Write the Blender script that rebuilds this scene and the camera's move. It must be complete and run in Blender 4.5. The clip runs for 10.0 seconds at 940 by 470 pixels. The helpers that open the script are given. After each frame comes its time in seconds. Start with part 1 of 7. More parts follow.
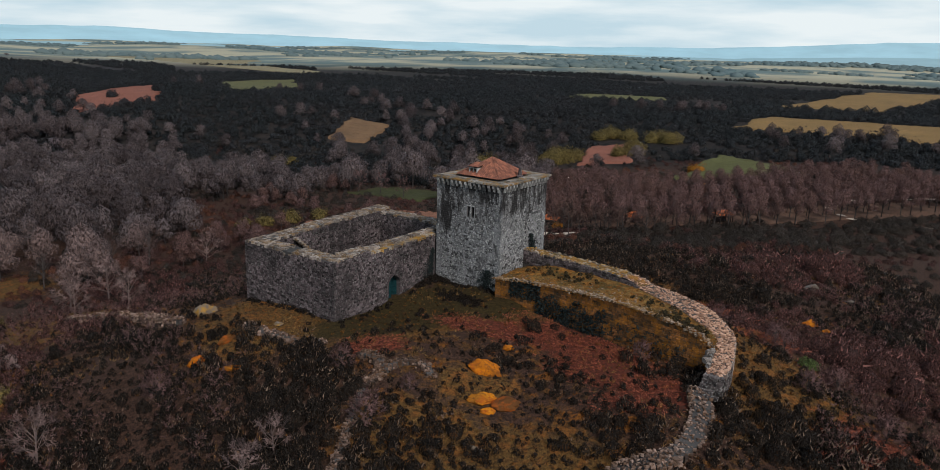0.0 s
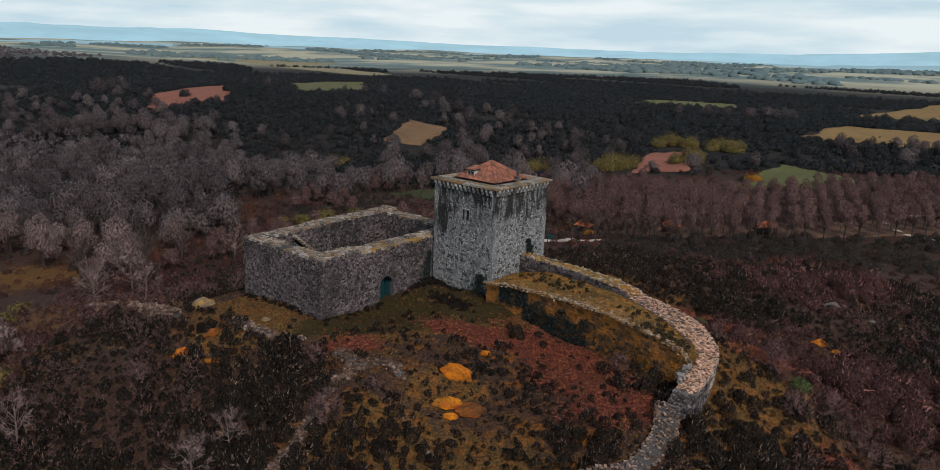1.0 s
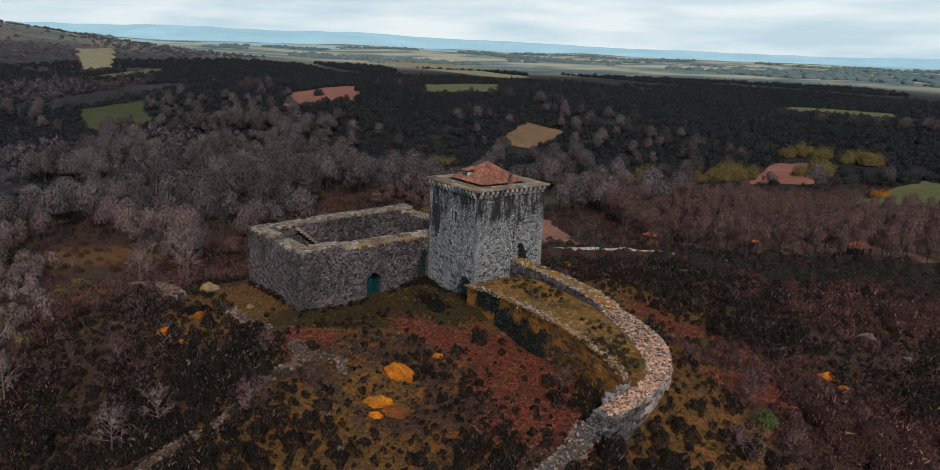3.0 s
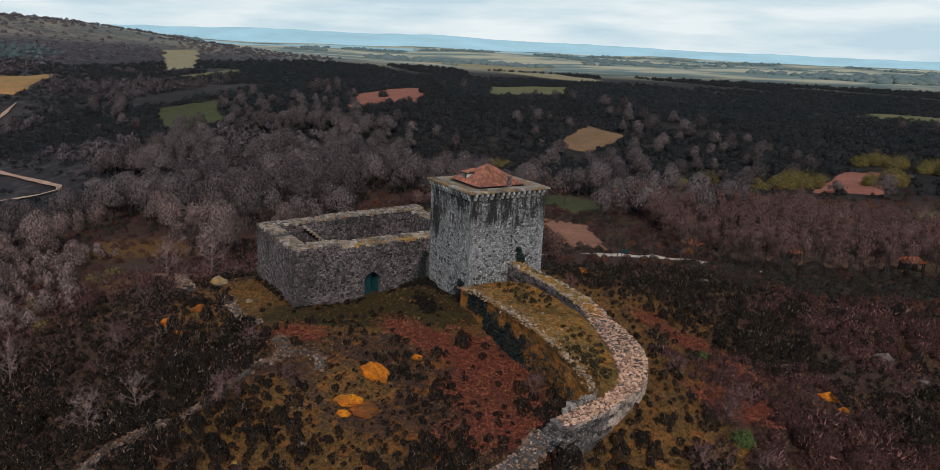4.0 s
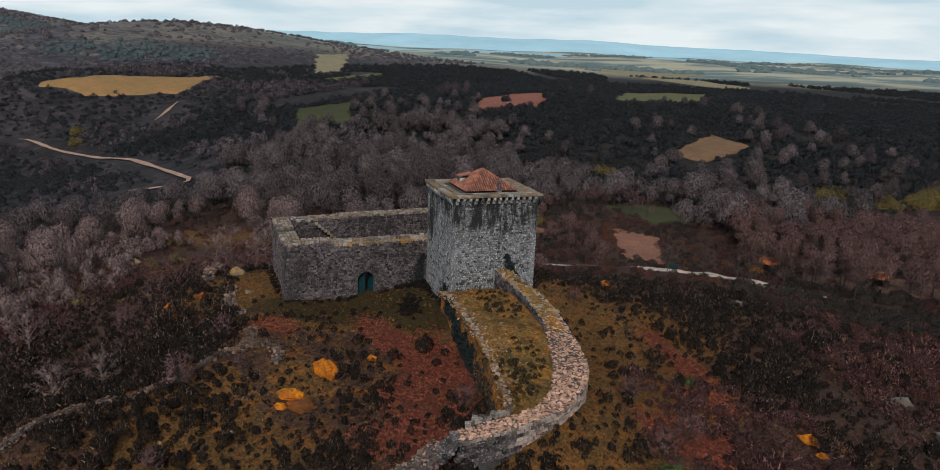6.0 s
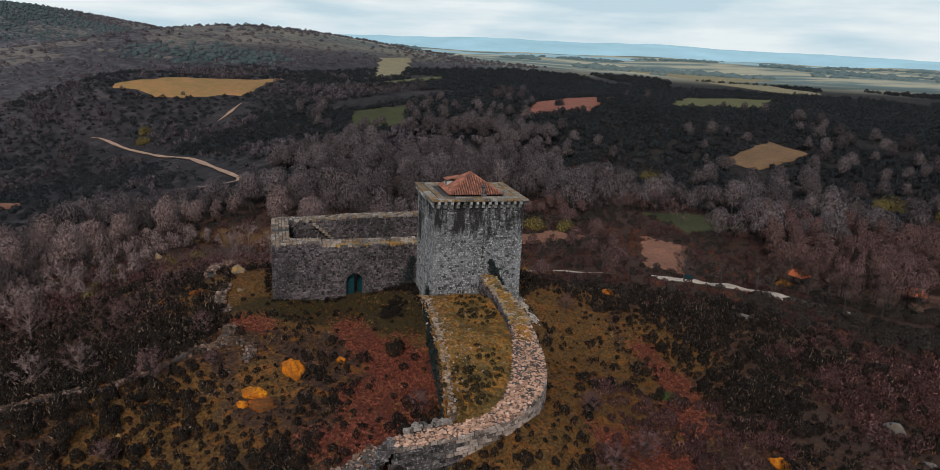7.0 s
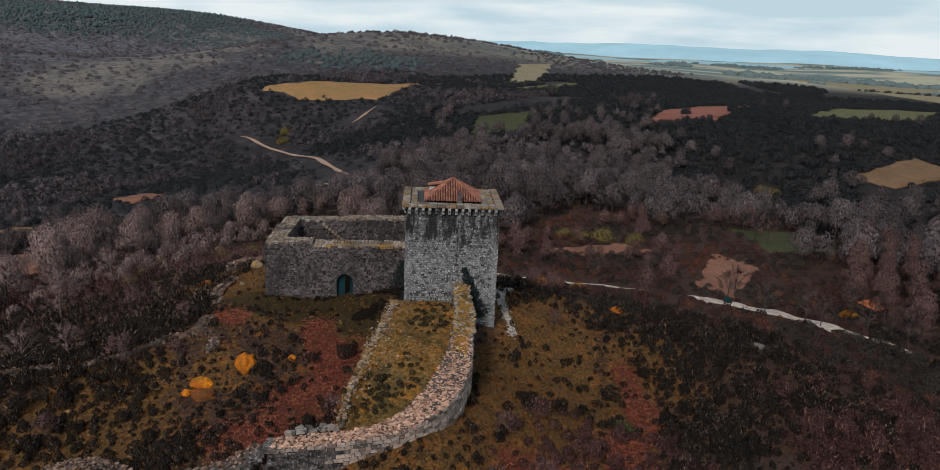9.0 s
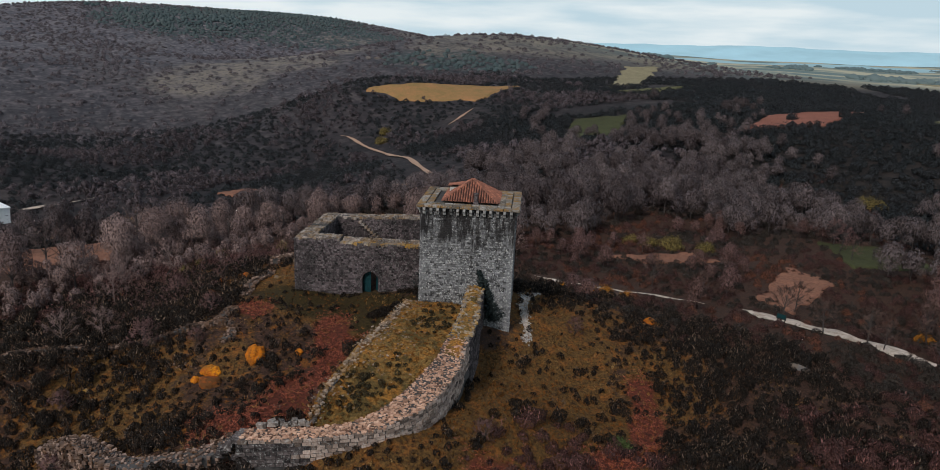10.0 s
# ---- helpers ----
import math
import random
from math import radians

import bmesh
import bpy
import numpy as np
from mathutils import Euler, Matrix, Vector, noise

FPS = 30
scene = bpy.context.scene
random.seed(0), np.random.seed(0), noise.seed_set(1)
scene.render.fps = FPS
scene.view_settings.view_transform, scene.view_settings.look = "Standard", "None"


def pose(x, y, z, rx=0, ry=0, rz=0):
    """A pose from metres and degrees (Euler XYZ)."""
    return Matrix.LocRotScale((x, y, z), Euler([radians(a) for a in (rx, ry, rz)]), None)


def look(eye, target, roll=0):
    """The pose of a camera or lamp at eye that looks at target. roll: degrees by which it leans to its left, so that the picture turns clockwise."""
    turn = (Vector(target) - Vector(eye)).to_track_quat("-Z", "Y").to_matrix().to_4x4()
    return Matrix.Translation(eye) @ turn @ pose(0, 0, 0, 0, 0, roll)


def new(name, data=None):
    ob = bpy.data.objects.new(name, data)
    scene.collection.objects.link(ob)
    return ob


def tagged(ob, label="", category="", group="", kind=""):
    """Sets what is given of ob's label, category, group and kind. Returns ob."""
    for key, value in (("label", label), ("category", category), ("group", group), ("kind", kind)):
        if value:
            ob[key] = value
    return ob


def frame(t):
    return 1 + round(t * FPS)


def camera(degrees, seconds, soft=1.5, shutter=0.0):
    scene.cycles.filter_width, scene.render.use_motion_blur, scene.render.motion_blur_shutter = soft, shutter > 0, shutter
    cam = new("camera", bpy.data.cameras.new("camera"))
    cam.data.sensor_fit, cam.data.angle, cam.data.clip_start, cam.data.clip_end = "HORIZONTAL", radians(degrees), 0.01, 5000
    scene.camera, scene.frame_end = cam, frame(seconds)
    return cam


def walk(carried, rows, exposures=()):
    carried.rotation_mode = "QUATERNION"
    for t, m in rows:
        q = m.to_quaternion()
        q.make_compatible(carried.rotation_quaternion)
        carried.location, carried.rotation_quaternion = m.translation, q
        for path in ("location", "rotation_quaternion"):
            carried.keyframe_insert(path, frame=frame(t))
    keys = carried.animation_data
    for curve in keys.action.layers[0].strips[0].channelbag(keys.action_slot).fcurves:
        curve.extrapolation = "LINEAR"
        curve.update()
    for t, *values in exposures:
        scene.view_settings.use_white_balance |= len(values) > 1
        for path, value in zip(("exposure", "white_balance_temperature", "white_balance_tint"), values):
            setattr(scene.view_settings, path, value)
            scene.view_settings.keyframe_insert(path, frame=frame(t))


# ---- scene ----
cam = camera(64.3, 10.0, soft=0.5)
PATH = [
    (0, (3.891, 0.408, 28.57), (3.834, 2.344, 28.074), 1.7),
    (0.5, (8.726, 1.066, 28.5), (8.574, 2.998, 28.009), 2.0),
    (1, (13.544, 1.94, 28.613), (13.296, 3.863, 28.121), 2.1),
    (1.5, (18.355, 2.901, 28.689), (18.01, 4.808, 28.197), 2.2),
    (2, (23.063, 4.258, 28.724), (22.623, 6.146, 28.231), 2.2),
    (2.5, (27.854, 5.88, 28.777), (27.32, 7.743, 28.281), 2.2),
    (4, (40.964, 11.767, 29.063), (40.156, 13.527, 28.564), 2.4),
    (4.5, (45.165, 14.196, 29.084), (44.266, 15.912, 28.585), 2.4),
    (5, (49.262, 16.851, 29.118), (48.278, 18.519, 28.619), 2.4),
    (5.5, (53.078, 19.67, 29.281), (52.013, 21.287, 28.78), 2.4),
    (7, (63.442, 29.731, 29.614), (62.167, 31.188, 29.115), 2.5),
    (7.5, (66.798, 33.45, 29.719), (65.461, 34.851, 29.221), 2.4),
    (8, (70.055, 37.341, 29.911), (68.66, 38.685, 29.414), 2.3),
    (8.5, (73.014, 41.365, 30.089), (71.558, 42.643, 29.591), 2.4),
    (9, (75.585, 45.571, 30.182), (74.046, 46.747, 29.682), 2.5),
    (9.5, (77.838, 50.194, 30.133), (76.219, 51.255, 29.631), 2.5),
    (10, (80.083, 54.915, 30.2), (78.392, 55.856, 29.695), 2.4),
]
walk(cam, [(t, look(eye, target, roll)) for t, eye, target, roll in PATH], exposures=((0.0, -0.16), (10.0, -0.22)))

# ---- light ----
world = bpy.data.worlds.new("sky")
world.use_nodes = True
scene.world = world
wn, wl = world.node_tree.nodes, world.node_tree.links
SUN_FROM = Vector((0.45, -0.78, 0.86)).normalized()
sky = wn.new("ShaderNodeTexSky")
sky.sky_type, sky.sun_disc = "NISHITA", False
sky.sun_elevation = math.asin(SUN_FROM.z)
sky.sun_rotation = math.atan2(SUN_FROM.x, SUN_FROM.y)
sky.air_density, sky.dust_density = 1.5, 0.6
coord, stretch = wn.new("ShaderNodeTexCoord"), wn.new("ShaderNodeMapping")
stretch.inputs["Scale"].default_value = (1.6, 1.6, 11.0)
cloud = wn.new("ShaderNodeTexNoise")
cloud.inputs["Scale"].default_value, cloud.inputs["Detail"].default_value = 2.5, 8.0
ramp = wn.new("ShaderNodeValToRGB")
ramp.color_ramp.elements[0].position, ramp.color_ramp.elements[1].position = 0.40, 0.60
ramp.color_ramp.elements[0].color, ramp.color_ramp.elements[1].color = (6.9, 8.9, 10.0, 1), (10.4, 11.3, 11.6, 1)
mixer = wn.new("ShaderNodeMixRGB")
wl.new(coord.outputs["Generated"], stretch.inputs["Vector"])
wl.new(stretch.outputs["Vector"], cloud.inputs["Vector"])
wl.new(cloud.outputs["Fac"], ramp.inputs["Fac"])
# the cloud deck is thick and bright towards the horizon; overhead, unseen, it thins to cut fill light
updown, thin = wn.new("ShaderNodeSeparateXYZ"), wn.new("ShaderNodeMapRange")
wl.new(coord.outputs["Generated"], updown.inputs[0])
wl.new(updown.outputs["Z"], thin.inputs["Value"])
thin.inputs["From Min"].default_value, thin.inputs["From Max"].default_value = 0.12, 0.75
thin.inputs["To Min"].default_value, thin.inputs["To Max"].default_value = 1.0, 0.12
wl.new(thin.outputs["Result"], mixer.inputs["Fac"])
wl.new(sky.outputs["Color"], mixer.inputs["Color1"])
wl.new(ramp.outputs["Color"], mixer.inputs["Color2"])
wl.new(mixer.outputs["Color"], wn["Background"].inputs["Color"])
wn["Background"].inputs["Strength"].default_value = 0.088
sun = new("sun", bpy.data.lights.new("sun", "SUN"))
sun.data.energy, sun.data.angle, sun.data.color = 2.65, radians(13), (1.0, 0.94, 0.88)
sun.matrix_world = look(SUN_FROM * 300, (0, 0, 0))

# ---- materials ----


class Nodes:
    """Short hand for building a node material."""

    def __init__(self, name, rough=0.9, spec=0.2):
        self.mat = bpy.data.materials.new(name)
        self.mat.use_nodes = True
        self.tree = self.mat.node_tree
        self.bsdf = self.tree.nodes["Principled BSDF"]
        self.bsdf.inputs["Roughness"].default_value = rough
        self.bsdf.inputs["Specular IOR Level"].default_value = spec

    def add(self, kind, **sockets):
        n = self.tree.nodes.new(kind)
        for k, v in sockets.items():
            n.inputs[k.replace("_", " ")].default_value = v
        return n

    def link(self, a, b):
        self.tree.links.new(a, b)

    def place(self, scale=(1, 1, 1), world_space=True):
        src = self.add("ShaderNodeNewGeometry").outputs["Position"] if world_space else self.add("ShaderNodeTexCoord").outputs["Object"]
        m = self.add("ShaderNodeMapping", Scale=scale)
        self.link(src, m.inputs["Vector"])
        return m.outputs["Vector"]

    def noise(self, vec, scale, detail=5.0, rough=0.6):
        n = self.add("ShaderNodeTexNoise", Scale=scale, Detail=detail, Roughness=rough)
        self.link(vec, n.inputs["Vector"])
        return n.outputs["Fac"]

    def ramp(self, fac, lo, hi):
        n = self.add("ShaderNodeMapRange")
        n.inputs["From Min"].default_value, n.inputs["From Max"].default_value = lo, hi
        self.link(fac, n.inputs["Value"])
        return n.outputs["Result"]

    def times(self, a, b):
        n = self.add("ShaderNodeMath")
        n.operation = "MULTIPLY"
        for i, x in enumerate((a, b)):
            if isinstance(x, float):
                n.inputs[i].default_value = x
            else:
                self.link(x, n.inputs[i])
        return n.outputs[0]

    def mix(self, fac, a, b):
        n = self.add("ShaderNodeMixRGB")
        for sock, x in zip(("Fac", "Color1", "Color2"), (fac, a, b)):
            if isinstance(x, (float, int)):
                n.inputs[sock].default_value = x
            elif isinstance(x, tuple):
                n.inputs[sock].default_value = (*x, 1)
            else:
                self.link(x, n.inputs[sock])
        return n.outputs["Color"]

    def done(self, colour, bump=None, strength=0.5, distance=0.05):
        self.link(colour, self.bsdf.inputs["Base Color"])
        if bump is not None:
            b = self.add("ShaderNodeBump", Strength=strength, Distance=distance)
            self.link(bump, b.inputs["Height"])
            self.link(b.outputs["Normal"], self.bsdf.inputs["Normal"])
        return self.mat


def stone(name, light, mid, dark, streaks=0.0, crust=None, lichen=0.0, lichen_col=(0.42, 0.2, 0.03), by_object=False, scale=1.0, bleach=0.0, worn=0.85):
    n = Nodes(name, 0.92, 0.15)
    p = n.place()
    fine, broad = n.noise(p, 3.6 * scale, 7, 0.7), n.noise(p, 0.35 * scale, 4)
    if by_object:
        rnd = n.add("ShaderNodeObjectInfo").outputs["Random"]
    else:
        rnd = n.add("ShaderNodeNewGeometry").outputs["Random Per Island"]
    c = n.mix(n.ramp(rnd, 0.0, 0.35), dark, mid)
    c = n.mix(n.ramp(rnd, 0.45, 1.0), c, light)
    c = n.mix(n.times(n.ramp(fine, 0.46, 0.66), worn), c, dark)
    c = n.mix(n.times(n.ramp(broad, 0.45, 0.62), 0.6 * worn), c, dark)
    if bleach:
        spots = n.noise(p, 4.2, 5, 0.8)
        c = n.mix(n.times(n.ramp(spots, 0.54, 0.60), bleach), c, (0.6, 0.59, 0.56))
    if streaks:
        s = n.noise(n.place((1.0, 1.0, 0.22)), 1.1, 8, 0.72)
        area = n.noise(n.place((1.0, 1.0, 0.8)), 0.19, 3, 0.5)
        where = n.ramp(area, 0.40, 0.56)
        if crust:  # black biological crust, thickest high up where rain runs off the roof
            xyz = n.add("ShaderNodeSeparateXYZ")
            n.link(n.place(), xyz.inputs[0])
            a = n.add("ShaderNodeMath")
            a.operation = "ADD"
            n.link(n.times(n.ramp(xyz.outputs["Z"], *crust), 0.24), a.inputs[0])
            n.link(n.times(n.mix(0.5, area, s), 1.0), a.inputs[1])
            where = n.ramp(a.outputs[0], 0.55, 0.66)
        c = n.mix(n.times(n.times(n.ramp(s, 0.42, 0.54), where), streaks), c, (0.02, 0.018, 0.018))
    if lichen:
        s = n.noise(p, 0.9, 5, 0.7)
        c = n.mix(n.times(n.ramp(s, 0.47, 0.6), lichen), c, lichen_col)
    return n.done(c, fine, 0.6, 0.06)


def plain(name, a, b, scale=2.0, rough=0.85, bump=0.3, distance=0.03, spec=0.2, islands=0.0):
    n = Nodes(name, rough, spec)
    p = n.place()
    f = n.noise(p, scale)
    c = n.mix(n.ramp(f, 0.35, 0.65), a, b)
    if islands:
        r = n.add("ShaderNodeNewGeometry").outputs["Random Per Island"]
        c = n.mix(n.times(r, islands), c, b)
    return n.done(c, f, bump, distance)


def leafy(name, a, b, c3, rough=0.8, big=0.02, grain=0.0, grain_size=7.0, holes=0.0):
    """Foliage or twigs: a tint for each plant, a little of its own for each piece, drifting over the land."""
    n = Nodes(name, rough, 0.1)
    tint = n.add("ShaderNodeAttribute")
    tint.attribute_name = "tint"
    r = n.add("ShaderNodeNewGeometry").outputs["Random Per Island"]
    both = n.add("ShaderNodeMath")
    both.operation = "ADD"
    n.link(n.times(tint.outputs["Fac"], 0.72), both.inputs[0])
    n.link(n.times(r, 0.28), both.inputs[1])
    c = n.mix(both.outputs[0], a, b)
    f = n.noise(n.place(), big, 3)
    c = n.mix(n.times(n.ramp(f, 0.45, 0.65), 0.7), c, c3)
    if holes:  # the gaps between massed twigs
        h = n.noise(n.place((1.0, 1.0, 0.42)), holes, 5, 0.75)
        n.link(n.ramp(h, *((0.47, 0.56) if 1.6 < holes < 5 else (0.45, 0.535))), n.bsdf.inputs["Alpha"])
    if grain:  # twigs and tips, light against the bush's shaded inside, both put into the colour
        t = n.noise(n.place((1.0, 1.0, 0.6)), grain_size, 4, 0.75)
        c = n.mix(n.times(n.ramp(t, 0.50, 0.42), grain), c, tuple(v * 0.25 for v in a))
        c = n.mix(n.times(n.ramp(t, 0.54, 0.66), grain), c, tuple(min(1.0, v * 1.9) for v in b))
        return n.done(c, t, 1.0 if grain_size > 3 else 0.5, 0.84 / grain_size)
    return n.done(c)


M_TOWER = stone("granite_tower", (0.285, 0.285, 0.29), (0.185, 0.183, 0.188), (0.036, 0.035, 0.037), streaks=0.97, crust=(4.5, 11.6), bleach=0.75, worn=0.6)
M_HALL = stone("granite_hall", (0.1855, 0.145, 0.1494), (0.08056, 0.06076, 0.06402), (0.0159, 0.01274, 0.01261), streaks=0.65, bleach=0.25, worn=0.5)
M_CORE = stone("mortar", (0.11, 0.10, 0.10), (0.08, 0.075, 0.072), (0.04, 0.037, 0.036))
M_COPING = stone("coping", (0.46, 0.40, 0.33), (0.27, 0.21, 0.16), (0.085, 0.068, 0.055), lichen=0.85, lichen_col=(0.36, 0.19, 0.03))
M_HALLTOP = stone("hall_coping", (0.42, 0.35, 0.30), (0.19, 0.15, 0.125), (0.05, 0.04, 0.035), lichen=0.45, lichen_col=(0.28, 0.15, 0.04), bleach=0.4)
M_SLAB = stone("roof_slab", (0.34, 0.31, 0.28), (0.21, 0.185, 0.155), (0.075, 0.066, 0.055), lichen=0.8, lichen_col=(0.25, 0.125, 0.025), by_object=True, bleach=0.3)
M_CORBEL = stone("corbel", (0.5, 0.49, 0.47), (0.32, 0.31, 0.30), (0.08, 0.078, 0.075), by_object=True)
M_BLOCK = stone("wall_block", (0.56, 0.43, 0.36), (0.33, 0.24, 0.195), (0.075, 0.055, 0.045), by_object=True, bleach=0.35, worn=0.6)
# darker copy of the wall block: shade on the sunless end put into colour
M_SHADEBLOCK = stone("shaded_wall_block", (0.16, 0.13, 0.125), (0.075, 0.06, 0.058), (0.022, 0.018, 0.018), by_object=True, bleach=0.35, worn=0.7)
M_RUBBLE_OB = stone("pale_block", (0.74, 0.48, 0.35), (0.52, 0.31, 0.21), (0.16, 0.085, 0.06), by_object=True, worn=0.35)
M_RUBBLE = stone("pale_rubble", (0.72, 0.46, 0.33), (0.5, 0.29, 0.195), (0.12, 0.064, 0.045), worn=0.45)
M_ENDBLOCK = stone("pale_grey_block", (0.352, 0.296, 0.259), (0.176, 0.1443, 0.126), (0.044, 0.03552, 0.0315), by_object=True, worn=0.6, bleach=0.4)
M_ENDWALL_PALE = stone("edge_stone", (0.5, 0.39, 0.31), (0.24, 0.175, 0.13), (0.06, 0.045, 0.034), worn=0.6, lichen=0.4, lichen_col=(0.4, 0.2, 0.04))
M_ENDWALL = stone("collapsed_wall", (0.46, 0.32, 0.26), (0.17, 0.115, 0.09), (0.04, 0.028, 0.024), worn=0.7, lichen=0.25, lichen_col=(0.25, 0.1, 0.02))
M_GREYWALL = stone("grey_drystone", (0.3057, 0.2043, 0.1597), (0.1169, 0.07568, 0.05777), (0.02698, 0.01816, 0.01427), lichen=0.4, lichen_col=(0.16, 0.075, 0.03))
M_MOSSY = stone("mossy_wall", (0.4158, 0.1656, 0.05225), (0.2079, 0.09108, 0.0323), (0.04158, 0.03036, 0.019), lichen=0.75, lichen_col=(0.33, 0.125, 0.016))
M_OCHRE = stone("lichen_boulder", (0.70, 0.25, 0.010), (0.50, 0.145, 0.006), (0.08, 0.036, 0.014), lichen=0.5, lichen_col=(0.46, 0.095, 0.008), worn=0.95, by_object=True)
M_PATHSTONE = stone("path_stone", (0.6, 0.57, 0.54), (0.42, 0.38, 0.35), (0.2, 0.17, 0.15), worn=0.4)
M_PALEROCK = stone("pale_boulder", (0.40, 0.375, 0.36), (0.22, 0.2, 0.19), (0.06, 0.054, 0.052), lichen=0.3, lichen_col=(0.2, 0.12, 0.05))
M_TILE = plain("clay_tile", (0.50, 0.19, 0.115), (0.155, 0.07, 0.052), 1.6, 0.85, 0.4, islands=0.85)
M_HUTTILE = plain("hut_tile", (0.52, 0.14, 0.05), (0.36, 0.095, 0.035), 3.0, 0.85)
M_TEAL = plain("teal_paint", (0.0056, 0.0434, 0.049), (0.0042, 0.0252, 0.0301), 4.0, 0.6, 0.2)
M_DARKWOOD = plain("dark_wood", (0.05, 0.035, 0.03), (0.03, 0.022, 0.02), 5.0)
M_WHITE = plain("white_render", (0.78, 0.79, 0.8), (0.7, 0.71, 0.72), 1.0)
M_TRACK = plain("pale_track", (0.62, 0.52, 0.44), (0.32, 0.245, 0.19), 0.9, 0.9, 0.5, 0.08)
M_SANDTRACK = plain("sandy_track", (0.42, 0.27, 0.19), (0.26, 0.16, 0.11), 0.4)

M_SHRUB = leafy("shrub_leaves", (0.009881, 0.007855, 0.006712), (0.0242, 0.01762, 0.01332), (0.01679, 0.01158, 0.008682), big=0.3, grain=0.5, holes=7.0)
M_THICKET = leafy("thicket_leaves", (0.020, 0.0165, 0.0145), (0.052, 0.042, 0.035), (0.032, 0.024, 0.019), big=0.2, grain=0.5, holes=5.0)
# sprays far paler than the hearts: lit tips and shaded insides put into colour
M_SPRAY = leafy("shrub_sprays", (0.107, 0.07534, 0.0571), (0.2516, 0.1773, 0.1278), (0.151, 0.09456, 0.06255), big=0.3)
M_HEATHSPRAY = leafy("heather_sprays", (0.1479, 0.06707, 0.05914), (0.3153, 0.1459, 0.1269), (0.2075, 0.09239, 0.07787), big=0.2)
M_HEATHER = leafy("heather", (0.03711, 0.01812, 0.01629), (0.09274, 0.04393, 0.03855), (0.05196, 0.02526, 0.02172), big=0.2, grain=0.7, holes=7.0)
M_LOWHEATH = leafy("low_heath", (0.09, 0.04704, 0.0297), (0.024, 0.01512, 0.01155), (0.0456, 0.02688, 0.0198), big=0.25)
M_DRYBROOM = leafy("dry_broom", (0.08372, 0.04514, 0.02541), (0.1674, 0.09504, 0.05198), (0.1223, 0.06178, 0.03465), big=0.3)
M_TERRACE = leafy("terrace_leaves", (0.022, 0.018, 0.010), (0.060, 0.045, 0.022), (0.040, 0.028, 0.015), big=0.3, grain=0.5, holes=7.0)
M_REDBUSH = leafy("rusty_twigs", (0.1275, 0.052, 0.0336), (0.07225, 0.032, 0.024), (0.119, 0.044, 0.024), big=0.2, grain=0.5, holes=5.0)
M_HILLPINE = leafy("hill_pines", (0.042, 0.062, 0.066), (0.080, 0.10, 0.10), (0.066, 0.082, 0.08), big=0.01)
# lilac-grey tint puts distance haze into the far hill's tree colour
M_HILLWOOD = leafy("hill_scrub_leaves", (0.050, 0.045, 0.052), (0.125, 0.102, 0.108), (0.09, 0.076, 0.082), big=0.01, holes=0.7)
M_BRACKEN = leafy("bracken", (0.4968, 0.15, 0.0855), (0.162, 0.05, 0.0323), (0.3564, 0.095, 0.0475), big=0.6)
M_GRASS = leafy("grass_blades", (0.2916, 0.1324, 0.034), (0.09374, 0.05298, 0.016), (0.2916, 0.08987, 0.016), big=0.3)
M_STRAW = leafy("straw", (0.42, 0.25, 0.09), (0.2, 0.12, 0.05), (0.34, 0.16, 0.045), big=0.4)
M_OAK = leafy("evergreen_leaves", (0.0135, 0.016, 0.018), (0.026, 0.0285, 0.030), (0.030, 0.028, 0.030), big=0.02, grain=0.3, grain_size=1.3, holes=1.5)
M_TWIG = leafy("grey_twigs", (0.33, 0.2326, 0.2158), (0.176, 0.1168, 0.1097), (0.209, 0.1337, 0.1209), big=0.06)
M_FARTWIG = leafy("far_grey_twigs", (0.1051, 0.08299, 0.08898), (0.04505, 0.036, 0.03899), (0.04204, 0.034, 0.03699), big=0.012, holes=0.9)
M_TWIGMASS = leafy("massed_grey_twigs", (0.1381, 0.108, 0.107), (0.03804, 0.03, 0.03199), (0.05606, 0.042, 0.04199), big=0.02, holes=2.4)
M_PALEMASS = leafy("massed_pale_twigs", (0.215, 0.150, 0.138), (0.092, 0.063, 0.060), (0.125, 0.084, 0.076), big=0.05, holes=3.2)
M_PINKMASS = leafy("massed_reddish_twigs", (0.128, 0.073, 0.067), (0.082, 0.047, 0.044), (0.10, 0.056, 0.046), big=0.05, holes=4.5)
M_PINKTWIG = leafy("reddish_twigs", (0.2218, 0.1285, 0.1222), (0.13, 0.0722, 0.06962), (0.1683, 0.08808, 0.07459), big=0.08)
M_BROWNTWIG = leafy("brown_twigs", (0.15, 0.098, 0.082), (0.075, 0.046, 0.039), (0.10, 0.062, 0.05), big=0.08)
M_BARK = plain("bark", (0.07, 0.056, 0.053), (0.035, 0.03, 0.028), 4.0)
M_GREYBARK = plain("grey_bark", (0.209, 0.1485, 0.1348), (0.099, 0.0693, 0.06138), 5.0)
M_WILLOW = leafy("yellow_green_leaves", (0.175, 0.1288, 0.0432), (0.098, 0.077, 0.0288), (0.119, 0.0868, 0.0336), big=0.1, grain=0.3, grain_size=2.0, holes=2.4)
# pale blue-green is distance haze put into the leaf colour
M_FARWOOD = leafy("hazy_far_leaves", (0.085, 0.13, 0.14), (0.125, 0.165, 0.165), (0.13, 0.16, 0.15), big=0.002)
M_GORSE = leafy("orange_leaves", (0.391, 0.154, 0.018), (0.1725, 0.077, 0.014), (0.253, 0.099, 0.016), holes=4.0)
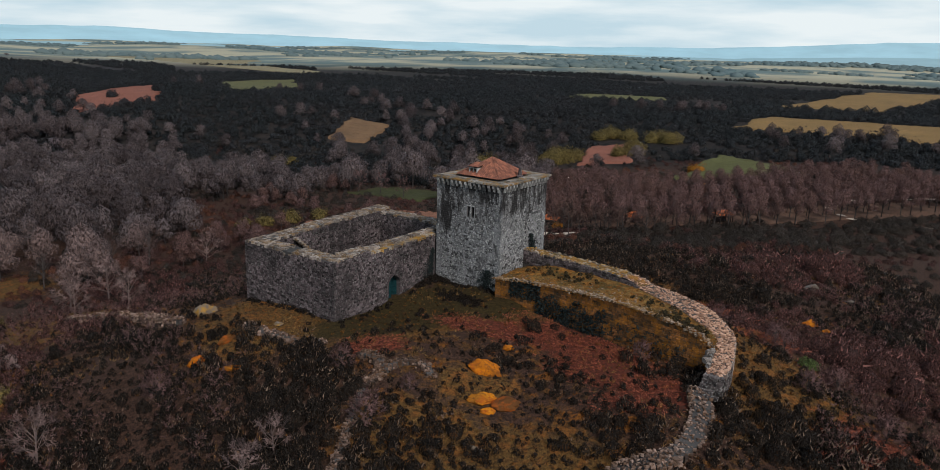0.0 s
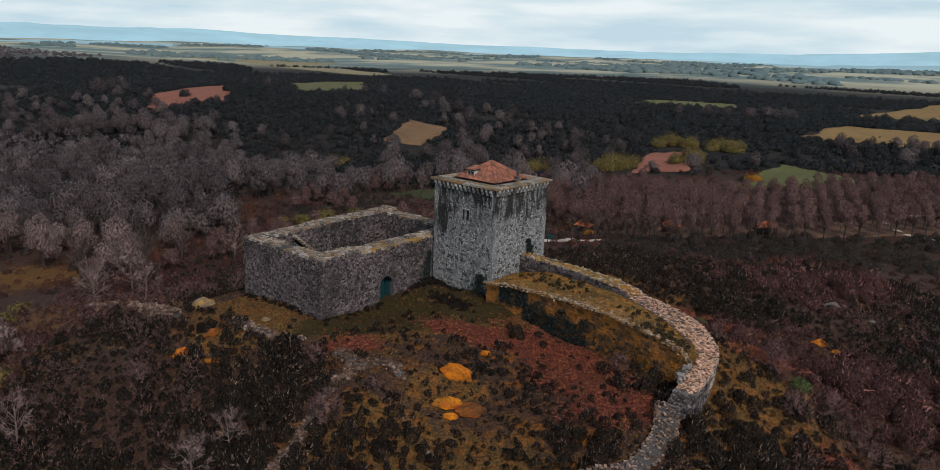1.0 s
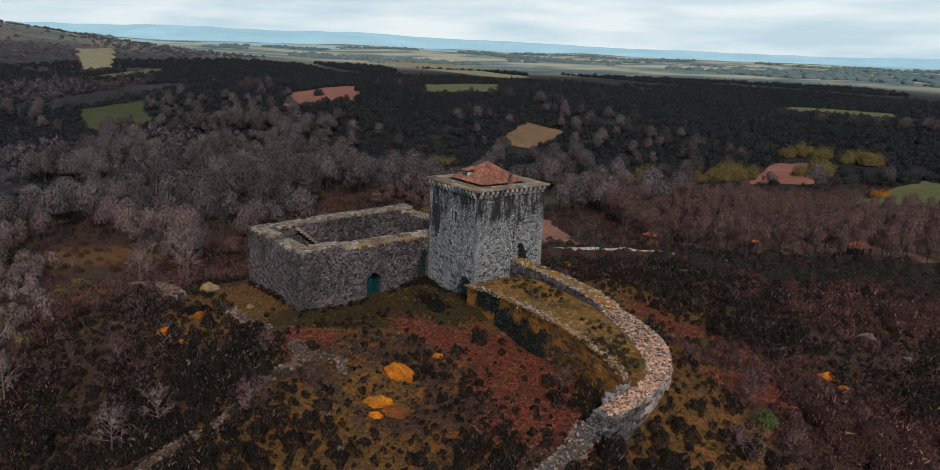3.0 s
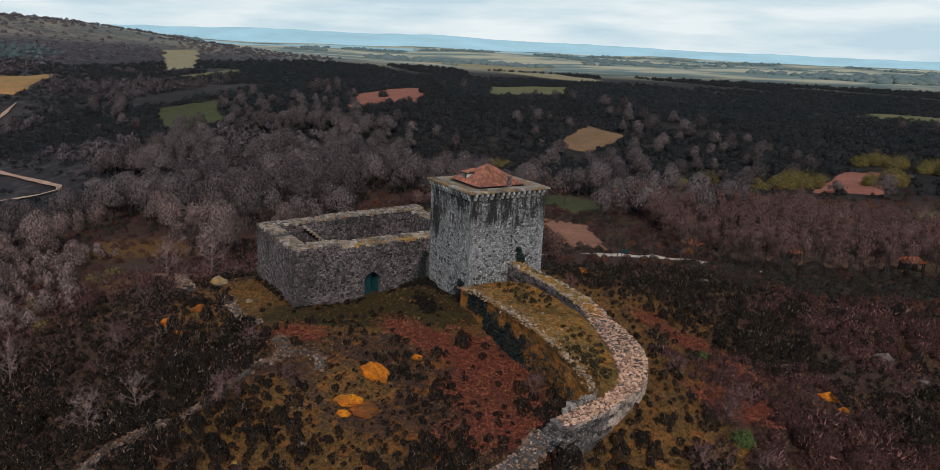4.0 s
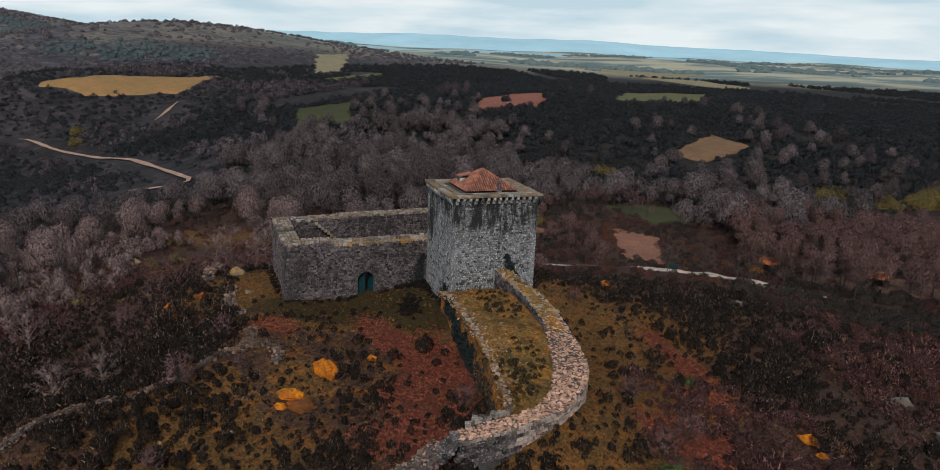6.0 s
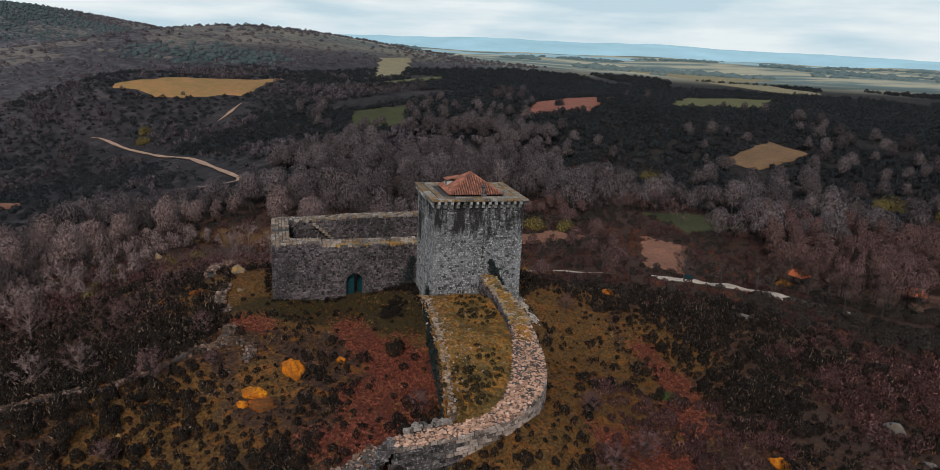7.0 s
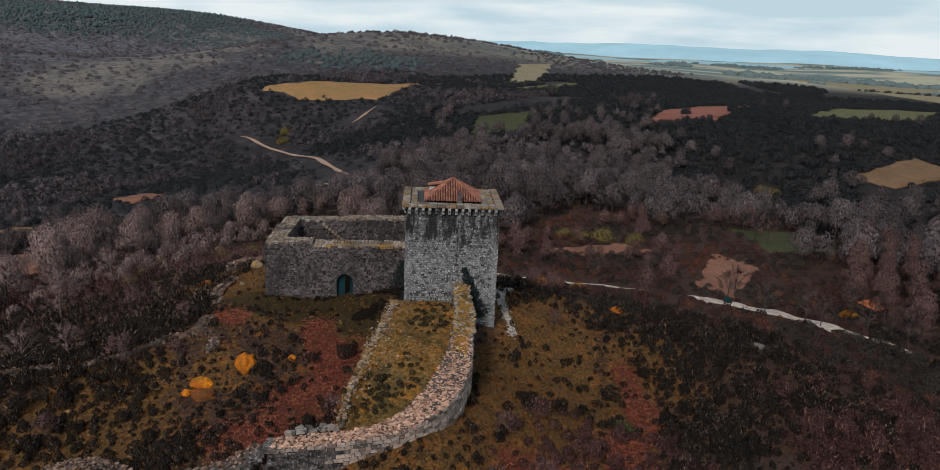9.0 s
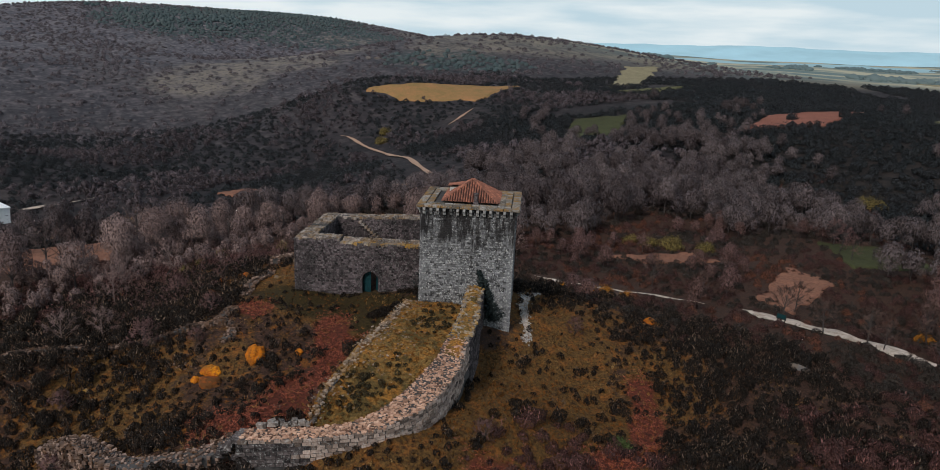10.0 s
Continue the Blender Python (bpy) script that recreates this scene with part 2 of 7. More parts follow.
M_IVY = leafy("ivy_leaves", (0.012, 0.018, 0.019), (0.030, 0.038, 0.036), (0.018, 0.025, 0.025))
M_GREENBUSH = leafy("green_leaves", (0.1045, 0.136, 0.0432), (0.0532, 0.072, 0.0252), (0.0855, 0.1, 0.036), grain=0.4, holes=5.0)


def slope_colour(n):
    """Woods, heath and dry grass lying over the western slopes, with haze painted in westward."""
    band = n.noise(n.place((0.45, 1.0, 1.0)), 0.0075, 5, 0.6)
    patch = n.noise(n.place((0.7, 1.0, 1.0)), 0.03, 7, 0.75)
    tuft = n.noise(n.place(), 0.22, 6, 0.8)
    xyz = n.add("ShaderNodeSeparateXYZ")
    n.link(n.place(), xyz.inputs[0])
    # paler, bluer tones farther west: distance haze put into the colour
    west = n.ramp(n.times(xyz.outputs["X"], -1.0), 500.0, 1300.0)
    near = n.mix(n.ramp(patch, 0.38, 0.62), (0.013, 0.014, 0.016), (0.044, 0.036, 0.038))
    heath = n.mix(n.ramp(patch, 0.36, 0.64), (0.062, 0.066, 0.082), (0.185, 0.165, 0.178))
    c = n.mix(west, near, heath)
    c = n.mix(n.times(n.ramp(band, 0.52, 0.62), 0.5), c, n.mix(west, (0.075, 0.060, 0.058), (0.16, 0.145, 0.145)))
    zones = n.add("ShaderNodeAttribute")
    zones.attribute_name = "dry_ridge"
    c = n.mix(n.times(n.ramp(zones.outputs["Fac"], 0.25, 0.7), n.ramp(patch, 0.34, 0.56)), c, (0.235, 0.20, 0.165))
    zones = n.add("ShaderNodeAttribute")
    zones.attribute_name = "pine_cover"
    c = n.mix(n.times(n.ramp(zones.outputs["Fac"], 0.2, 0.6), n.ramp(patch, 0.62, 0.45)), c, (0.050, 0.068, 0.072))
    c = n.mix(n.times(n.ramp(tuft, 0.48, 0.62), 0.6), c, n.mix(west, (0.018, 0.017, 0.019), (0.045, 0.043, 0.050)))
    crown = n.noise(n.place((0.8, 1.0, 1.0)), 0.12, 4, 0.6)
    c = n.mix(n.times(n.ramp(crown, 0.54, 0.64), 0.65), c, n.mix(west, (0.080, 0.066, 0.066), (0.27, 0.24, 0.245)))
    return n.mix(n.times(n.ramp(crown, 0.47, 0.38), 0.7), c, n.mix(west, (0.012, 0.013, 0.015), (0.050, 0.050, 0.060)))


def field_mat(name, a, b):
    n = Nodes(name, 0.95, 0.1)
    f = n.noise(n.place((1, 1, 1)), 0.05, 8, 0.75)
    g = n.noise(n.place((0.3, 1.0, 1)), 0.5, 4)
    h = n.noise(n.place(), 1.6, 6, 0.75)
    c = n.mix(n.ramp(f, 0.35, 0.65), a, b)
    c = n.mix(n.times(n.ramp(g, 0.4, 0.7), 0.5), c, b)
    c = n.mix(n.times(n.ramp(h, 0.48, 0.62), 0.6), c, tuple(v * 0.45 for v in b))
    return n.done(c, h, 0.5, 0.3)


M_F_RED = field_mat("red_soil", (0.30, 0.12, 0.085), (0.2, 0.08, 0.056))
M_F_GREEN = field_mat("green_field", (0.14, 0.135, 0.055), (0.10, 0.095, 0.045))
M_F_STUBBLE = field_mat("stubble", (0.40, 0.19, 0.085), (0.22, 0.155, 0.06))
M_F_YELLOW = field_mat("yellow_field", (0.30, 0.18, 0.07), (0.19, 0.12, 0.05))
M_F_PALE = field_mat("pale_field", (0.31, 0.26, 0.155), (0.21, 0.18, 0.11))
M_F_TAN = field_mat("dry_field", (0.25, 0.145, 0.078), (0.14, 0.085, 0.048))
M_F_PINK = field_mat("bare_field", (0.30, 0.135, 0.085), (0.17, 0.082, 0.055))
M_F_LITTER = field_mat("leaf_litter", (0.17, 0.095, 0.065), (0.09, 0.055, 0.04))
M_F_LAWN = field_mat("dark_green_plot", (0.07, 0.075, 0.03), (0.045, 0.046, 0.022))
M_F_MEADOW = field_mat("meadow", (0.135, 0.135, 0.05), (0.085, 0.082, 0.034))


def ground_mat():
    n = Nodes("ground_cover", 0.95, 0.1)
    p = n.place()
    zone = n.add("ShaderNodeVertexColor")
    zone.layer_name = "cover"
    split = n.add("ShaderNodeSeparateColor")
    n.link(zone.outputs["Color"], split.inputs["Color"])
    fine, mid, broad = n.noise(p, 3.2, 8, 0.8), n.noise(p, 0.3, 7, 0.7), n.noise(p, 0.03, 5)
    clump = n.noise(p, 0.85, 5, 0.6)

    def patchy(zone_value):
        a = n.add("ShaderNodeMath")
        a.operation = "ADD"
        n.link(zone_value, a.inputs[0])
        n.link(n.times(n.mix(0.45, mid, clump), 1.7), a.inputs[1])
        return n.ramp(a.outputs[0], 1.28, 1.52)

    c = n.mix(n.ramp(fine, 0.42, 0.6), (0.018, 0.0115, 0.0095), (0.090, 0.047, 0.032))
    c = n.mix(n.times(n.ramp(clump, 0.5, 0.62), n.ramp(split.outputs["Red"], 0.0, 0.2)), c, n.mix(n.ramp(fine, 0.42, 0.58), (0.034, 0.019, 0.010), (0.145, 0.068, 0.022)))
    c = n.mix(n.times(n.ramp(mid, 0.57, 0.63), n.ramp(split.outputs["Red"], 0.0, 0.2)), c, n.mix(n.ramp(fine, 0.42, 0.58), (0.075, 0.034, 0.013), (0.27, 0.094, 0.015)))
    c = n.mix(n.times(n.ramp(broad, 0.5, 0.62), 0.5), c, (0.06, 0.04, 0.034))
    grass = n.mix(n.ramp(fine, 0.40, 0.6), (0.034, 0.019, 0.010), (0.165, 0.088, 0.028))
    grass = n.mix(n.times(n.ramp(clump, 0.5, 0.62), 0.85), grass, n.mix(n.ramp(fine, 0.42, 0.58), (0.085, 0.036, 0.014), (0.265, 0.102, 0.025)))
    c = n.mix(patchy(split.outputs["Red"]), c, grass)
    # greener court turf, its colour also darkened for the shade there
    court = n.add("ShaderNodeAttribute")
    court.attribute_name = "turf"
    turf = n.mix(n.ramp(fine, 0.42, 0.6), (0.019, 0.0145, 0.0065), (0.056, 0.040, 0.0145))
    c = n.mix(n.times(patchy(court.outputs["Fac"]), 0.95), c, turf)
    # shade under the trees, put into the ground colour
    floor_shade = n.add("ShaderNodeAttribute")
    floor_shade.attribute_name = "wood_floor"
    c = n.mix(floor_shade.outputs["Fac"], c, n.mix(n.ramp(mid, 0.4, 0.6), (0.012, 0.012, 0.012), (0.034, 0.027, 0.024)))
    red = n.mix(n.ramp(fine, 0.43, 0.6), (0.15, 0.040, 0.024), (0.036, 0.015, 0.011))
    c = n.mix(patchy(split.outputs["Green"]), c, red)
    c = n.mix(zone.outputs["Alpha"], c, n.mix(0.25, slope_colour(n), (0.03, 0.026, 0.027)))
    # far farmland: distance haze is put into its pale blue-green and beige
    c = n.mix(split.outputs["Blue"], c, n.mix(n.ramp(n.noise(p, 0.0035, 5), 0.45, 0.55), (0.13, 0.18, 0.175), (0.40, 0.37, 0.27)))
    return n.done(c, fine, 0.7, 0.25)


M_GROUND = ground_mat()


def turf_mat():
    n = Nodes("dry_turf", 0.95, 0.1)
    p = n.place()
    fine, clump, mid = n.noise(p, 4.0, 8, 0.78), n.noise(p, 0.8, 5, 0.6), n.noise(p, 0.28, 5)
    c = n.mix(n.ramp(fine, 0.38, 0.62), (0.07, 0.045, 0.017), (0.29, 0.17, 0.055))
    c = n.mix(n.ramp(clump, 0.45, 0.6), c, n.mix(n.ramp(fine, 0.4, 0.6), (0.14, 0.06, 0.016), (0.46, 0.20, 0.04)))
    c = n.mix(n.times(n.ramp(mid, 0.48, 0.6), 0.85), c, n.mix(n.ramp(fine, 0.4, 0.6), (0.035, 0.028, 0.012), (0.10, 0.075, 0.028)))
    return n.done(c, fine, 0.7, 0.15)


M_TURF = turf_mat()

# ---- the lie of the land: rises and dips (x, y, radius, height) on a plateau ----
PLATEAU = -12.0
NEAR_RISES = [
    (-0.5, 93, 5, -0.9), (30.5, 76, 8, 2.5), (29.0, 65.5, 4.8, -1.5), (62, 138, 22, 2.6),
    (0, 88, 32, 11.4), (8, 70, 24, -2.5), (-32, 80, 26, 3.8), (-62, 85, 34, 2.1),
    (-15, 48, 32, -0.5), (24, 60, 18, 6.3), (40, 80, 24, 1.7), (52, 105, 28, 5.2),
    (26, 101, 14, -3.1), (22, 130, 26, 3.9), (10, 155, 26, 1.3), (20, 186, 14, -2.4), (-13, 195, 40, 1.1),
    (-65, 170, 45, -2.3), (60, 35, 45, 0.5), (-20, 94, 15, 0.2), (27, 88, 8, 2.3),
    (-2, 108, 15, 1.7), (-8, 86, 9, -2.1), (-6, 70, 10, 1.9), (-46, 60, 18, -0.3),
    (-8, 48, 11, 6.5), (22.5, 72.5, 3.6, -0.8),
]
FAR_RISES = [
    (300, 1400, 260, 4), (-1150, 900, 300, 34),
    (10, 340, 110, -13), (-70, 420, 110, 0.1), (-220, 470, 120, 8.5), (-290, 370, 100, -9.5),
    (-450, 190, 140, -30.5), (-584, 470, 150, 2.9), (-250, 120, 110, -23.6), (-700, 80, 300, -61.7),
    (-1000, 620, 260, 32.4), (-2200, 250, 600, 92), (150, 180, 90, 0.4), (-1400, 420, 250, -28.8),
    (-1900, 800, 400, 43.2), (100, 30, 110, 0.4), (-300, -60, 150, -42.5), (-130, 290, 70, -11.6),
    (300, 110, 120, -13.5), (-640, 330, 90, 26.6),
]


def height(x, y):
    x, y = np.asarray(x, float), np.asarray(y, float)
    z = np.full(np.broadcast(x, y).shape, PLATEAU)
    for cx, cy, r, a in NEAR_RISES + FAR_RISES:
        z = z + a * np.exp(-((x - cx) ** 2 + (y - cy) ** 2) / r ** 2)
    far = np.clip((np.hypot(x, y) - 900) / 900, 0, 1)
    z = z + far * (1 + 6 * np.sin(x / 310 + 1.0) * np.cos(y / 270) + 3 * np.sin(x / 120 + y / 150))
    near = 0.10 * np.sin(x * 0.9 + 1.3 * np.sin(y * 0.45)) + 0.09 * np.sin(y * 1.1 + 1.7 * np.sin(x * 0.38 + 1))
    heath = np.clip((x - 33) / 6, 0, 1) * np.clip((140 - y) / 10, 0, 1) * np.clip((90 - x) / 15, 0, 1)
    return z + near + 0.5 * heath * np.sin(x * 0.72 + 1.4 * np.sin(y * 0.47)) * np.sin(y * 0.6 + 1.2 * np.sin(x * 0.39))


def ground_at(x, y):
    return float(height(x, y))


def link_mesh(name, verts, faces, mat, parent=None, label="", smooth=False):
    me = bpy.data.meshes.new(name)
    me.from_pydata(np.asarray(verts, float).reshape(-1, 3).tolist(), [], faces.tolist() if isinstance(faces, np.ndarray) else faces)
    me.materials.append(mat)
    if smooth:
        me.polygons.foreach_set("use_smooth", [True] * len(me.polygons))
    me.update()
    ob = new(name, me)
    if parent is not None:
        ob.parent = parent
    return tagged(ob, label)


def part(name, bm, mat, parent, label="", smooth=False):
    """Links a bmesh as one mesh object under a thing or a part."""
    me = bpy.data.meshes.new(name)
    bmesh.ops.recalc_face_normals(bm, faces=bm.faces[:])
    bm.to_mesh(me)
    bm.free()
    me.materials.append(mat)
    if smooth:
        me.polygons.foreach_set("use_smooth", [True] * len(me.polygons))
    ob = new(name, me)
    ob.parent = parent
    return tagged(ob, label)


def empty(name, m=None):
    e = new(name)
    e.empty_display_size = 0.5
    if m is not None:
        e.matrix_world = m
    return e


def box_bm(x0, x1, y0, y1, z0, z1, bevel=0.0, bm=None):
    bm = bm or bmesh.new()
    vs = [bm.verts.new((x, y, z)) for z in (z0, z1) for y in (y0, y1) for x in (x0, x1)]
    fs = [bm.faces.new([vs[i] for i in f]) for f in ((0, 2, 3, 1), (4, 5, 7, 6), (0, 1, 5, 4), (2, 6, 7, 3), (0, 4, 6, 2), (1, 3, 7, 5))]
    if bevel:
        es = {e for f in fs for e in f.edges}
        bmesh.ops.bevel(bm, geom=list(es), offset=bevel, segments=1, affect="EDGES")
    return bm


def prism_bm(outline, y0, y1):
    """An outline in x and z, drawn out along y."""
    bm = bmesh.new()
    a = [bm.verts.new((x, y0, z)) for x, z in outline]
    b = [bm.verts.new((x, y1, z)) for x, z in outline]
    bm.faces.new(a), bm.faces.new(b[::-1])
    for i in range(len(a)):
        j = (i + 1) % len(a)
        bm.faces.new((a[i], b[i], b[j], a[j]))
    return bm


def smooth_line(points, step):
    """A Catmull-Rom line through rows of numbers, resampled at even steps in plan."""
    p = np.array(points, float)
    p = np.vstack([2 * p[0] - p[1], p, 2 * p[-1] - p[-2]])
    out = []
    for i in range(1, len(p) - 2):
        for t in np.linspace(0, 1, 20, endpoint=False):
            a, b, c, d = p[i - 1:i + 3]
            out.append(0.5 * (2 * b + (c - a) * t + (2 * a - 5 * b + 4 * c - d) * t * t + (3 * b - a - 3 * c + d) * t ** 3))
    out.append(p[-2])
    out = np.array(out)
    s = np.concatenate([[0], np.cumsum(np.hypot(*np.diff(out[:, :2], axis=0).T))])
    at = np.linspace(0, s[-1], max(2, int(s[-1] / step) + 1))
    return np.stack([np.interp(at, s, out[:, k]) for k in range(out.shape[1])], 1)


# ---- ground: one sheet to the horizon ----
def blob(x, y, cx, cy, rx, ry, turn=0.0):
    a = radians(turn)
    dx, dy = x - cx, y - cy
    u, v = dx * math.cos(a) + dy * math.sin(a), -dx * math.sin(a) + dy * math.cos(a)
    return np.clip(1.6 - np.sqrt((u / rx) ** 2 + (v / ry) ** 2), 0, 1)


def woods(x, y):
    """Above 0 north of the valley, where the evergreen woods begin."""
    return np.minimum(y + 0.12 * np.abs(x) - 322 - 25 * np.sin(x / 47), 0.6 * (x + 420))


def cover(x, y):
    """How much grass, dead bracken, haze-tinted far farmland and western heath there is."""
    grass = np.zeros_like(x)
    for b in ((-6, 82, 11, 6, 40), (4, 84, 7, 5, 0), (-22, 82, 8, 9, 30), (28, 86, 7, 12, -35), (22, 97, 7, 10, -40), (14, 105, 10, 6, -35), (33, 72, 7, 11, 10), (6, 56, 10, 7, 0),
              (-2, 60, 7, 6, 0), (3, 69, 4, 3, 0), (5, 110, 8, 10, 0), (60, 118, 8, 6, 0), (-50, 92, 14, 6, 10), (24, 112, 9, 5, -40), (-60, 75, 12, 7, 0), (-95, 122, 20, 10, 20), (-58, 100, 9, 5, 30)):
        grass = np.maximum(grass, blob(x, y, *b))
    grass = np.maximum(grass, 0.22 * np.clip(1.6 - np.hypot(x - 8, y - 78) / 34, 0, 1) * np.clip((x + 16) / 10, 0, 1))
    red = np.zeros_like(x)
    for b in ((14, 77, 8, 3.2, -40), (16, 72, 6, 3.5, -35), (4, 80, 6, 2.0, -20), (34.5, 97, 6, 1.8, -68), (30, 104, 4, 1.7, -40), (24.5, 108, 3.5, 1.5, -30), (36, 94, 3, 2.4, 0), (38, 84, 5, 3, 20), (-8, 74, 3, 2, 0), (38, 62, 6, 4, 30), (-43.5, 59.3, 5, 2.2, 20), (20, 66, 5, 3, 0)):
        red = np.maximum(red, blob(x, y, *b))
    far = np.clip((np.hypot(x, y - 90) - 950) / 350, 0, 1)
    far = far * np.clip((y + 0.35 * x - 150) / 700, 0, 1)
    heath = np.clip((-x - 165) / 40, 0, 1) * np.clip(1 - woods(x, y) / 60, 0, 1)
    return grass, red, far, heath * (1 - far)


N = 272
k = 6.5
t = np.linspace(-1, 1, N)
gx, gy = np.meshgrid(4 + 13.2 * np.sinh(k * t), 84 + 13.2 * np.sinh(k * t))
gz = height(gx, gy)
idx = np.arange(N * N).reshape(N, N)
quads = np.stack([idx[:-1, :-1], idx[:-1, 1:], idx[1:, 1:], idx[1:, :-1]], -1).reshape(-1, 4)
ground = link_mesh("ground", np.stack([gx, gy, gz], -1), quads, M_GROUND, smooth=True)
layer = ground.data.color_attributes.new("cover", "FLOAT_COLOR", "POINT")
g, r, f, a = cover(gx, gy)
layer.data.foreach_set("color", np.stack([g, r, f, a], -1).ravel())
turf_zone = ground.data.attributes.new("turf", "FLOAT", "POINT")
turf_zone.data.foreach_set("value", np.maximum(blob(gx, gy, -5, 84.5, 13, 6, 40), blob(gx, gy, 3, 87, 6, 5, 0)).ravel())
# where the ground carries the painted shade of the woods
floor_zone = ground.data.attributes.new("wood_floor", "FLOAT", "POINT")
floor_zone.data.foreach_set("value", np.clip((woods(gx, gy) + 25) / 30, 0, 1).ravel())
DRY_RIDGES = ((-930, 225, 70, 60, 40), (-1000, 300, 110, 45, 55), (-1080, 385, 110, 50, 40), (-1540, 660, 160, 70, 55), (-950, 600, 70, 120, 60), (-900, 740, 120, 80, 100))
PINE_SLOPES = ((-1770, 300, 180, 130, 0), (-1640, 560, 200, 120, 60), (-1590, 690, 110, 90, 0), (-1850, 560, 200, 160, 0), (-820, 520, 90, 50, 30))
for zone_name, rows in (("dry_ridge", DRY_RIDGES), ("pine_cover", PINE_SLOPES)):
    zone = ground.data.attributes.new(zone_name, "FLOAT", "POINT")
    zone.data.foreach_set("value", np.max([blob(gx, gy, *b) for b in rows], 0).ravel())
tagged(ground, "rough hillside of dark heath, dry grass and bracken", "ground", kind="structure")


def quad_patch(name, corners, mat, lift, label, n=36, wobble=0.0, category="field"):
    """A field draped over the ground between four corners."""
    c = np.array(corners, float)
    s, q = np.meshgrid(np.linspace(0, 1, n), np.linspace(0, 1, n))
    rag = 1 + wobble * (np.sin(7 * s + 3 * q) + np.sin(11 * q + 2))
    s2, q2 = 0.5 + (s - 0.5) * rag, 0.5 + (q - 0.5) * rag
    wob = 0.03 * math.sqrt(abs(np.cross(c[1] - c[0], c[3] - c[0])))
    xy = ((1 - s2) * (1 - q2))[..., None] * c[0] + (s2 * (1 - q2))[..., None] * c[1] + (s2 * q2)[..., None] * c[2] + ((1 - s2) * q2)[..., None] * c[3]
    for w2 in (3.1, 1.3):
        xy = xy + wob * w2 / 4 * np.stack([np.sin(xy[..., 1] / (wob * w2)), np.sin(xy[..., 0] / (wob * w2) + 2)], -1)
    z = height(xy[..., 0], xy[..., 1]) + lift
    for rim in (np.s_[0, :], np.s_[-1, :], np.s_[:, 0], np.s_[:, -1]):
        z[rim] -= lift + 0.6
    i = np.arange(n * n).reshape(n, n)
    fs = np.stack([i[:-1, :-1], i[:-1, 1:], i[1:, 1:], i[1:, :-1]], -1).reshape(-1, 4)
    ob = link_mesh(name, np.concatenate([xy, z[..., None]], -1), fs, mat, smooth=True)
    return tagged(ob, label, category, kind="structure")


FIELDS = {
    "red_field": ([(-252, 455), (-222, 398), (-193, 432), (-226, 525)], M_F_RED, "bare reddish ploughed field among the woods"),
    "green_field": ([(-245, 668), (-166, 484), (-141, 568), (-200, 757)], M_F_GREEN, "flat pale green field with woods round it"),
    "tan_clearing": ([(-79, 369), (-60, 368), (-54, 413), (-78, 423)], M_F_TAN, "dry tan clearing in the dark woods"),
    "yellow_field": ([(138, 430), (228, 352), (280, 440), (178, 492)], M_F_YELLOW, "long dry yellow field"),
    "far_yellow_field": ([(222, 588), (285, 562), (520, 850), (420, 860)], M_F_YELLOW, "dry yellow field on the plateau"),
    "meadow": ([(72, 284), (122, 280), (116, 318), (106, 345)], M_F_MEADOW, "green meadow sloping beside the plantation"),
    "red_clearing": ([(42, 340), (66, 340), (74, 388), (52, 384)], M_F_RED, "clearing of red bracken at the wood's edge"),
    "stubble_field": ([(-609, 319), (-565, 335), (-523, 391), (-592, 482)], M_F_STUBBLE, "yellow stubble field on the far slope"),
}
FIELDS.update({
    "pasture_strip": ([(-545, 560), (-563, 615), (-761, 825), (-747, 750)], M_F_PALE, "pale scrubby pasture strip"),
    "green_strip": ([(-503, 534), (-468, 543), (-535, 655), (-556, 700)], M_F_GREEN, "narrow green field strip"),
    "valley_meadow": ([(-372, 390), (-310, 337), (-285, 360), (-355, 430)], M_F_LAWN, "green meadow in the valley"),
    "dry_clearing": ([(-130, 36), (-82, 44), (-82, 64), (-134, 72)], M_F_PINK, "dry tan clearing on the wooded slope"),
    "pink_field": ([(-47, 161), (-37, 164), (-30, 180), (-42, 181)], M_F_PINK, "bare pinkish earth field"),
    "brown_field": ([(-4, 159.5), (5.5, 157), (-8, 187), (-22, 190)], M_F_PINK, "ploughed brown field beside the track"),
    "green_plot": ([(-42, 227), (-16, 204), (-10, 226), (-30, 246)], M_F_LAWN, "green plot behind a hedge"),
    "plantation_floor": ([(30, 173), (140, 207), (130, 226), (22, 186)], M_F_LITTER, "bare leaf-strewn earth under the plantation trees"),
})
FIELDS.update({
    "orange_earth": ([(-354, 131), (-334, 136), (-338, 153), (-356, 149)], M_F_PINK, "bare orange earth among the scrub"),
    "orange_bank": ([(-472, 150), (-456, 154), (-458, 168), (-474, 164)], M_F_PINK, "bare orange earth bank"),
    "sandy_field": ([(-290, 46), (-318, 80), (-300, 108), (-262, 84)], M_F_TAN, "sandy tan field in the valley"),
    "plateau_field": ([(-700, 1335), (-400, 1070), (-410, 1340), (-690, 1680)], M_F_PALE, "long pale field on the plateau"),
    "plateau_strip": ([(-400, 1050), (-235, 905), (-215, 960), (-330, 1090)], M_F_PALE, "narrow dry field on the plateau"),
    "plateau_plot": ([(60, 620), (130, 600), (150, 650), (80, 670)], M_F_GREEN, "small green plot between woods"),
})
for name, (corners, mat, label) in FIELDS.items():
    far = np.hypot(*np.mean(corners, 0)) > 250
    quad_patch(name, corners, mat, 1.1 if far else 0.25, label, wobble=0.025)


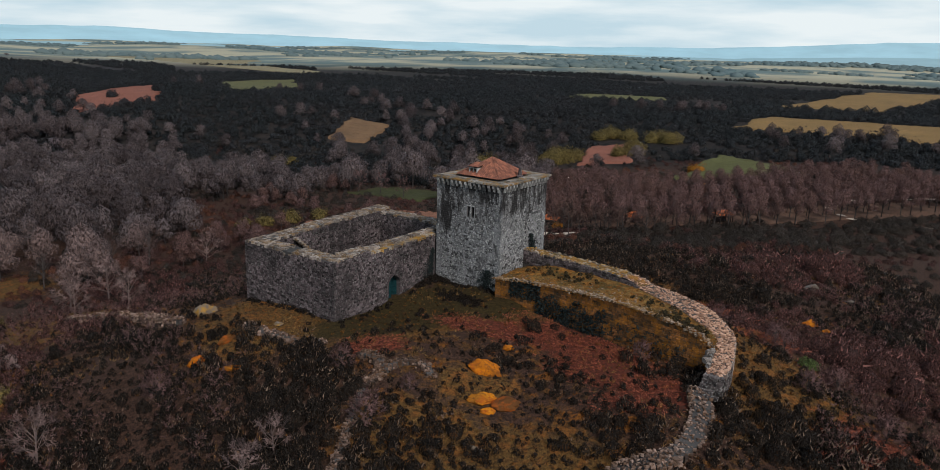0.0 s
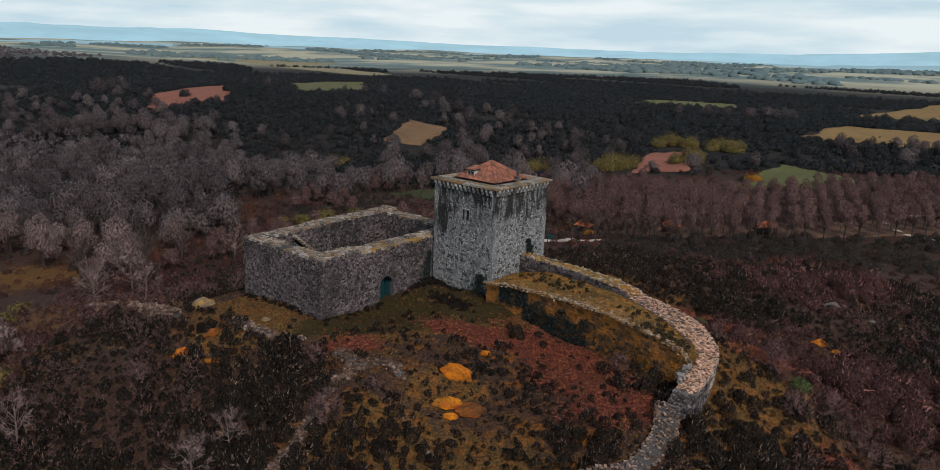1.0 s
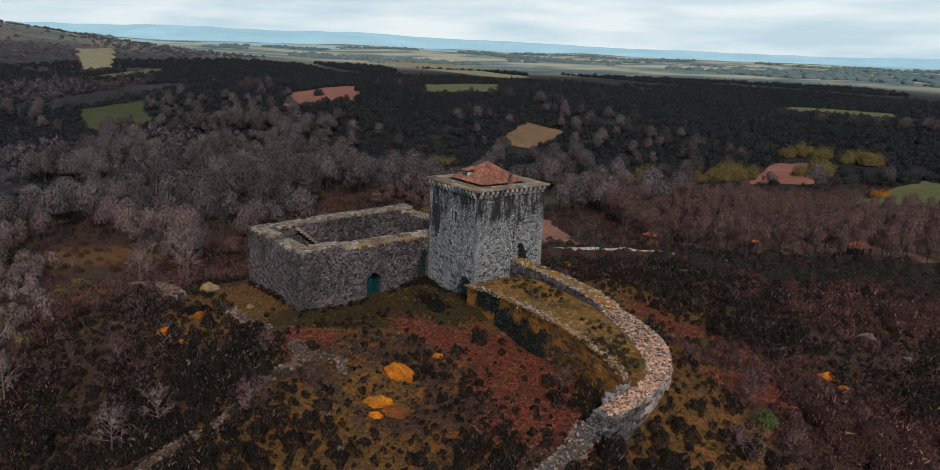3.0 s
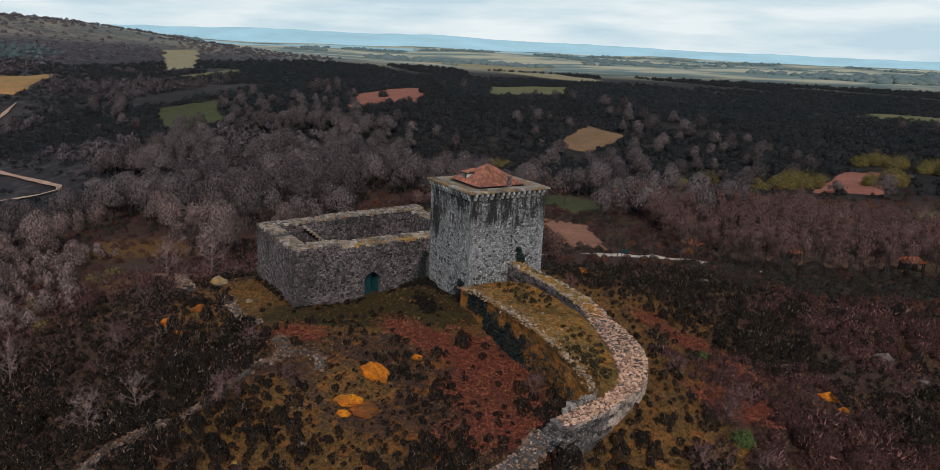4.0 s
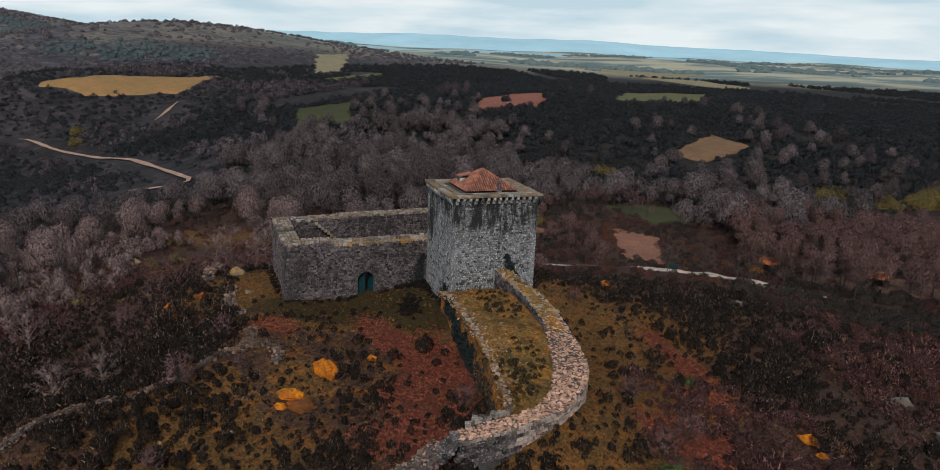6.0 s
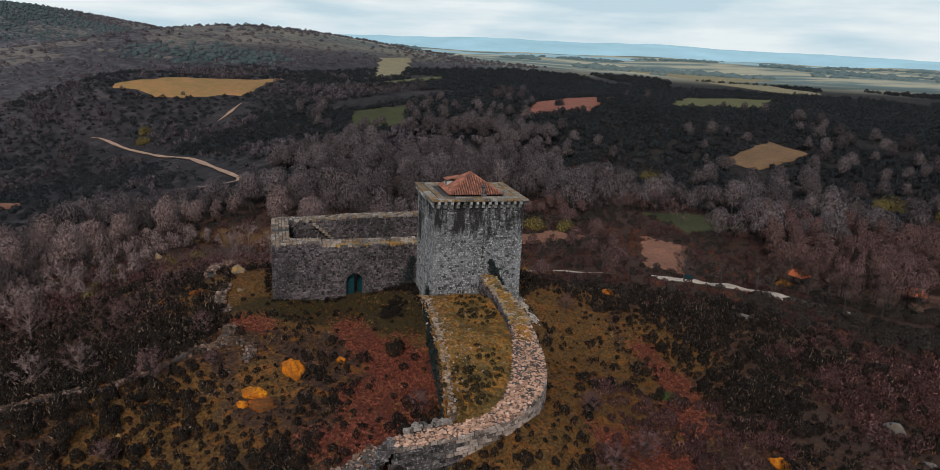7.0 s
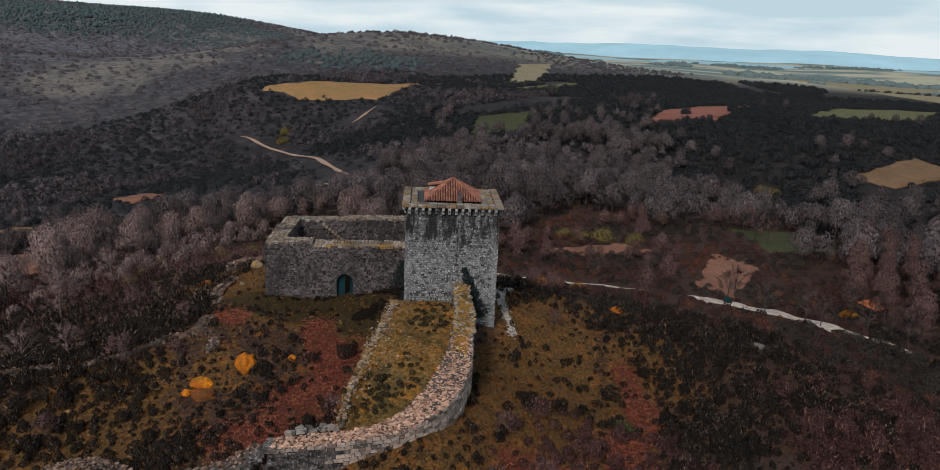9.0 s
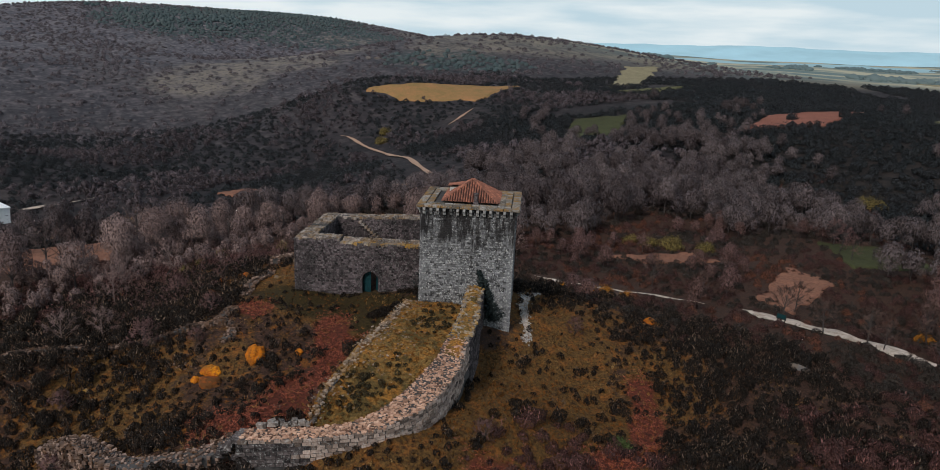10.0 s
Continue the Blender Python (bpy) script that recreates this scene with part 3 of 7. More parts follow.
def ribbon(name, points, width, mat, lift, label, category="track"):
    p = smooth_line(points, 1.5 if np.hypot(*points[0]) < 300 else 8)
    d = np.gradient(p, axis=0)
    d /= np.linalg.norm(d, axis=1)[:, None]
    nrm = np.stack([-d[:, 1], d[:, 0]], 1)
    w = width * (1 + 0.3 * np.sin(np.arange(len(p)) * 0.7) * np.sin(np.arange(len(p)) * 0.23 + 1))[:, None]
    w = w * np.clip(np.minimum(np.arange(len(p)), np.arange(len(p))[::-1]) / 4 + 0.15, 0, 1)[:, None]
    rows = [p + nrm * w * s for s in (-0.5, -0.17, 0.17, 0.5)]
    xy = np.stack(rows, 1)
    z = height(xy[..., 0], xy[..., 1]) + lift
    i = np.arange(len(p) * 4).reshape(len(p), 4)
    fs = np.stack([i[:-1, :-1], i[:-1, 1:], i[1:, 1:], i[1:, :-1]], -1).reshape(-1, 4)
    ob = link_mesh(name, np.concatenate([xy, z[..., None]], -1), fs, mat, smooth=True)
    return tagged(ob, label, category, kind="structure")


ribbon("field_path", [(-34, 133), (-23, 138.5), (-13, 144), (-4, 147)], 1.3, M_TRACK, 0.1, "narrow pale path between the fields")
ribbon("road", [(1.5, 149.8), (7.4, 150.4), (13, 151.8), (17.5, 154.3), (22.5, 156.3), (28.5, 158), (36, 159.5)], 4.6, M_TRACK, 0.12, "pale unpaved road below the castle")
ribbon("track", [(116, 186), (105, 190), (98.5, 195), (97, 203), (100, 213), (108, 222), (120, 227), (142, 231), (180, 238)], 2.0, M_TRACK, 0.2, "pale track beyond the plantation")
ribbon("hill_track", [(-534, 266), (-524, 270), (-499, 270), (-440, 266), (-360, 249), (-300, 229), (-245, 212), (-223, 204), (-229, 196), (-251, 191)], 2.6, M_SANDTRACK, 0.7, "sandy track winding up the far slope")
ribbon("valley_track", [(-342, 16), (-352, 30), (-358, 42), (-362, 56), (-372, 70)], 4.0, M_TRACK, 0.9, "pale track past the white building")
ribbon("upper_track", [(-464, 333), (-468, 339), (-477, 350), (-490, 365), (-499, 376)], 3.6, M_SANDTRACK, 0.8, "sandy track below the stubble field")

# ---- masonry ----
CUBE_F = ((0, 2, 3, 1), (4, 5, 7, 6), (0, 1, 5, 4), (2, 6, 7, 3), (0, 4, 6, 2), (1, 3, 7, 5))


def masonry(rng, base, length, low, high, course=0.32, block=(0.28, 0.65), skip=None, proud=(0.03, 0.09)):
    """Courses of rough blocks on a wall's face. base(s) gives the point in plan and the outward way; low and high give the face's foot and head."""
    V, F = [], []
    z_min = min(low(s) for s in np.linspace(0, length, 12))
    z_max = max(high(s) for s in np.linspace(0, length, 40))
    z = z_min
    while z < z_max:
        h = course * rng.uniform(0.8, 1.2)
        s = -rng.uniform(0, block[1])
        while s < length:
            w = rng.uniform(*block)
            a, b = max(s, 0), min(s + w, length)
            s += w
            mid = (a + b) / 2
            z0, z1 = max(z, low(mid)), min(z + h, high(mid))
            if b - a < 0.08 or z1 - z0 < 0.08 or (skip and skip(mid, (z0 + z1) / 2)):
                continue
            gap, d = 0.011, rng.uniform(*proud)
            (ax, ay), na = base(a + gap)
            (bx, by), nb = base(b - gap)
            j = [rng.uniform(-0.025, 0.025) for _ in range(8)]
            c = 0.03
            i = len(V)
            V += [(ax, ay, z0 + gap), (bx, by, z0 + gap), (bx, by, z1 - gap), (ax, ay, z1 - gap)]
            tx, ty = (bx - ax) / (b - a), (by - ay) / (b - a)
            for (px, py, n, zz, sx), jj in zip(((ax, ay, na, z0 + gap + c, c), (bx, by, nb, z0 + gap + c, -c), (bx, by, nb, z1 - gap - c, -c), (ax, ay, na, z1 - gap - c, c)), j):
                V.append((px + n[0] * (d + jj) + tx * sx, py + n[1] * (d + jj) + ty * sx, zz + jj))
            F += [(i + 4, i + 5, i + 6, i + 7), (i, i + 1, i + 5, i + 4), (i + 1, i + 2, i + 6, i + 5), (i + 2, i + 3, i + 7, i + 6), (i + 3, i, i + 4, i + 7)]
        z += h
    return V, F


def straight(x0, y0, x1, y1, out):
    """The face of a straight wall for masonry(): out is the side, +1 or -1, on which it looks."""
    L = math.hypot(x1 - x0, y1 - y0)
    d = ((x1 - x0) / L, (y1 - y0) / L)
    n = (d[1] * out, -d[0] * out)
    return (lambda s: ((x0 + d[0] * s, y0 + d[1] * s), n)), L


def faced(name, mat, parent, rng, line, low, high, label="", **kw):
    base, L = line
    V, F = masonry(rng, base, L, low, high, **kw)
    return tagged(link_mesh(name, V, F, mat, parent, label), kind="stuff")


def rock_mesh(rng, name, mat, rough=0.18, cuts=0):
    bm = bmesh.new()
    bmesh.ops.create_cube(bm, size=1)
    if cuts:
        bmesh.ops.subdivide_edges(bm, edges=bm.edges[:], cuts=cuts, use_grid_fill=True)
        for v in bm.verts:
            v.co = v.co.lerp(v.co.normalized() * 0.62, 0.75)
    for v in bm.verts:
        v.co += Vector([rng.uniform(-rough, rough) for _ in range(3)])
    me = bpy.data.meshes.new(name)
    bm.to_mesh(me)
    bm.free()
    me.materials.append(mat)
    return me


def joined_rocks(rng, spots, flat=0.6, lean=0.35):
    """Many tumbled stones as one mesh: spots are (x, y, z, size)."""
    V, F = [], []
    for x, y, z, size in spots:
        i = len(V)
        a = rng.uniform(0, 6.28)
        sx, sy, sz = size * rng.uniform(0.7, 1.3), size * rng.uniform(0.5, 1), size * flat * rng.uniform(0.6, 1.2)
        tilt = rng.uniform(-lean, lean)
        for cz in (-0.5, 0.5):
            for cy in (-0.5, 0.5):
                for cx in (-0.5, 0.5):
                    px, py, pz = cx * sx * rng.uniform(0.75, 1.1), cy * sy * rng.uniform(0.75, 1.1), cz * sz * rng.uniform(0.75, 1.1) + cx * sx * tilt
                    V.append((x + px * math.cos(a) - py * math.sin(a), y + px * math.sin(a) + py * math.cos(a), z + pz))
        F += [tuple(i + q for q in f) for f in CUBE_F]
    return V, F


# the castle's own axes: u along the gate wall, v across it
CASTLE = pose(5.02, 90.24, 0, 0, 0, 56.3)


def to_world(u, v):
    p = CASTLE @ Vector((u, v, 0))
    return p.x, p.y


# ---- keep ----
rng = random.Random(3)
keep = tagged(empty("keep_tower", CASTLE), "square grey granite keep with a tiled pyramid roof", "tower")
TU, TV, TOP = 10.6, 9.9, 11.75
SLIT = [(4.05, 4.45), (4.75, 5.15)]
part("wall_core", box_bm(1.2, TU, 0, TV, -4.5, TOP), M_CORE, keep)
bm = box_bm(0, 1.2, 0, SLIT[0][0], -4.5, TOP)
box_bm(0, 1.2, SLIT[1][1], TV, -4.5, TOP, bm=bm)
box_bm(0, 1.2, SLIT[0][0], SLIT[1][1], -4.5, 7.3, bm=bm)
box_bm(0, 1.2, SLIT[0][0], SLIT[1][1], 8.6, TOP, bm=bm)
box_bm(0, 1.2, SLIT[0][1], SLIT[1][0], 7.3, 8.6, bm=bm)
part("window_wall", bm, M_CORE, keep)
in_slit = lambda s, z: 7.2 < z < 8.7 and (SLIT[0][0] - 0.2 < TV - s < SLIT[1][1] + 0.2)
low, high = (lambda s: -4.0), (lambda s: TOP - 0.02)
KEEP_STONES = dict(course=0.27, block=(0.2, 0.52), proud=(0.02, 0.07))
faced("stone_facing", M_TOWER, keep, rng, straight(0, TV, 0, 0, 1), low, high, skip=in_slit, **KEEP_STONES)
faced("stone_facing", M_TOWER, keep, rng, straight(0, 0, TU, 0, 1), low, high, **KEEP_STONES)
faced("stone_facing", M_TOWER, keep, rng, straight(TU, 0, TU, TV, 1), low, high, **KEEP_STONES)
faced("stone_facing", M_TOWER, keep, rng, straight(TU, TV, 0, TV, 1), low, high, **KEEP_STONES)
for a, b in SLIT:
    bm = box_bm(-0.07, 0.0, a - 0.13, a, 7.2, 8.7, 0.02)
    box_bm(-0.07, 0.0, b, b + 0.13, 7.2, 8.7, 0.02, bm)
    box_bm(-0.08, 0.0, a - 0.13, b + 0.13, 8.6, 8.8, 0.02, bm)
    part("window_frame", bm, M_TOWER, keep)
# corner stones
for cu, cv in ((0, 0), (TU, 0), (0, TV), (TU, TV)):
    z = -4.0
    flip = 0
    while z < TOP - 0.3:
        h = rng.uniform(0.34, 0.46)
        lu, lv = (0.75, 0.4) if flip else (0.4, 0.75)
        flip = 1 - flip
        su, sv = (1 if cu == 0 else -1), (1 if cv == 0 else -1)
        d = rng.uniform(0.08, 0.11)
        V = []
        for zz in (z + 0.015, min(z + h, TOP) - 0.015):
            for y in (-d, lv):
                for x in (-d, lu):
                    V.append((cu + su * x, cv + sv * y, zz + rng.uniform(-0.01, 0.01)))
        link_mesh("quoin", V, [tuple(f) for f in CUBE_F], M_TOWER, keep)
        z += h


def corbel_mesh():
    outline = [(0, 0.62), (0.56, 0.62), (0.58, 0.3), (0.5, 0.2), (0.34, 0.16), (0.3, -0.14), (0.22, -0.2), (0, -0.2)]
    bm = prism_bm(outline, -0.17, 0.17)
    bmesh.ops.recalc_face_normals(bm, faces=bm.faces[:])
    bmesh.ops.bevel(bm, geom=bm.edges[:], offset=0.02, segments=1, affect="EDGES")
    me = bpy.data.meshes.new("corbel")
    bm.to_mesh(me)
    bm.free()
    me.materials.append(M_CORBEL)
    return me


CORBEL = corbel_mesh()


def child(name, me, parent, m):
    ob = new(name, me)
    ob.parent = parent
    ob.matrix_basis = m
    return ob


for i in range(14):
    f = (i + 0.5) / 14
    for u, v, turn in ((f * TU, 0, -90), (TU, f * TV, 0), (f * TU, TV, 90), (0, f * TV, 180)):
        s = rng.uniform(0.85, 1.0)
        child("corbel", CORBEL, keep, pose(u, v, 11.13 + rng.uniform(-0.02, 0.02), 0, 0, turn + rng.uniform(-3, 3)) @ Matrix.Diagonal((rng.uniform(0.8, 1.0), s, 1, 1)))

# cornice slabs and the roof walk, laid slab by slab
OUT = 0.56
part("roof_bed", box_bm(-0.3, TU + 0.3, -0.3, TV + 0.3, TOP - 0.02, 11.86), M_CORE, keep)


def slab(u0, u1, v0, v1, z, thick, name):
    bm = bmesh.new()
    g = 0.025
    jit = lambda: rng.uniform(-0.02, 0.02)
    box_bm(u0 + g + jit(), u1 - g + jit(), v0 + g + jit(), v1 - g + jit(), z - thick, z + jit(), 0.025, bm)
    part(name, bm, M_SLAB, keep)


def slab_run(lo, hi, along_u, near, depth, z, thick, name):
    s = lo
    while s < hi - 0.05:
        w = rng.uniform(0.8, 1.35)
        e = hi if hi - (s + w) < 0.5 else s + w
        if along_u:
            slab(s, e, near, near + depth, z, thick, name)
        else:
            slab(near, near + depth, s, e, z, thick, name)
        s = e


slab_run(-OUT, TU + OUT, True, -OUT, 0.95, 12.02, 0.26, "cornice_slab")
slab_run(-OUT, TU + OUT, True, TV + OUT - 0.95, 0.95, 12.02, 0.26, "cornice_slab")
slab_run(0.47, TV - 0.47, False, -OUT, 0.95, 12.02, 0.26, "cornice_slab")
slab_run(0.47, TV - 0.47, False, TU + OUT - 0.95, 0.95, 12.02, 0.26, "cornice_slab")
slab_run(0.47, TU - 0.47, True, 0.47, 0.8, 12.05, 0.2, "walk_slab")
slab_run(0.47, TU - 0.47, True, TV - 1.27, 0.8, 12.05, 0.2, "walk_slab")
slab_run(1.27, TV - 1.27, False, 0.47, 0.75, 12.05, 0.2, "walk_slab")
slab_run(1.27, TV - 1.27, False, TU - 1.97, 0.75, 12.04, 0.2, "walk_slab")
slab_run(1.27, TV - 2.0, False, TU - 1.22, 0.75, 12.05, 0.2, "walk_slab")

# pyramid roof of clay tiles
RU0, RU1, RV0, RV1, EAVE = 2.25, 8.5, 2.0, 8.3, 12.08
APEX = Vector((5.35, 5.15, 14.2))
bm = bmesh.new()
ring = [bm.verts.new(p) for p in ((RU0, RV0, EAVE), (RU1, RV0, EAVE), (RU1, RV1, EAVE), (RU0, RV1, EAVE))]
tip = bm.verts.new(APEX)
bm.faces.new(ring)
for i in range(4):
    bm.faces.new((ring[i], ring[(i + 1) % 4], tip))
roof = part("roof", bm, M_DARKWOOD, keep, "low pyramid roof of red clay tiles")


def tile_slope(a, b, apex, columns=22, rows=13):
    """Barrel tiles on a triangle, row by row; each tile is a small arched shell."""
    V, F = [], []
    a, b = Vector(a), Vector(b)
    side = (b - a).normalized()
    mid = (a + b) / 2
    up = apex - mid
    nrm = side.cross(up).normalized()
    L = (b - a).length
    w = L / columns
    for r in range(rows):
        q0, q1 = r / rows, (r + 1.25) / rows
        for c in range(columns):
            s = (c + 0.5) * w
            lim = lambda q: (q * L / 2, L - q * L / 2)
            lo, hi = lim(r / rows)
            if not lo - 0.02 < s - w / 2 and s + w / 2 < hi + 0.02 and not (lo < s < hi):
                continue
            if s < lo + 0.1 * w or s > hi - 0.1 * w:
                continue
            q1c = min(q1, 2 * min(s, L - s) / L + 0.03, 1.0)
            if q1c - q0 < 0.01:
                continue
            i = len(V)
            tl = rng.uniform(-0.012, 0.012)
            for q, lift in ((q0, 0.05), (q1c, 0.015)):
                for k2, h in ((-0.5, -0.03), (-0.28, 0.09), (0.0, 0.13), (0.28, 0.09), (0.5, -0.03)):
                    V.append(a + side * (s + k2 * w * 0.8) + up * (q - 0.02) + nrm * (h + lift + tl))
            for k2 in range(4):
                F.append((i + k2, i + k2 + 1, i + 6 + k2, i + 5 + k2))
    return V, F


corners = [(RU0 - 0.12, RV0 - 0.12, EAVE), (RU1 + 0.12, RV0 - 0.12, EAVE), (RU1 + 0.12, RV1 + 0.12, EAVE), (RU0 - 0.12, RV1 + 0.12, EAVE)]
for i in range(4):
    V, F = tile_slope(corners[i], corners[(i + 1) % 4], APEX)
    tagged(link_mesh("tile_slope", V, F, M_TILE, roof), kind="stuff")
V, F = [], []
for c in corners:  # hip tiles
    c = Vector(c)
    d = APEX - c
    side = d.cross(Vector((0, 0, 1))).normalized()
    nrm = side.cross(d).normalized()
    for r in range(17):
        i = len(V)
        for q, wd in ((r / 17, 0.17), ((r + 1.2) / 17, 0.12)):
            for k2, h in ((-1, 0.02), (-0.5, 0.13), (0, 0.17), (0.5, 0.13), (1, 0.02)):
                V.append(c + d * min(q, 1) + side * k2 * wd + nrm * (h + (0.03 if wd > 0.15 else 0)))
        F += [(i + k2, i + k2 + 1, i + 6 + k2, i + 5 + k2) for k2 in range(4)]
tagged(link_mesh("hip_tiles", V, F, M_TILE, roof), kind="stuff")

# dormer on the gate side
DV0, DV1 = 5.6, 6.9
bm = box_bm(2.55, 3.9, DV0, DV0 + 0.14, 12.1, 13.15)
box_bm(2.55, 3.9, DV1 - 0.14, DV1, 12.1, 13.15, bm=bm)
box_bm(2.55, 2.67, DV0 + 0.14, DV1 - 0.14, 12.98, 13.15, bm=bm)
dormer = part("dormer", bm, M_CORBEL, keep, "small pale dormer opening in the roof")
part("dormer_jamb", box_bm(2.5, 2.6, DV0 + 0.55, DV0 + 0.68, 12.1, 13.0, 0.01), M_CORBEL, dormer)
# added dark panel in place of the shade inside the dormer opening
part("dormer_backing", box_bm(2.9, 2.96, DV0 + 0.14, DV1 - 0.14, 12.1, 13.0), M_DARKWOOD, dormer, "dark panel standing in for the shade inside the opening")
V, F = [], []
for r in range(4):
    for c in range(6):
        w = (DV1 - DV0 + 0.3) / 6
        i = len(V)
        for q, lift in ((r / 4, 0.05), ((r + 1.2) / 4, 0.0)):
            for k2, h in ((-0.5, 0.0), (-0.26, 0.075), (0.0, 0.1), (0.26, 0.075), (0.5, 0.0)):
                V.append((2.35 + q * 1.9, DV0 - 0.15 + (c + 0.5 + k2) * w, 13.18 + h + lift + 0.32 * q))
        F += [(i + k2, i + k2 + 1, i + 6 + k2, i + 5 + k2) for k2 in range(4)]
tagged(link_mesh("dormer_tiles", V, F, M_TILE, dormer), kind="stuff")
part("dormer_deck", box_bm(2.4, 4.1, DV0 - 0.1, DV1 + 0.1, 13.13, 13.19), M_DARKWOOD, dormer)

# chimney
bm = box_bm(5.75, 6.35, 1.0, 1.6, 12.05, 12.3, 0.04)
bmesh.ops.create_cone(bm, cap_ends=True, segments=14, radius1=0.24, radius2=0.2, depth=0.95, matrix=Matrix.Translation((6.05, 1.3, 12.75)))
chimney = part("chimney", bm, M_HALL, keep, "round weathered stone chimney")
bm = bmesh.new()
bmesh.ops.create_cone(bm, cap_ends=True, segments=14, radius1=0.3, radius2=0.27, depth=0.14, matrix=Matrix.Translation((6.05, 1.3, 13.28)))
part("chimney_cap", bm, M_HALL, chimney)

# ---- roofless hall beside the keep ----
hall = tagged(empty("roofless_hall", CASTLE), "roofless granite enclosure with thick walls and an arched gate", "ruin")
GU, GSPRING, GTIP, GFOOT, GHALF = -8.1, -0.85, 0.27, -3.2, 1.05


def gate_line(half, tip, foot, grow=0.0, n=9):
    """A pointed arch's outline from the left foot over the tip to the right foot."""
    pts = [(GU - half - grow, foot)]
    for i in range(n + 1):
        q = i / n
        ang = q * radians(68)
        x = -half * (1 - (1 - math.cos(ang)) / (1 - math.cos(radians(68))))
        pts.append((GU + x * (half + grow) / half, GSPRING + (tip + grow - GSPRING) * math.sin(ang) / math.sin(radians(68))))
    pts += [(2 * GU - x, z) for x, z in pts[-2::-1]]
    return pts


def s_top(u):
    return 4.28 if u < -16 else (4.5 if u < -12.2 else 4.05 + 0.012 * (u + 12))


def w_top(v):
    return 4.25 - (0.35 if 17.5 < v < 19.0 else 0) - 0.01 * (v - 10)


def n_top(u):
    return 4.0 + 0.035 * (u + 18) + (0.1 if -9 < u < -3 else 0)


HU0, HU1, HV0, HV1 = -18.3, 6.2, 10.36, 26.0
outline = [(HU0, -5.5)] + gate_line(GHALF, GTIP, -5.5)[:] + [(HU1, -5.5), (HU1, 4.1), (-12.2, 3.95), (-12.2, 4.4), (HU0, 4.15)]
south = part("south_wall", prism_bm(outline, HV0, 12.4), M_CORE, hall)
west = part("west_wall", box_bm(HU0, -16.1, 12.4, HV1, -5.5, 4.02), M_CORE, hall)
north = part("north_wall", box_bm(-16.1, HU1, 23.7, HV1, -5.5, 4.1), M_CORE, hall)
east = part("east_wall", box_bm(4.0, HU1, 12.4, 23.7, -5.5, 4.3), M_CORE, hall)
arch = gate_line(GHALF, GTIP, -5.5, 0.0)


def in_gate(u, z, grow=0.3):
    if abs(u - GU) > GHALF + grow:
        return False
    return z < GSPRING or z < GSPRING + (GTIP + grow - GSPRING) * math.sqrt(max(0, 1 - ((abs(u - GU)) / (GHALF + grow)) ** 1.7))


low = lambda s: -5.0
faced("stone_facing", M_HALL, south, rng, straight(HU0, HV0, 0.1, HV0, 1), low, lambda s: s_top(HU0 + s) - 0.2, skip=lambda s, z: in_gate(HU0 + s, z), course=0.27, block=(0.2, 0.5))
faced("stone_facing", M_HALL, south, rng, straight(-16.1, 12.4, HU1 - 2.2, 12.4, -1), low, lambda s: s_top(-16.1 + s) - 0.2, skip=lambda s, z: in_gate(-16.1 + s, z), course=0.27, block=(0.2, 0.5))
faced("stone_facing", M_HALL, west, rng, straight(HU0, HV1, HU0, HV0, 1), low, lambda s: w_top(HV1 - s) - 0.2, course=0.27, block=(0.2, 0.5))
faced("stone_facing", M_HALL, west, rng, straight(-16.1, 12.4, -16.1, 23.7, 1), low, lambda s: w_top(12.4 + s) - 0.2, course=0.27, block=(0.2, 0.5))
faced("stone_facing", M_HALL, north, rng, straight(-16.1, 23.7, 4.0, 23.7, 1), low, lambda s: n_top(-16.1 + s) - 0.2, course=0.27, block=(0.2, 0.5))
faced("stone_facing", M_HALL, north, rng, straight(HU1, HV1, HU0, HV1, 1), low, lambda s: n_top(HU1 - s) - 0.2, course=0.4, block=(0.4, 0.8))
faced("stone_facing", M_HALL, east, rng, straight(4.0, 23.7, 4.0, 12.4, 1), low, lambda s: 4.2, course=0.27, block=(0.2, 0.5))
faced("stone_facing", M_HALL, east, rng, straight(HU1, 12.4, HU1, HV1, 1), low, lambda s: 4.2, course=0.4, block=(0.4, 0.8))


def coping(parent, u0, u1, v0, v1, top, along_u, mat, loose=0.05, size=0.42):
    """Flat stones that lie along a wall's head, each on its own."""
    lo, hi = (u0, u1) if along_u else (v0, v1)
    a0, a1 = (v0, v1) if along_u else (u0, u1)
    V, F = [], []
    rows = max(1, int((a1 - a0) / size))
    step = (a1 - a0) / rows
    for r in range(rows):
        s = lo - rng.uniform(0, 0.5)
        while s < hi:
            w = rng.uniform(0.28, 0.75)
            a, b = max(s, lo), min(s + w, hi)
            s += w
            if b - a < 0.12:
                continue
            z = top((a + b) / 2) + rng.uniform(-loose, loose)
            p0, p1 = a0 + r * step, a0 + (r + 1) * step
            e = 0.05 if r in (0, rows - 1) else 0.0
            p0, p1 = p0 - (e if r == 0 else 0) * rng.random() * 2, p1 + (e if r == rows - 1 else 0) * rng.random() * 2
            i = len(V)
            for zz, g in ((z - 0.34, 0.02), (z, 0.05)):
                for q in (p0 + g, p1 - g):
                    for c in (a + g, b - g):
                        jz = zz + rng.uniform(-0.03, 0.03)
                        V.append((c, q, jz) if along_u else (q, c, jz))
            F += [tuple(i + q for q in f) for f in CUBE_F]
    return tagged(link_mesh("coping", V, F, mat, parent), kind="stuff")


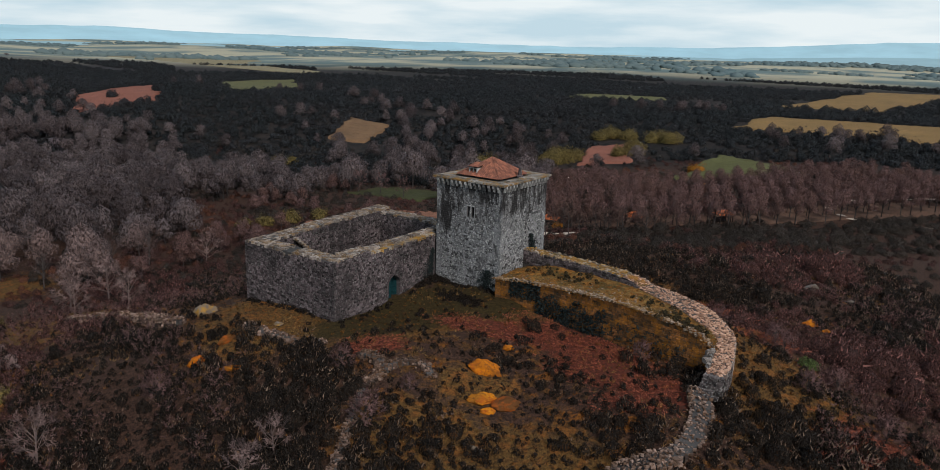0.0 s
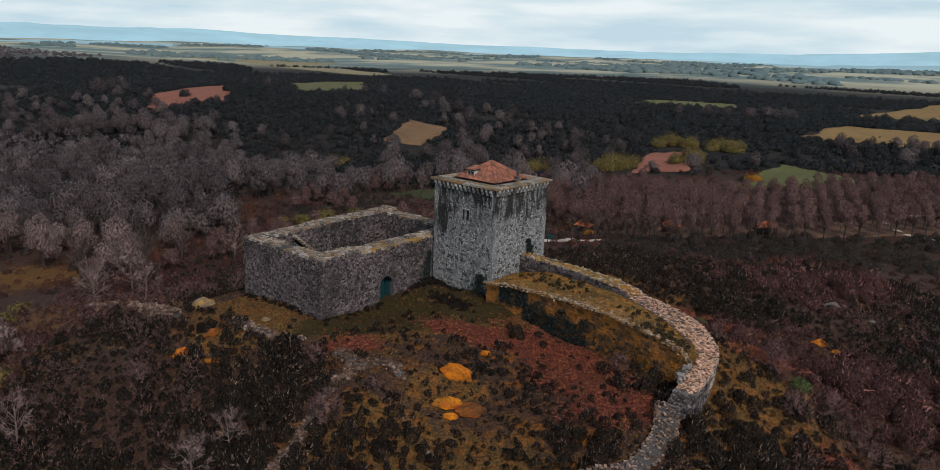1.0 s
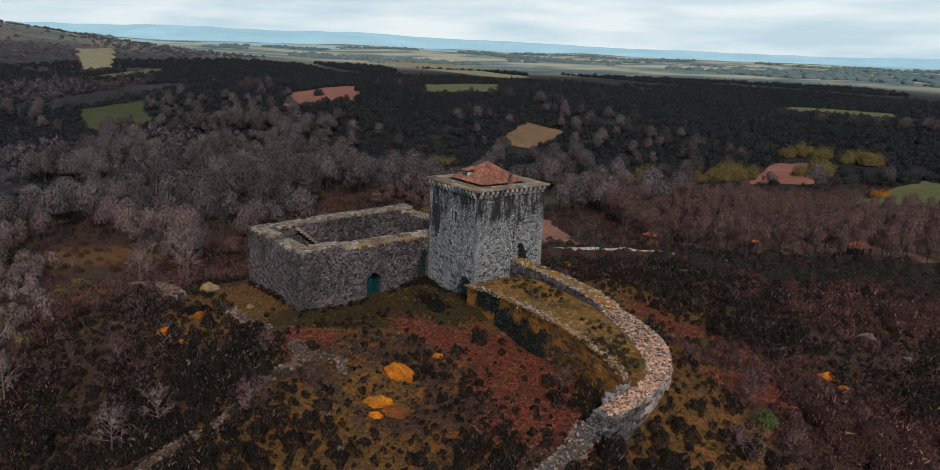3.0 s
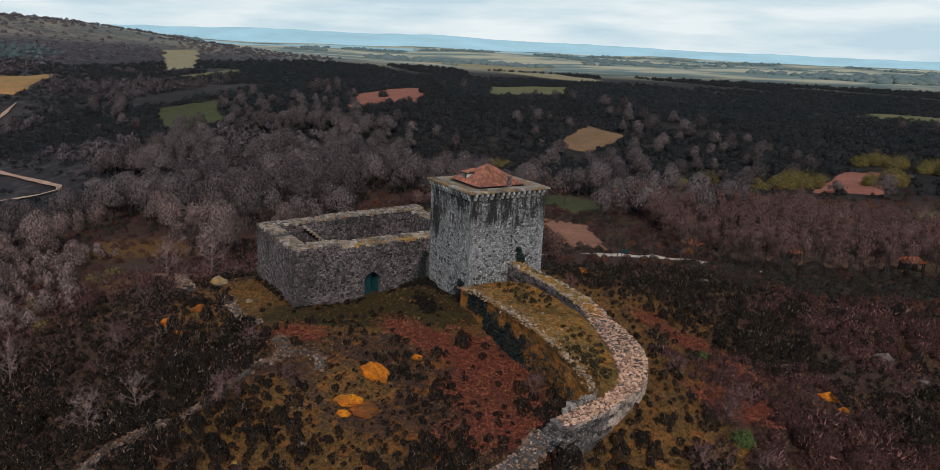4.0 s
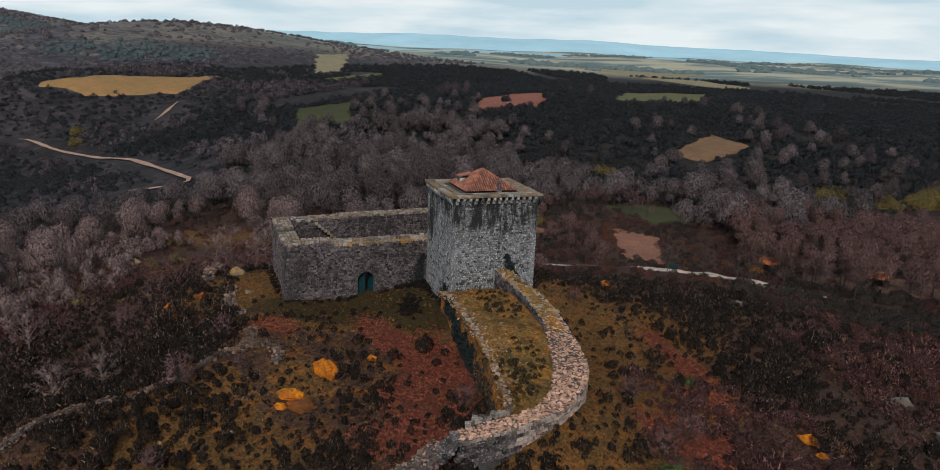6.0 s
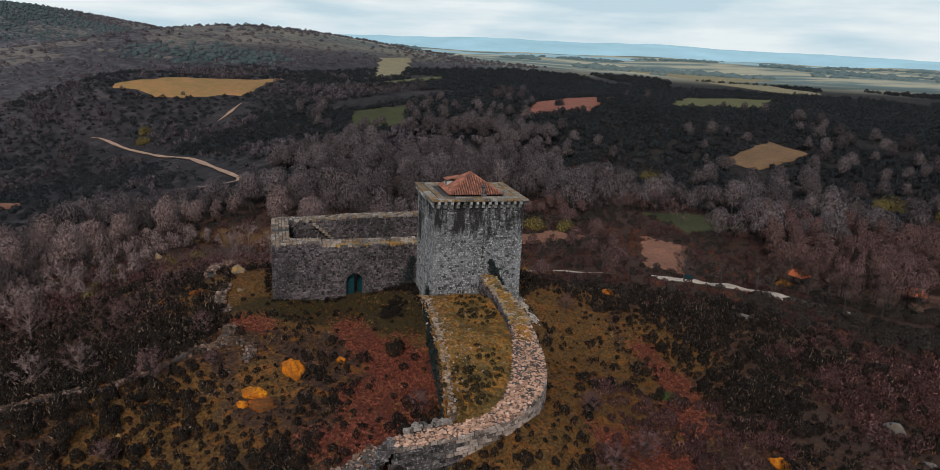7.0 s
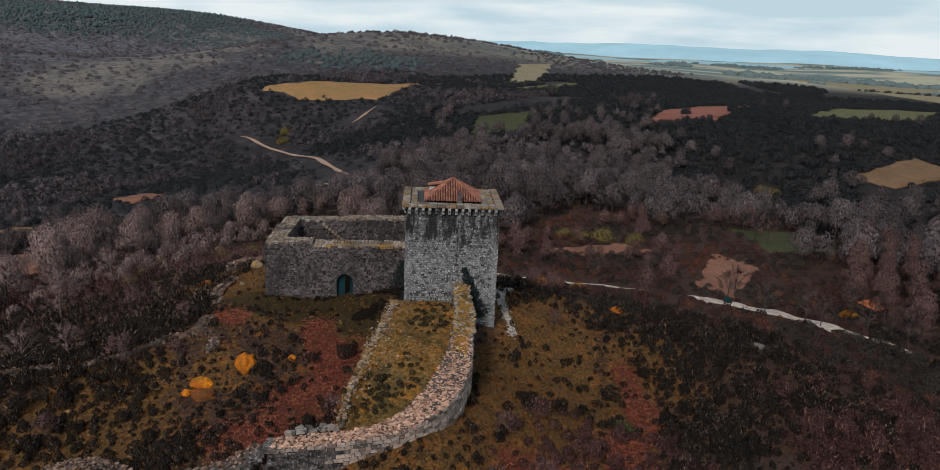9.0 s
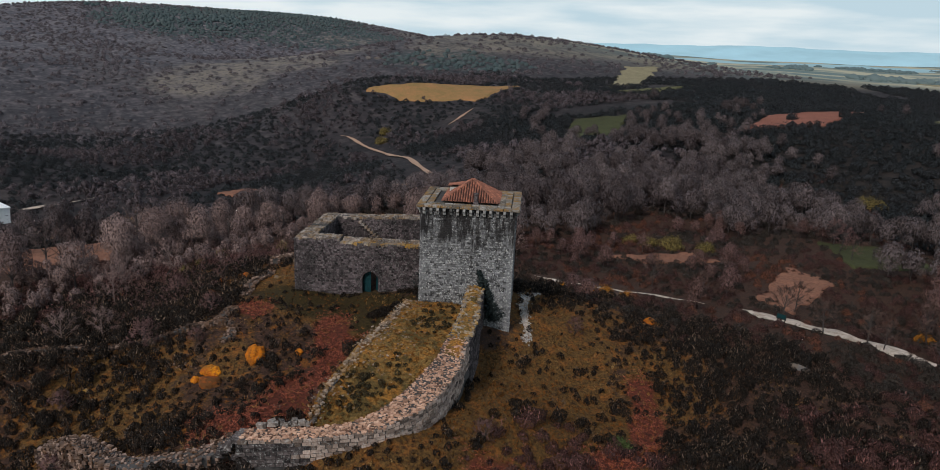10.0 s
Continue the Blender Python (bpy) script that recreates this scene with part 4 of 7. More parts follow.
coping(south, HU0, -12.2, HV0, 12.4, s_top, True, M_HALLTOP)
coping(south, -12.2, 0.2, HV0, 11.2, lambda u: s_top(u) - 0.05, True, M_COPING)
coping(south, -12.2, 4.0, 11.2, 12.4, lambda u: s_top(u) + 0.18, True, M_HALLTOP)
coping(west, HU0, -16.1, 12.4, HV1, w_top, False, M_HALLTOP)
coping(north, -16.1, HU1, 23.7, HV1, n_top, True, M_HALLTOP)
coping(east, 4.0, HU1, 12.4, 23.7, lambda v: 4.4, False, M_HALLTOP)

# voussoirs of the gate and its two leaves
ringp, ringq = gate_line(GHALF, GTIP, -2.4), gate_line(GHALF, GTIP, -2.4, 0.34)
for i in range(len(ringp) - 1):
    quad = [ringp[i], ringp[i + 1], ringq[i + 1], ringq[i]]
    if abs(quad[0][0] - quad[1][0]) + abs(quad[0][1] - quad[1][1]) < 0.01:
        continue
    cxm, czm = sum(p[0] for p in quad) / 4, sum(p[1] for p in quad) / 4
    quad = [(cxm + (x - cxm) * 0.95, czm + (z - czm) * 0.95) for x, z in quad]
    part("arch_stone", prism_bm(quad, HV0 - 0.11, HV0 + 0.25), M_HALL, south)
gate = tagged(empty("gate", CASTLE), "teal painted double gate, one leaf ajar", "door")
leaf = [(x - GU, z) for x, z in gate_line(GHALF - 0.02, GTIP - 0.03, -2.75)]
half = len(leaf) // 2
left = part("gate_leaf", prism_bm([(x, z) for x, z in leaf[:half + 1]] + [(0, -2.75)], 0, 0.09), M_TEAL, gate, "closed teal leaf")
left.matrix_basis = pose(GU, HV0 + 0.42, 0)
rightleaf = [(x - GHALF, z) for x, z in leaf[half:]] + [(-GHALF, -2.75)]
right = part("gate_leaf", prism_bm(rightleaf, 0, 0.09), M_TEAL, gate, "teal leaf standing ajar")
right.matrix_basis = pose(GU + GHALF - 0.02, HV0 + 0.42, 0, 0, 0, -60)
for leaf_ob, sgn in ((left, -1), (right, 0)):
    for zc in (-2.2, -1.5, -0.8):
        x0 = -1.0 if sgn else -1.0
        part("rail", box_bm(x0, -0.06, -0.04, 0.0, zc - 0.06, zc + 0.06, 0.01), M_TEAL, leaf_ob)

# stone steps up the far wall inside
for i in range(15):
    u = -12.7 + i * 0.42
    z = 3.75 - i * 0.36
    part("step", box_bm(u, u + 0.44, 22.9, 23.62, z - 0.36, z, 0.03), M_HALLTOP, north)

# ---- terrace and curtain wall ----
CURTAIN = [  # outer edge, inner edge, head
    (9.25, 96.55, 8.17, 94.91, 2.75), (11.9, 94.6, 10.54, 93.32, 2.65), (15.3, 92.6, 13.86, 91.16, 2.5), (19.4, 89.6, 17.96, 88.0, 2.25), (22.4, 87.0, 20.8, 85.48, 1.95),
    (23.4, 86.3, 21.3, 84.9, 1.45), (25.6, 84.3, 22.6, 83.4, 1.15), (28.3, 81.0, 24.9, 80.4, 0.7), (29.5, 77.6, 26.7, 77.3, 0.15),
    (29.7, 75.0, 27.5, 74.6, -0.15), (29.0, 72.0, 27.3, 72.2, -0.35), (27.6, 68.4, 26.0, 69.2, -0.5), (25.9, 64.9, 24.4, 66.0, -0.65)]
RETAIN = [(4.6, 89.0, 0.5), (8.4, 86.1, 1.1), (13.1, 82.3, 1.55), (17.5, 78.5, 1.75), (21.2, 75.2, 1.5), (24.4, 72.2, 1.1), (26.2, 70.8, 0.1)]
ret = smooth_line(RETAIN, 0.5)
cur = smooth_line(CURTAIN, 0.5)


def resample(line, n):
    s = np.linspace(0, 1, len(line))
    return np.stack([np.interp(np.linspace(0, 1, n), s, line[:, c]) for c in range(line.shape[1])], 1)


n, m = 60, 22
a = resample(ret, n)
b = resample(cur[:int(len(cur) * 0.86)], n)
edge = np.stack([b[:, 2], b[:, 3], np.minimum(b[:, 4] - 0.1, 1.35)], 1)
edge[:8, 2] = np.linspace(0.35, edge[8, 2], 8)
q = np.linspace(-0.05, 1.05, m)[None, :, None]
patch = a[:, None, :] * (1 - q) + edge[:, None, :] * q
patch[..., 2] += 0.12 * np.sin(patch[..., 0] * 1.1) * np.sin(patch[..., 1] * 0.9) - 0.06
i = np.arange(n * m).reshape(n, m)
terrace = link_mesh("terrace", patch, np.stack([i[:-1, :-1], i[:-1, 1:], i[1:, 1:], i[1:, :-1]], -1).reshape(-1, 4), M_TURF, smooth=True)
tagged(terrace, "grassy terrace strewn with stones behind the curtain wall", "ground", kind="structure")


def wall_strip(name, left_edge, right_edge, tops, foot, mat, parent):
    """The solid heart of a curved wall."""
    n = len(left_edge)
    V = []
    for (lx, ly), (rx, ry), z in zip(left_edge, right_edge, tops):
        fz = min(ground_at(lx, ly), ground_at(rx, ry)) - foot
        V += [(lx, ly, fz), (lx, ly, z), (rx, ry, z), (rx, ry, fz)]
    F = []
    for j in range(n - 1):
        for c in range(4):
            d = (c + 1) % 4
            F.append((4 * j + c, 4 * j + 4 + c, 4 * j + 4 + d, 4 * j + d))
    F += [(0, 1, 2, 3), (4 * n - 1, 4 * n - 2, 4 * n - 3, 4 * n - 4)]
    return link_mesh(name, V, F, mat, parent)


def curve_face(pts, out):
    """A curved face for masonry()."""
    s = np.concatenate([[0], np.cumsum(np.hypot(*np.diff(pts, axis=0).T))])
    d = np.gradient(pts, axis=0)
    d /= np.linalg.norm(d, axis=1)[:, None]

    def base(x):
        p = (float(np.interp(x, s, pts[:, 0])), float(np.interp(x, s, pts[:, 1])))
        t = (float(np.interp(x, s, d[:, 0])), float(np.interp(x, s, d[:, 1])))
        return p, (t[1] * out, -t[0] * out)
    return base, float(s[-1]), s


rng = random.Random(11)
curtain = tagged(empty("curtain_wall"), "curved broken curtain wall of pale granite blocks", "wall")
wall_strip("wall_core", cur[:, :2], cur[:, 2:4], cur[:, 4] - 0.12, 0.6, M_CORE, curtain)
base, L, s_at = curve_face(cur[:, :2], -1)
head = lambda x: float(np.interp(x, s_at, cur[:, 4])) - 0.1
foot = lambda x: ground_at(*base(x)[0]) - 0.25
SPLIT = 14.5
V, F = masonry(rng, lambda x: base(x), SPLIT, foot, head, 0.34, (0.35, 0.8))
tagged(link_mesh("stone_facing", V, F, M_HALL, curtain), kind="stuff")
inner = cur[:, 2:4]
ibase, iL, is_at = curve_face(inner, 1)
V, F = masonry(rng, ibase, iL, lambda x: ground_at(*ibase(x)[0]) - 0.2 if x > iL - 8 else float(np.interp(x, is_at, cur[:, 4])) - 2.0, lambda x: float(np.interp(x, is_at, cur[:, 4])) - 0.1, 0.34, (0.35, 0.8))
tagged(link_mesh("stone_facing", V, F, M_HALL, curtain), kind="stuff")

# the blocks of the bend, one by one
BLOCKS = [rock_mesh(rng, "block", M_BLOCK, 0.07) for _ in range(7)]
# blocks for the wall's west end, with its shade in their colour
SHADED_BLOCKS = [rock_mesh(rng, "block", M_SHADEBLOCK, 0.07) for _ in range(5)]
count = 0
z = 0.0
for course in range(9):
    x = SPLIT + rng.uniform(0, 0.4)
    while x < L - 0.2:
        w = rng.uniform(0.42, 0.85)
        top = head(x + w / 2) - course * 0.34
        (px, py), nv = base(min(x + w / 2, L))
        if top - 0.1 > foot(x + w / 2) and count < 290:
            ang = math.degrees(math.atan2(nv[0], -nv[1]))
            child("block", SHADED_BLOCKS[count % 5] if x > L - 5.5 + 0.8 * math.sin(course * 2) and course > 0 else BLOCKS[count % 7], curtain, pose(px - nv[0] * 0.12, py - nv[1] * 0.12, top - 0.17, 0, rng.uniform(-2, 2), ang) @ Matrix.Diagonal((w - 0.07, rng.uniform(0.32, 0.52), rng.uniform(0.26, 0.30), 1)))
            count += 1
        x += w
# flat stones on the crest: the bend's singly, the rest as one rough paving
FLATS = [rock_mesh(rng, "crest_stone", M_RUBBLE_OB, 0.15) for _ in range(9)]
tang = np.gradient(cur[:, :2] + cur[:, 2:4], axis=0)
paving, loose = [], []
count = 0
along = 0.0
while along < L - 0.1:
    row = [float(np.interp(along, s_at, cur[:, c])) for c in range(5)]
    o, i2, top = np.array(row[:2]), np.array(row[2:4]), row[4]
    ang = math.degrees(math.atan2(float(np.interp(along, s_at, tang[:, 1])), float(np.interp(along, s_at, tang[:, 0]))))
    width = np.hypot(*(o - i2))
    cross = max(2, int(width / (0.27 if along < 14.5 else 0.17)))
    for q in range(cross):
        f = (q + 0.5 + rng.uniform(-0.2, 0.2)) / cross
        p = o * (1 - f) + i2 * f
        zt = top - 0.1 + rng.uniform(-0.1, 0.08)
        if along < 14.5:
            if rng.random() < (0.9 if q in (0, cross - 1) else 0.4):
                loose.append((p[0] + rng.uniform(-0.1, 0.1), p[1] + rng.uniform(-0.1, 0.1), zt, rng.uniform(0.25, 0.5)))
        elif along > 26 and count < 296 and rng.random() < 0.28:
            child("crest_stone", FLATS[count % 9], curtain, pose(p[0] + rng.uniform(-0.08, 0.08), p[1] + rng.uniform(-0.08, 0.08), zt, rng.uniform(-7, 7), rng.uniform(-7, 7), ang + rng.uniform(-50, 50)) @ Matrix.Diagonal((rng.uniform(0.16, 0.4), rng.uniform(0.14, 0.28), 0.16, 1)))
            count += 1
        elif rng.random() < 0.86:
            paving.append((p[0] + rng.uniform(-0.06, 0.06), p[1] + rng.uniform(-0.06, 0.06), zt, rng.uniform(0.09, 0.29)))
    along += 0.29 if along < 14.5 else 0.19
V, F = joined_rocks(rng, loose, 0.5)
tagged(link_mesh("crest_rubble", V, F, M_COPING, curtain), kind="stuff")
V, F = joined_rocks(rng, paving, 0.34, 0.12)
tagged(link_mesh("crest_rubble", V, F, M_RUBBLE, curtain), kind="stuff")
near = cur[:int(len(cur) * 0.44)]
V, F = [], []
for j, row in enumerate(near):
    for f in (0.12, 0.35, 0.65, 0.88):
        V.append((*(row[:2] * (1 - f) + row[2:4] * f), row[4] - (0.13 if f in (0.12, 0.88) else 0.04) + rng.uniform(-0.04, 0.04)))
    if j:
        F += [(4 * j - 4 + c, 4 * j + c, 4 * j + 1 + c, 4 * j - 3 + c) for c in range(3)]
link_mesh("crest_turf", V, F, M_TURF, curtain, "ochre turf growing on the wall's head")
BIG = [rock_mesh(rng, "end_block", M_ENDBLOCK, 0.19) for _ in range(6)]
f = 0.0
while f < 1.0:
    p = np.array([26.5, 70.9]) * (1 - f) + np.array([24.9, 66.9]) * f
    s = rng.uniform(0.28, 0.62)
    for row in range(rng.choice((1, 1, 2))):
        child("end_block", rng.choice(BIG), curtain, pose(p[0] + rng.uniform(-0.12, 0.12) - 0.35 * row, p[1] + rng.uniform(-0.1, 0.1), -0.28 - 0.2 * f + rng.uniform(-0.06, 0.1), rng.uniform(-10, 10), rng.uniform(-12, 12), rng.uniform(40, 110)) @ Matrix.Diagonal((s, rng.uniform(0.35, 0.55), rng.uniform(0.3, 0.5), 1)))
    f += (s + 0.05) / 4.9
# the stepped broken end, course by course, its blocks coloured as if in shade
for course in range(5):
    across = 0.1
    while across < 1.0:
        o2 = np.array(CURTAIN[-1][:2]) * (1 - across) + np.array(CURTAIN[-1][2:4]) * across
        out_by = 0.1 + course * 0.34 + rng.uniform(-0.1, 0.15)
        child("end_block", rng.choice(SHADED_BLOCKS), curtain, pose(o2[0] - 0.55 * out_by, o2[1] - 0.8 * out_by, CURTAIN[-1][4] - 0.25 - course * 0.34, rng.uniform(-3, 3), rng.uniform(-3, 3), 145 + rng.uniform(-8, 8)) @ Matrix.Diagonal((rng.uniform(0.4, 0.6), 0.6, 0.31, 1)))
        across += 0.26

# mossy retaining wall below the terrace
retaining = tagged(empty("retaining_wall"), "tall retaining wall with moss, ivy and ochre lichen", "wall")
inset = np.stack([np.gradient(ret[:, 1]), -np.gradient(ret[:, 0])], 1)
inset /= np.linalg.norm(inset, axis=1)[:, None]
wall_strip("wall_core", ret[:, :2], ret[:, :2] - inset * 0.5, ret[:, 2] - 0.14, 0.6, M_CORE, retaining)
rbase, rL, rs = curve_face(ret[:, :2], 1)
V, F = masonry(rng, rbase, rL, lambda x: ground_at(*rbase(x)[0]) - 0.3, lambda x: float(np.interp(x, rs, ret[:, 2])) - 0.1, 0.36, (0.35, 0.8), proud=(0.02, 0.1))
tagged(link_mesh("stone_facing", V, F, M_MOSSY, retaining), kind="stuff")
spots = []
for x in np.arange(0, rL, 0.16):
    (px, py), nv = rbase(x)
    for _ in range(2):
        f = abs(rng.gauss(0, 0.3)) - 0.1
        spots.append((px - nv[0] * f, py - nv[1] * f, float(np.interp(x, rs, ret[:, 2])) + rng.uniform(-0.15, 0.05), rng.uniform(0.14, 0.42)))
V, F = joined_rocks(rng, spots, 0.55)
tagged(link_mesh("edge_rubble", V, F, M_ENDWALL_PALE, retaining), kind="stuff")


# ---- tumbled walls ----
def tumbled(name, points, width, tall, mat, label, seed, density=9.0, size=(0.14, 0.36), spill=0.5, rise=None):
    r = random.Random(seed)
    thing = tagged(empty(name), label, "wall")
    p = smooth_line(points, 0.6)
    d = np.gradient(p, axis=0)
    d /= np.linalg.norm(d, axis=1)[:, None]
    side = np.stack([-d[:, 1], d[:, 0]], 1)
    prof = [tall * (0.6 + 0.4 * noise.noise(Vector((x * 0.4, y * 0.4, seed)))) for x, y in p]
    if rise:
        prof = [float(np.interp(i, np.linspace(0, len(p) - 1, len(rise)), rise)) * (0.95 + 0.15 * noise.noise(Vector((x * 0.5, y * 0.5, seed)))) for i, (x, y) in enumerate(p)]
    core = [ground_at(x, y) + h * 0.85 for (x, y), h in zip(p, prof)]
    wall_strip("wall_core", p + side * width * 0.42, p - side * width * 0.42, core, 0.5, M_CORE, thing) if tall > 0.3 else None
    spots = []
    for (x, y), s, h in zip(p, side, prof):
        for _ in range(int(density * 0.6 * (width + tall * 2))):
            f = r.gauss(0, 0.30)
            f = max(-0.5 - spill, min(0.5 + spill, f))
            g = ground_at(x + s[0] * f * width, y + s[1] * f * width)
            zz = g + (h + r.uniform(-0.15, 0.05) if abs(f) < 0.42 else r.uniform(0, max(0.1, h * (1.0 - (abs(f) - 0.42) / spill))))
            spots.append((x + s[0] * f * width + r.uniform(-0.3, 0.3), y + s[1] * f * width + r.uniform(-0.3, 0.3), zz, r.uniform(*size)))
        for sgn in (-1, 1):
            for zc in np.arange(0.1, h, 0.28):
                spots.append((x + sgn * s[0] * width * 0.45, y + sgn * s[1] * width * 0.45, ground_at(x, y) + zc, r.uniform(0.3, 0.5)))
    V, F = joined_rocks(r, spots, 0.65)
    tagged(link_mesh("rubble", V, F, mat, thing), kind="stuff")
    return thing


tumbled("ruined_wall", [(-3.3, 70.8), (-5.6, 69.6), (-7.6, 67.2), (-8.3, 64), (-8.4, 60), (-8.1, 55), (-7.7, 50), (-7.3, 44)], 0.68, 0.95, M_GREYWALL, "long tumbled drystone wall running downhill", 5, 10.0, (0.1, 0.26), spill=0.35)
tumbled("ruined_wall", [(-3.3, 70.8), (-2.2, 70.2), (-1.6, 69.0)], 0.9, 0.6, M_GREYWALL, "short stub of tumbled grey wall", 6)
tumbled("ruined_wall", [(-7.6, 67.2), (-6.6, 69.8), (-9.0, 71.8)], 1.2, 0.8, M_GREYWALL, "broken corner of a grey drystone wall", 7)
tumbled("ruined_wall", [(-13.5, 74.2), (-16.5, 75.2), (-20.2, 77.2), (-23.5, 80)], 1.1, 0.7, M_ENDWALL, "collapsed wall on the slope below the hall", 8, 6)
tumbled("ruined_wall", [(-33, 83), (-38.5, 87), (-44, 92), (-48, 95.5), (-55, 97.5)], 1.3, 1.8, M_ENDWALL, "old enclosure wall half buried in scrub", 9, 6)
tumbled("ruined_wall", [(23.7, 65.0), (23.4, 62.3), (21.6, 58.6), (18.4, 55.8), (15, 54), (10, 51.5)], 1.9, 0.75, M_ENDWALL, "collapsed continuation of the curtain wall", 10, 11, (0.1, 0.28), rise=(1.3, 0.5, 0.2, 2.2, 2.6, 1.5))
tumbled("rubble_heap", [(-1, 62.5), (0.5, 65), (-2.5, 66)], 2.2, 0.12, M_GREYWALL, "scattered stones in the scrub", 13, 5, (0.1, 0.26))
tumbled("ruined_wall", [(6.4, 89.6), (7.4, 88.3)], 0.7, 2.3, M_GREYWALL, "short stub wall beside the tower's corner", 14, 5)


# ---- boulders ----
def boulder(x, y, rx, ry, rz, turn, mat, label, seed, sink=0.35, faces=7):
    r = random.Random(seed)
    bm = bmesh.new()
    bmesh.ops.create_icosphere(bm, subdivisions=4, radius=1)
    cuts = [(Vector((r.gauss(0, 1), r.gauss(0, 1), r.gauss(0.5, 0.6))).normalized(), r.uniform(0.55, 0.85)) for _ in range(faces)]
    for v in bm.verts:
        q = v.co * 1.1 + Vector((seed, 0, 0))
        v.co *= 1 + 0.34 * noise.noise(q) + 0.18 * noise.noise(q * 2.3)
        for way, far in cuts:  # split faces
            over = v.co.dot(way) - far
            if over > 0:
                v.co -= way * over * 0.85
        v.co *= 1 + 0.07 * noise.noise(q * 5.5) + 0.05 * abs(noise.noise(q * 11))
        v.co.z = max(v.co.z, -0.5)
    me = bpy.data.meshes.new("boulder")
    bm.to_mesh(me)
    bm.free()
    me.materials.append(mat)
    me.polygons.foreach_set("use_smooth", [True] * len(me.polygons))
    ob = new("boulder", me)
    ob.matrix_world = pose(x, y, ground_at(x, y) + rz * (0.5 - sink), 0, 0, turn) @ Matrix.Diagonal((rx, ry, rz, 1))
    return tagged(ob, label, "boulder")


OCHRE_STONES = [(3.7, 71.4, 1.75, 1.05, 0.85, -20), (5.9, 66.4, 1.5, 1.1, 0.5, 10), (3.6, 66.9, 1.3, 1.0, 0.4, 30), (4.2, 65.2, 0.7, 0.5, 0.3, 0),
    (6.2, 75.6, 0.6, 0.4, 0.4, 0), (-27, 73.2, 0.9, 0.5, 0.5, 35), (-25.0, 76.8, 1.1, 0.4, 0.45, 60), (-22.6, 71.6, 1.2, 0.4, 0.25, 20),
    (45.7, 93.2, 1.1, 0.65, 0.55, 0), (47.2, 91.8, 0.5, 0.4, 0.35, 0), (10, 121.9, 0.9, 0.7, 0.45, 0)]
GREY_STONES = [(51.6, 107.3, 1.15, 0.75, 0.8, -15), (55.5, 103.5, 0.8, 0.4, 0.4, -30), (60, 96, 1.2, 0.7, 0.7, -50), (27.6, 129.8, 1.5, 0.6, 0.5, 10),
    (-917, 438, 7, 4, 3, 0), (-905, 446, 5, 3, 2.5, 30), (-832, 468, 5, 3, 3, 10), (-820, 476, 6, 3, 2, 60),
    (-930, 425, 4, 3, 2, 0)]
LICHEN_STONES = [(49, 87, 0.9, 0.5, 0.4, 20), (-31, 86.4, 1.5, 0.9, 1.0, 20), (-74, 95, 2.4, 0.8, 1.0, 0), (-20, 80, 0.6, 0.4, 0.35, 0),
    (3.0, 60.5, 0.4, 0.3, 0.3, 0), (0, 55, 0.35, 0.3, 0.35, 0)]
STONES = [(*row, kind) for kind, rows in enumerate((OCHRE_STONES, GREY_STONES, LICHEN_STONES)) for row in rows]
for i, (x, y, rx, ry, rz, turn, kind) in enumerate(STONES):
    rz = rz * (1.15 if kind == 0 else 1)
    boulder(x, y, rx, ry, rz, turn, (M_OCHRE, M_PALEROCK, M_COPING)[kind],
            ("boulder covered in bright ochre lichen", "pale grey weathered granite boulder", "lichen-stained boulder on the slope")[kind], i * 3.7, faces=(1, 7, 5)[kind])


# ---- shelters and a house in the valley ----
def shelter(x, y, turn, w, d):
    z = ground_at(x, y)
    thing = tagged(empty("picnic_shelter", pose(x, y, z, 0, 0, turn)), "small open shelter with an orange tiled roof", "shelter", group="picnic shelters")
    bm = bmesh.new()
    e, h, t = 0.35, 2.3, 3.4
    vs = [bm.verts.new(p) for p in ((-w / 2 - e, -d / 2 - e, h), (w / 2 + e, -d / 2 - e, h), (w / 2 + e, d / 2 + e, h), (-w / 2 - e, d / 2 + e, h), (-w / 2 + d / 3, 0, t), (w / 2 - d / 3, 0, t))]
    for f in ((0, 1, 5, 4), (1, 2, 5), (2, 3, 4, 5), (3, 0, 4), (3, 2, 1, 0)):
        bm.faces.new([vs[i] for i in f])
    part("roof", bm, M_HUTTILE, thing, "orange clay tile roof")
    for px in (-w / 2, w / 2):
        for py in (-d / 2, d / 2):
            part("post", box_bm(px - 0.1, px + 0.1, py - 0.1, py + 0.1, -0.2, h + 0.05, 0.01), M_DARKWOOD, thing)
    part("back_wall", box_bm(-w / 2 + 0.1, w / 2 - 0.1, d / 2 - 0.1, d / 2 + 0.1, -0.2, 1.3), M_HALL, thing)


shelter(62, 186, 20, 3.6, 2.8)
shelter(39, 182, 10, 3.4, 2.8)
shelter(18.3, 181.5, -20, 3.6, 2.8)

house = tagged(empty("white_house", pose(-340, 22, ground_at(-340, 22) + 0.6, 0, 0, 20)), "long white flat-roofed building in the valley", "house")
part("wall", box_bm(-9, 9, -6, 6, -1, 7.0), M_WHITE, house)
part("roof", box_bm(-9.4, 9.4, -6.4, 6.4, 7.0, 7.4), M_WHITE, house)
for i in range(4):
    part("window", box_bm(-7 + i * 4, -5.4 + i * 4, -6.05, -5.99, 3.0, 4.6), M_DARKWOOD, house)

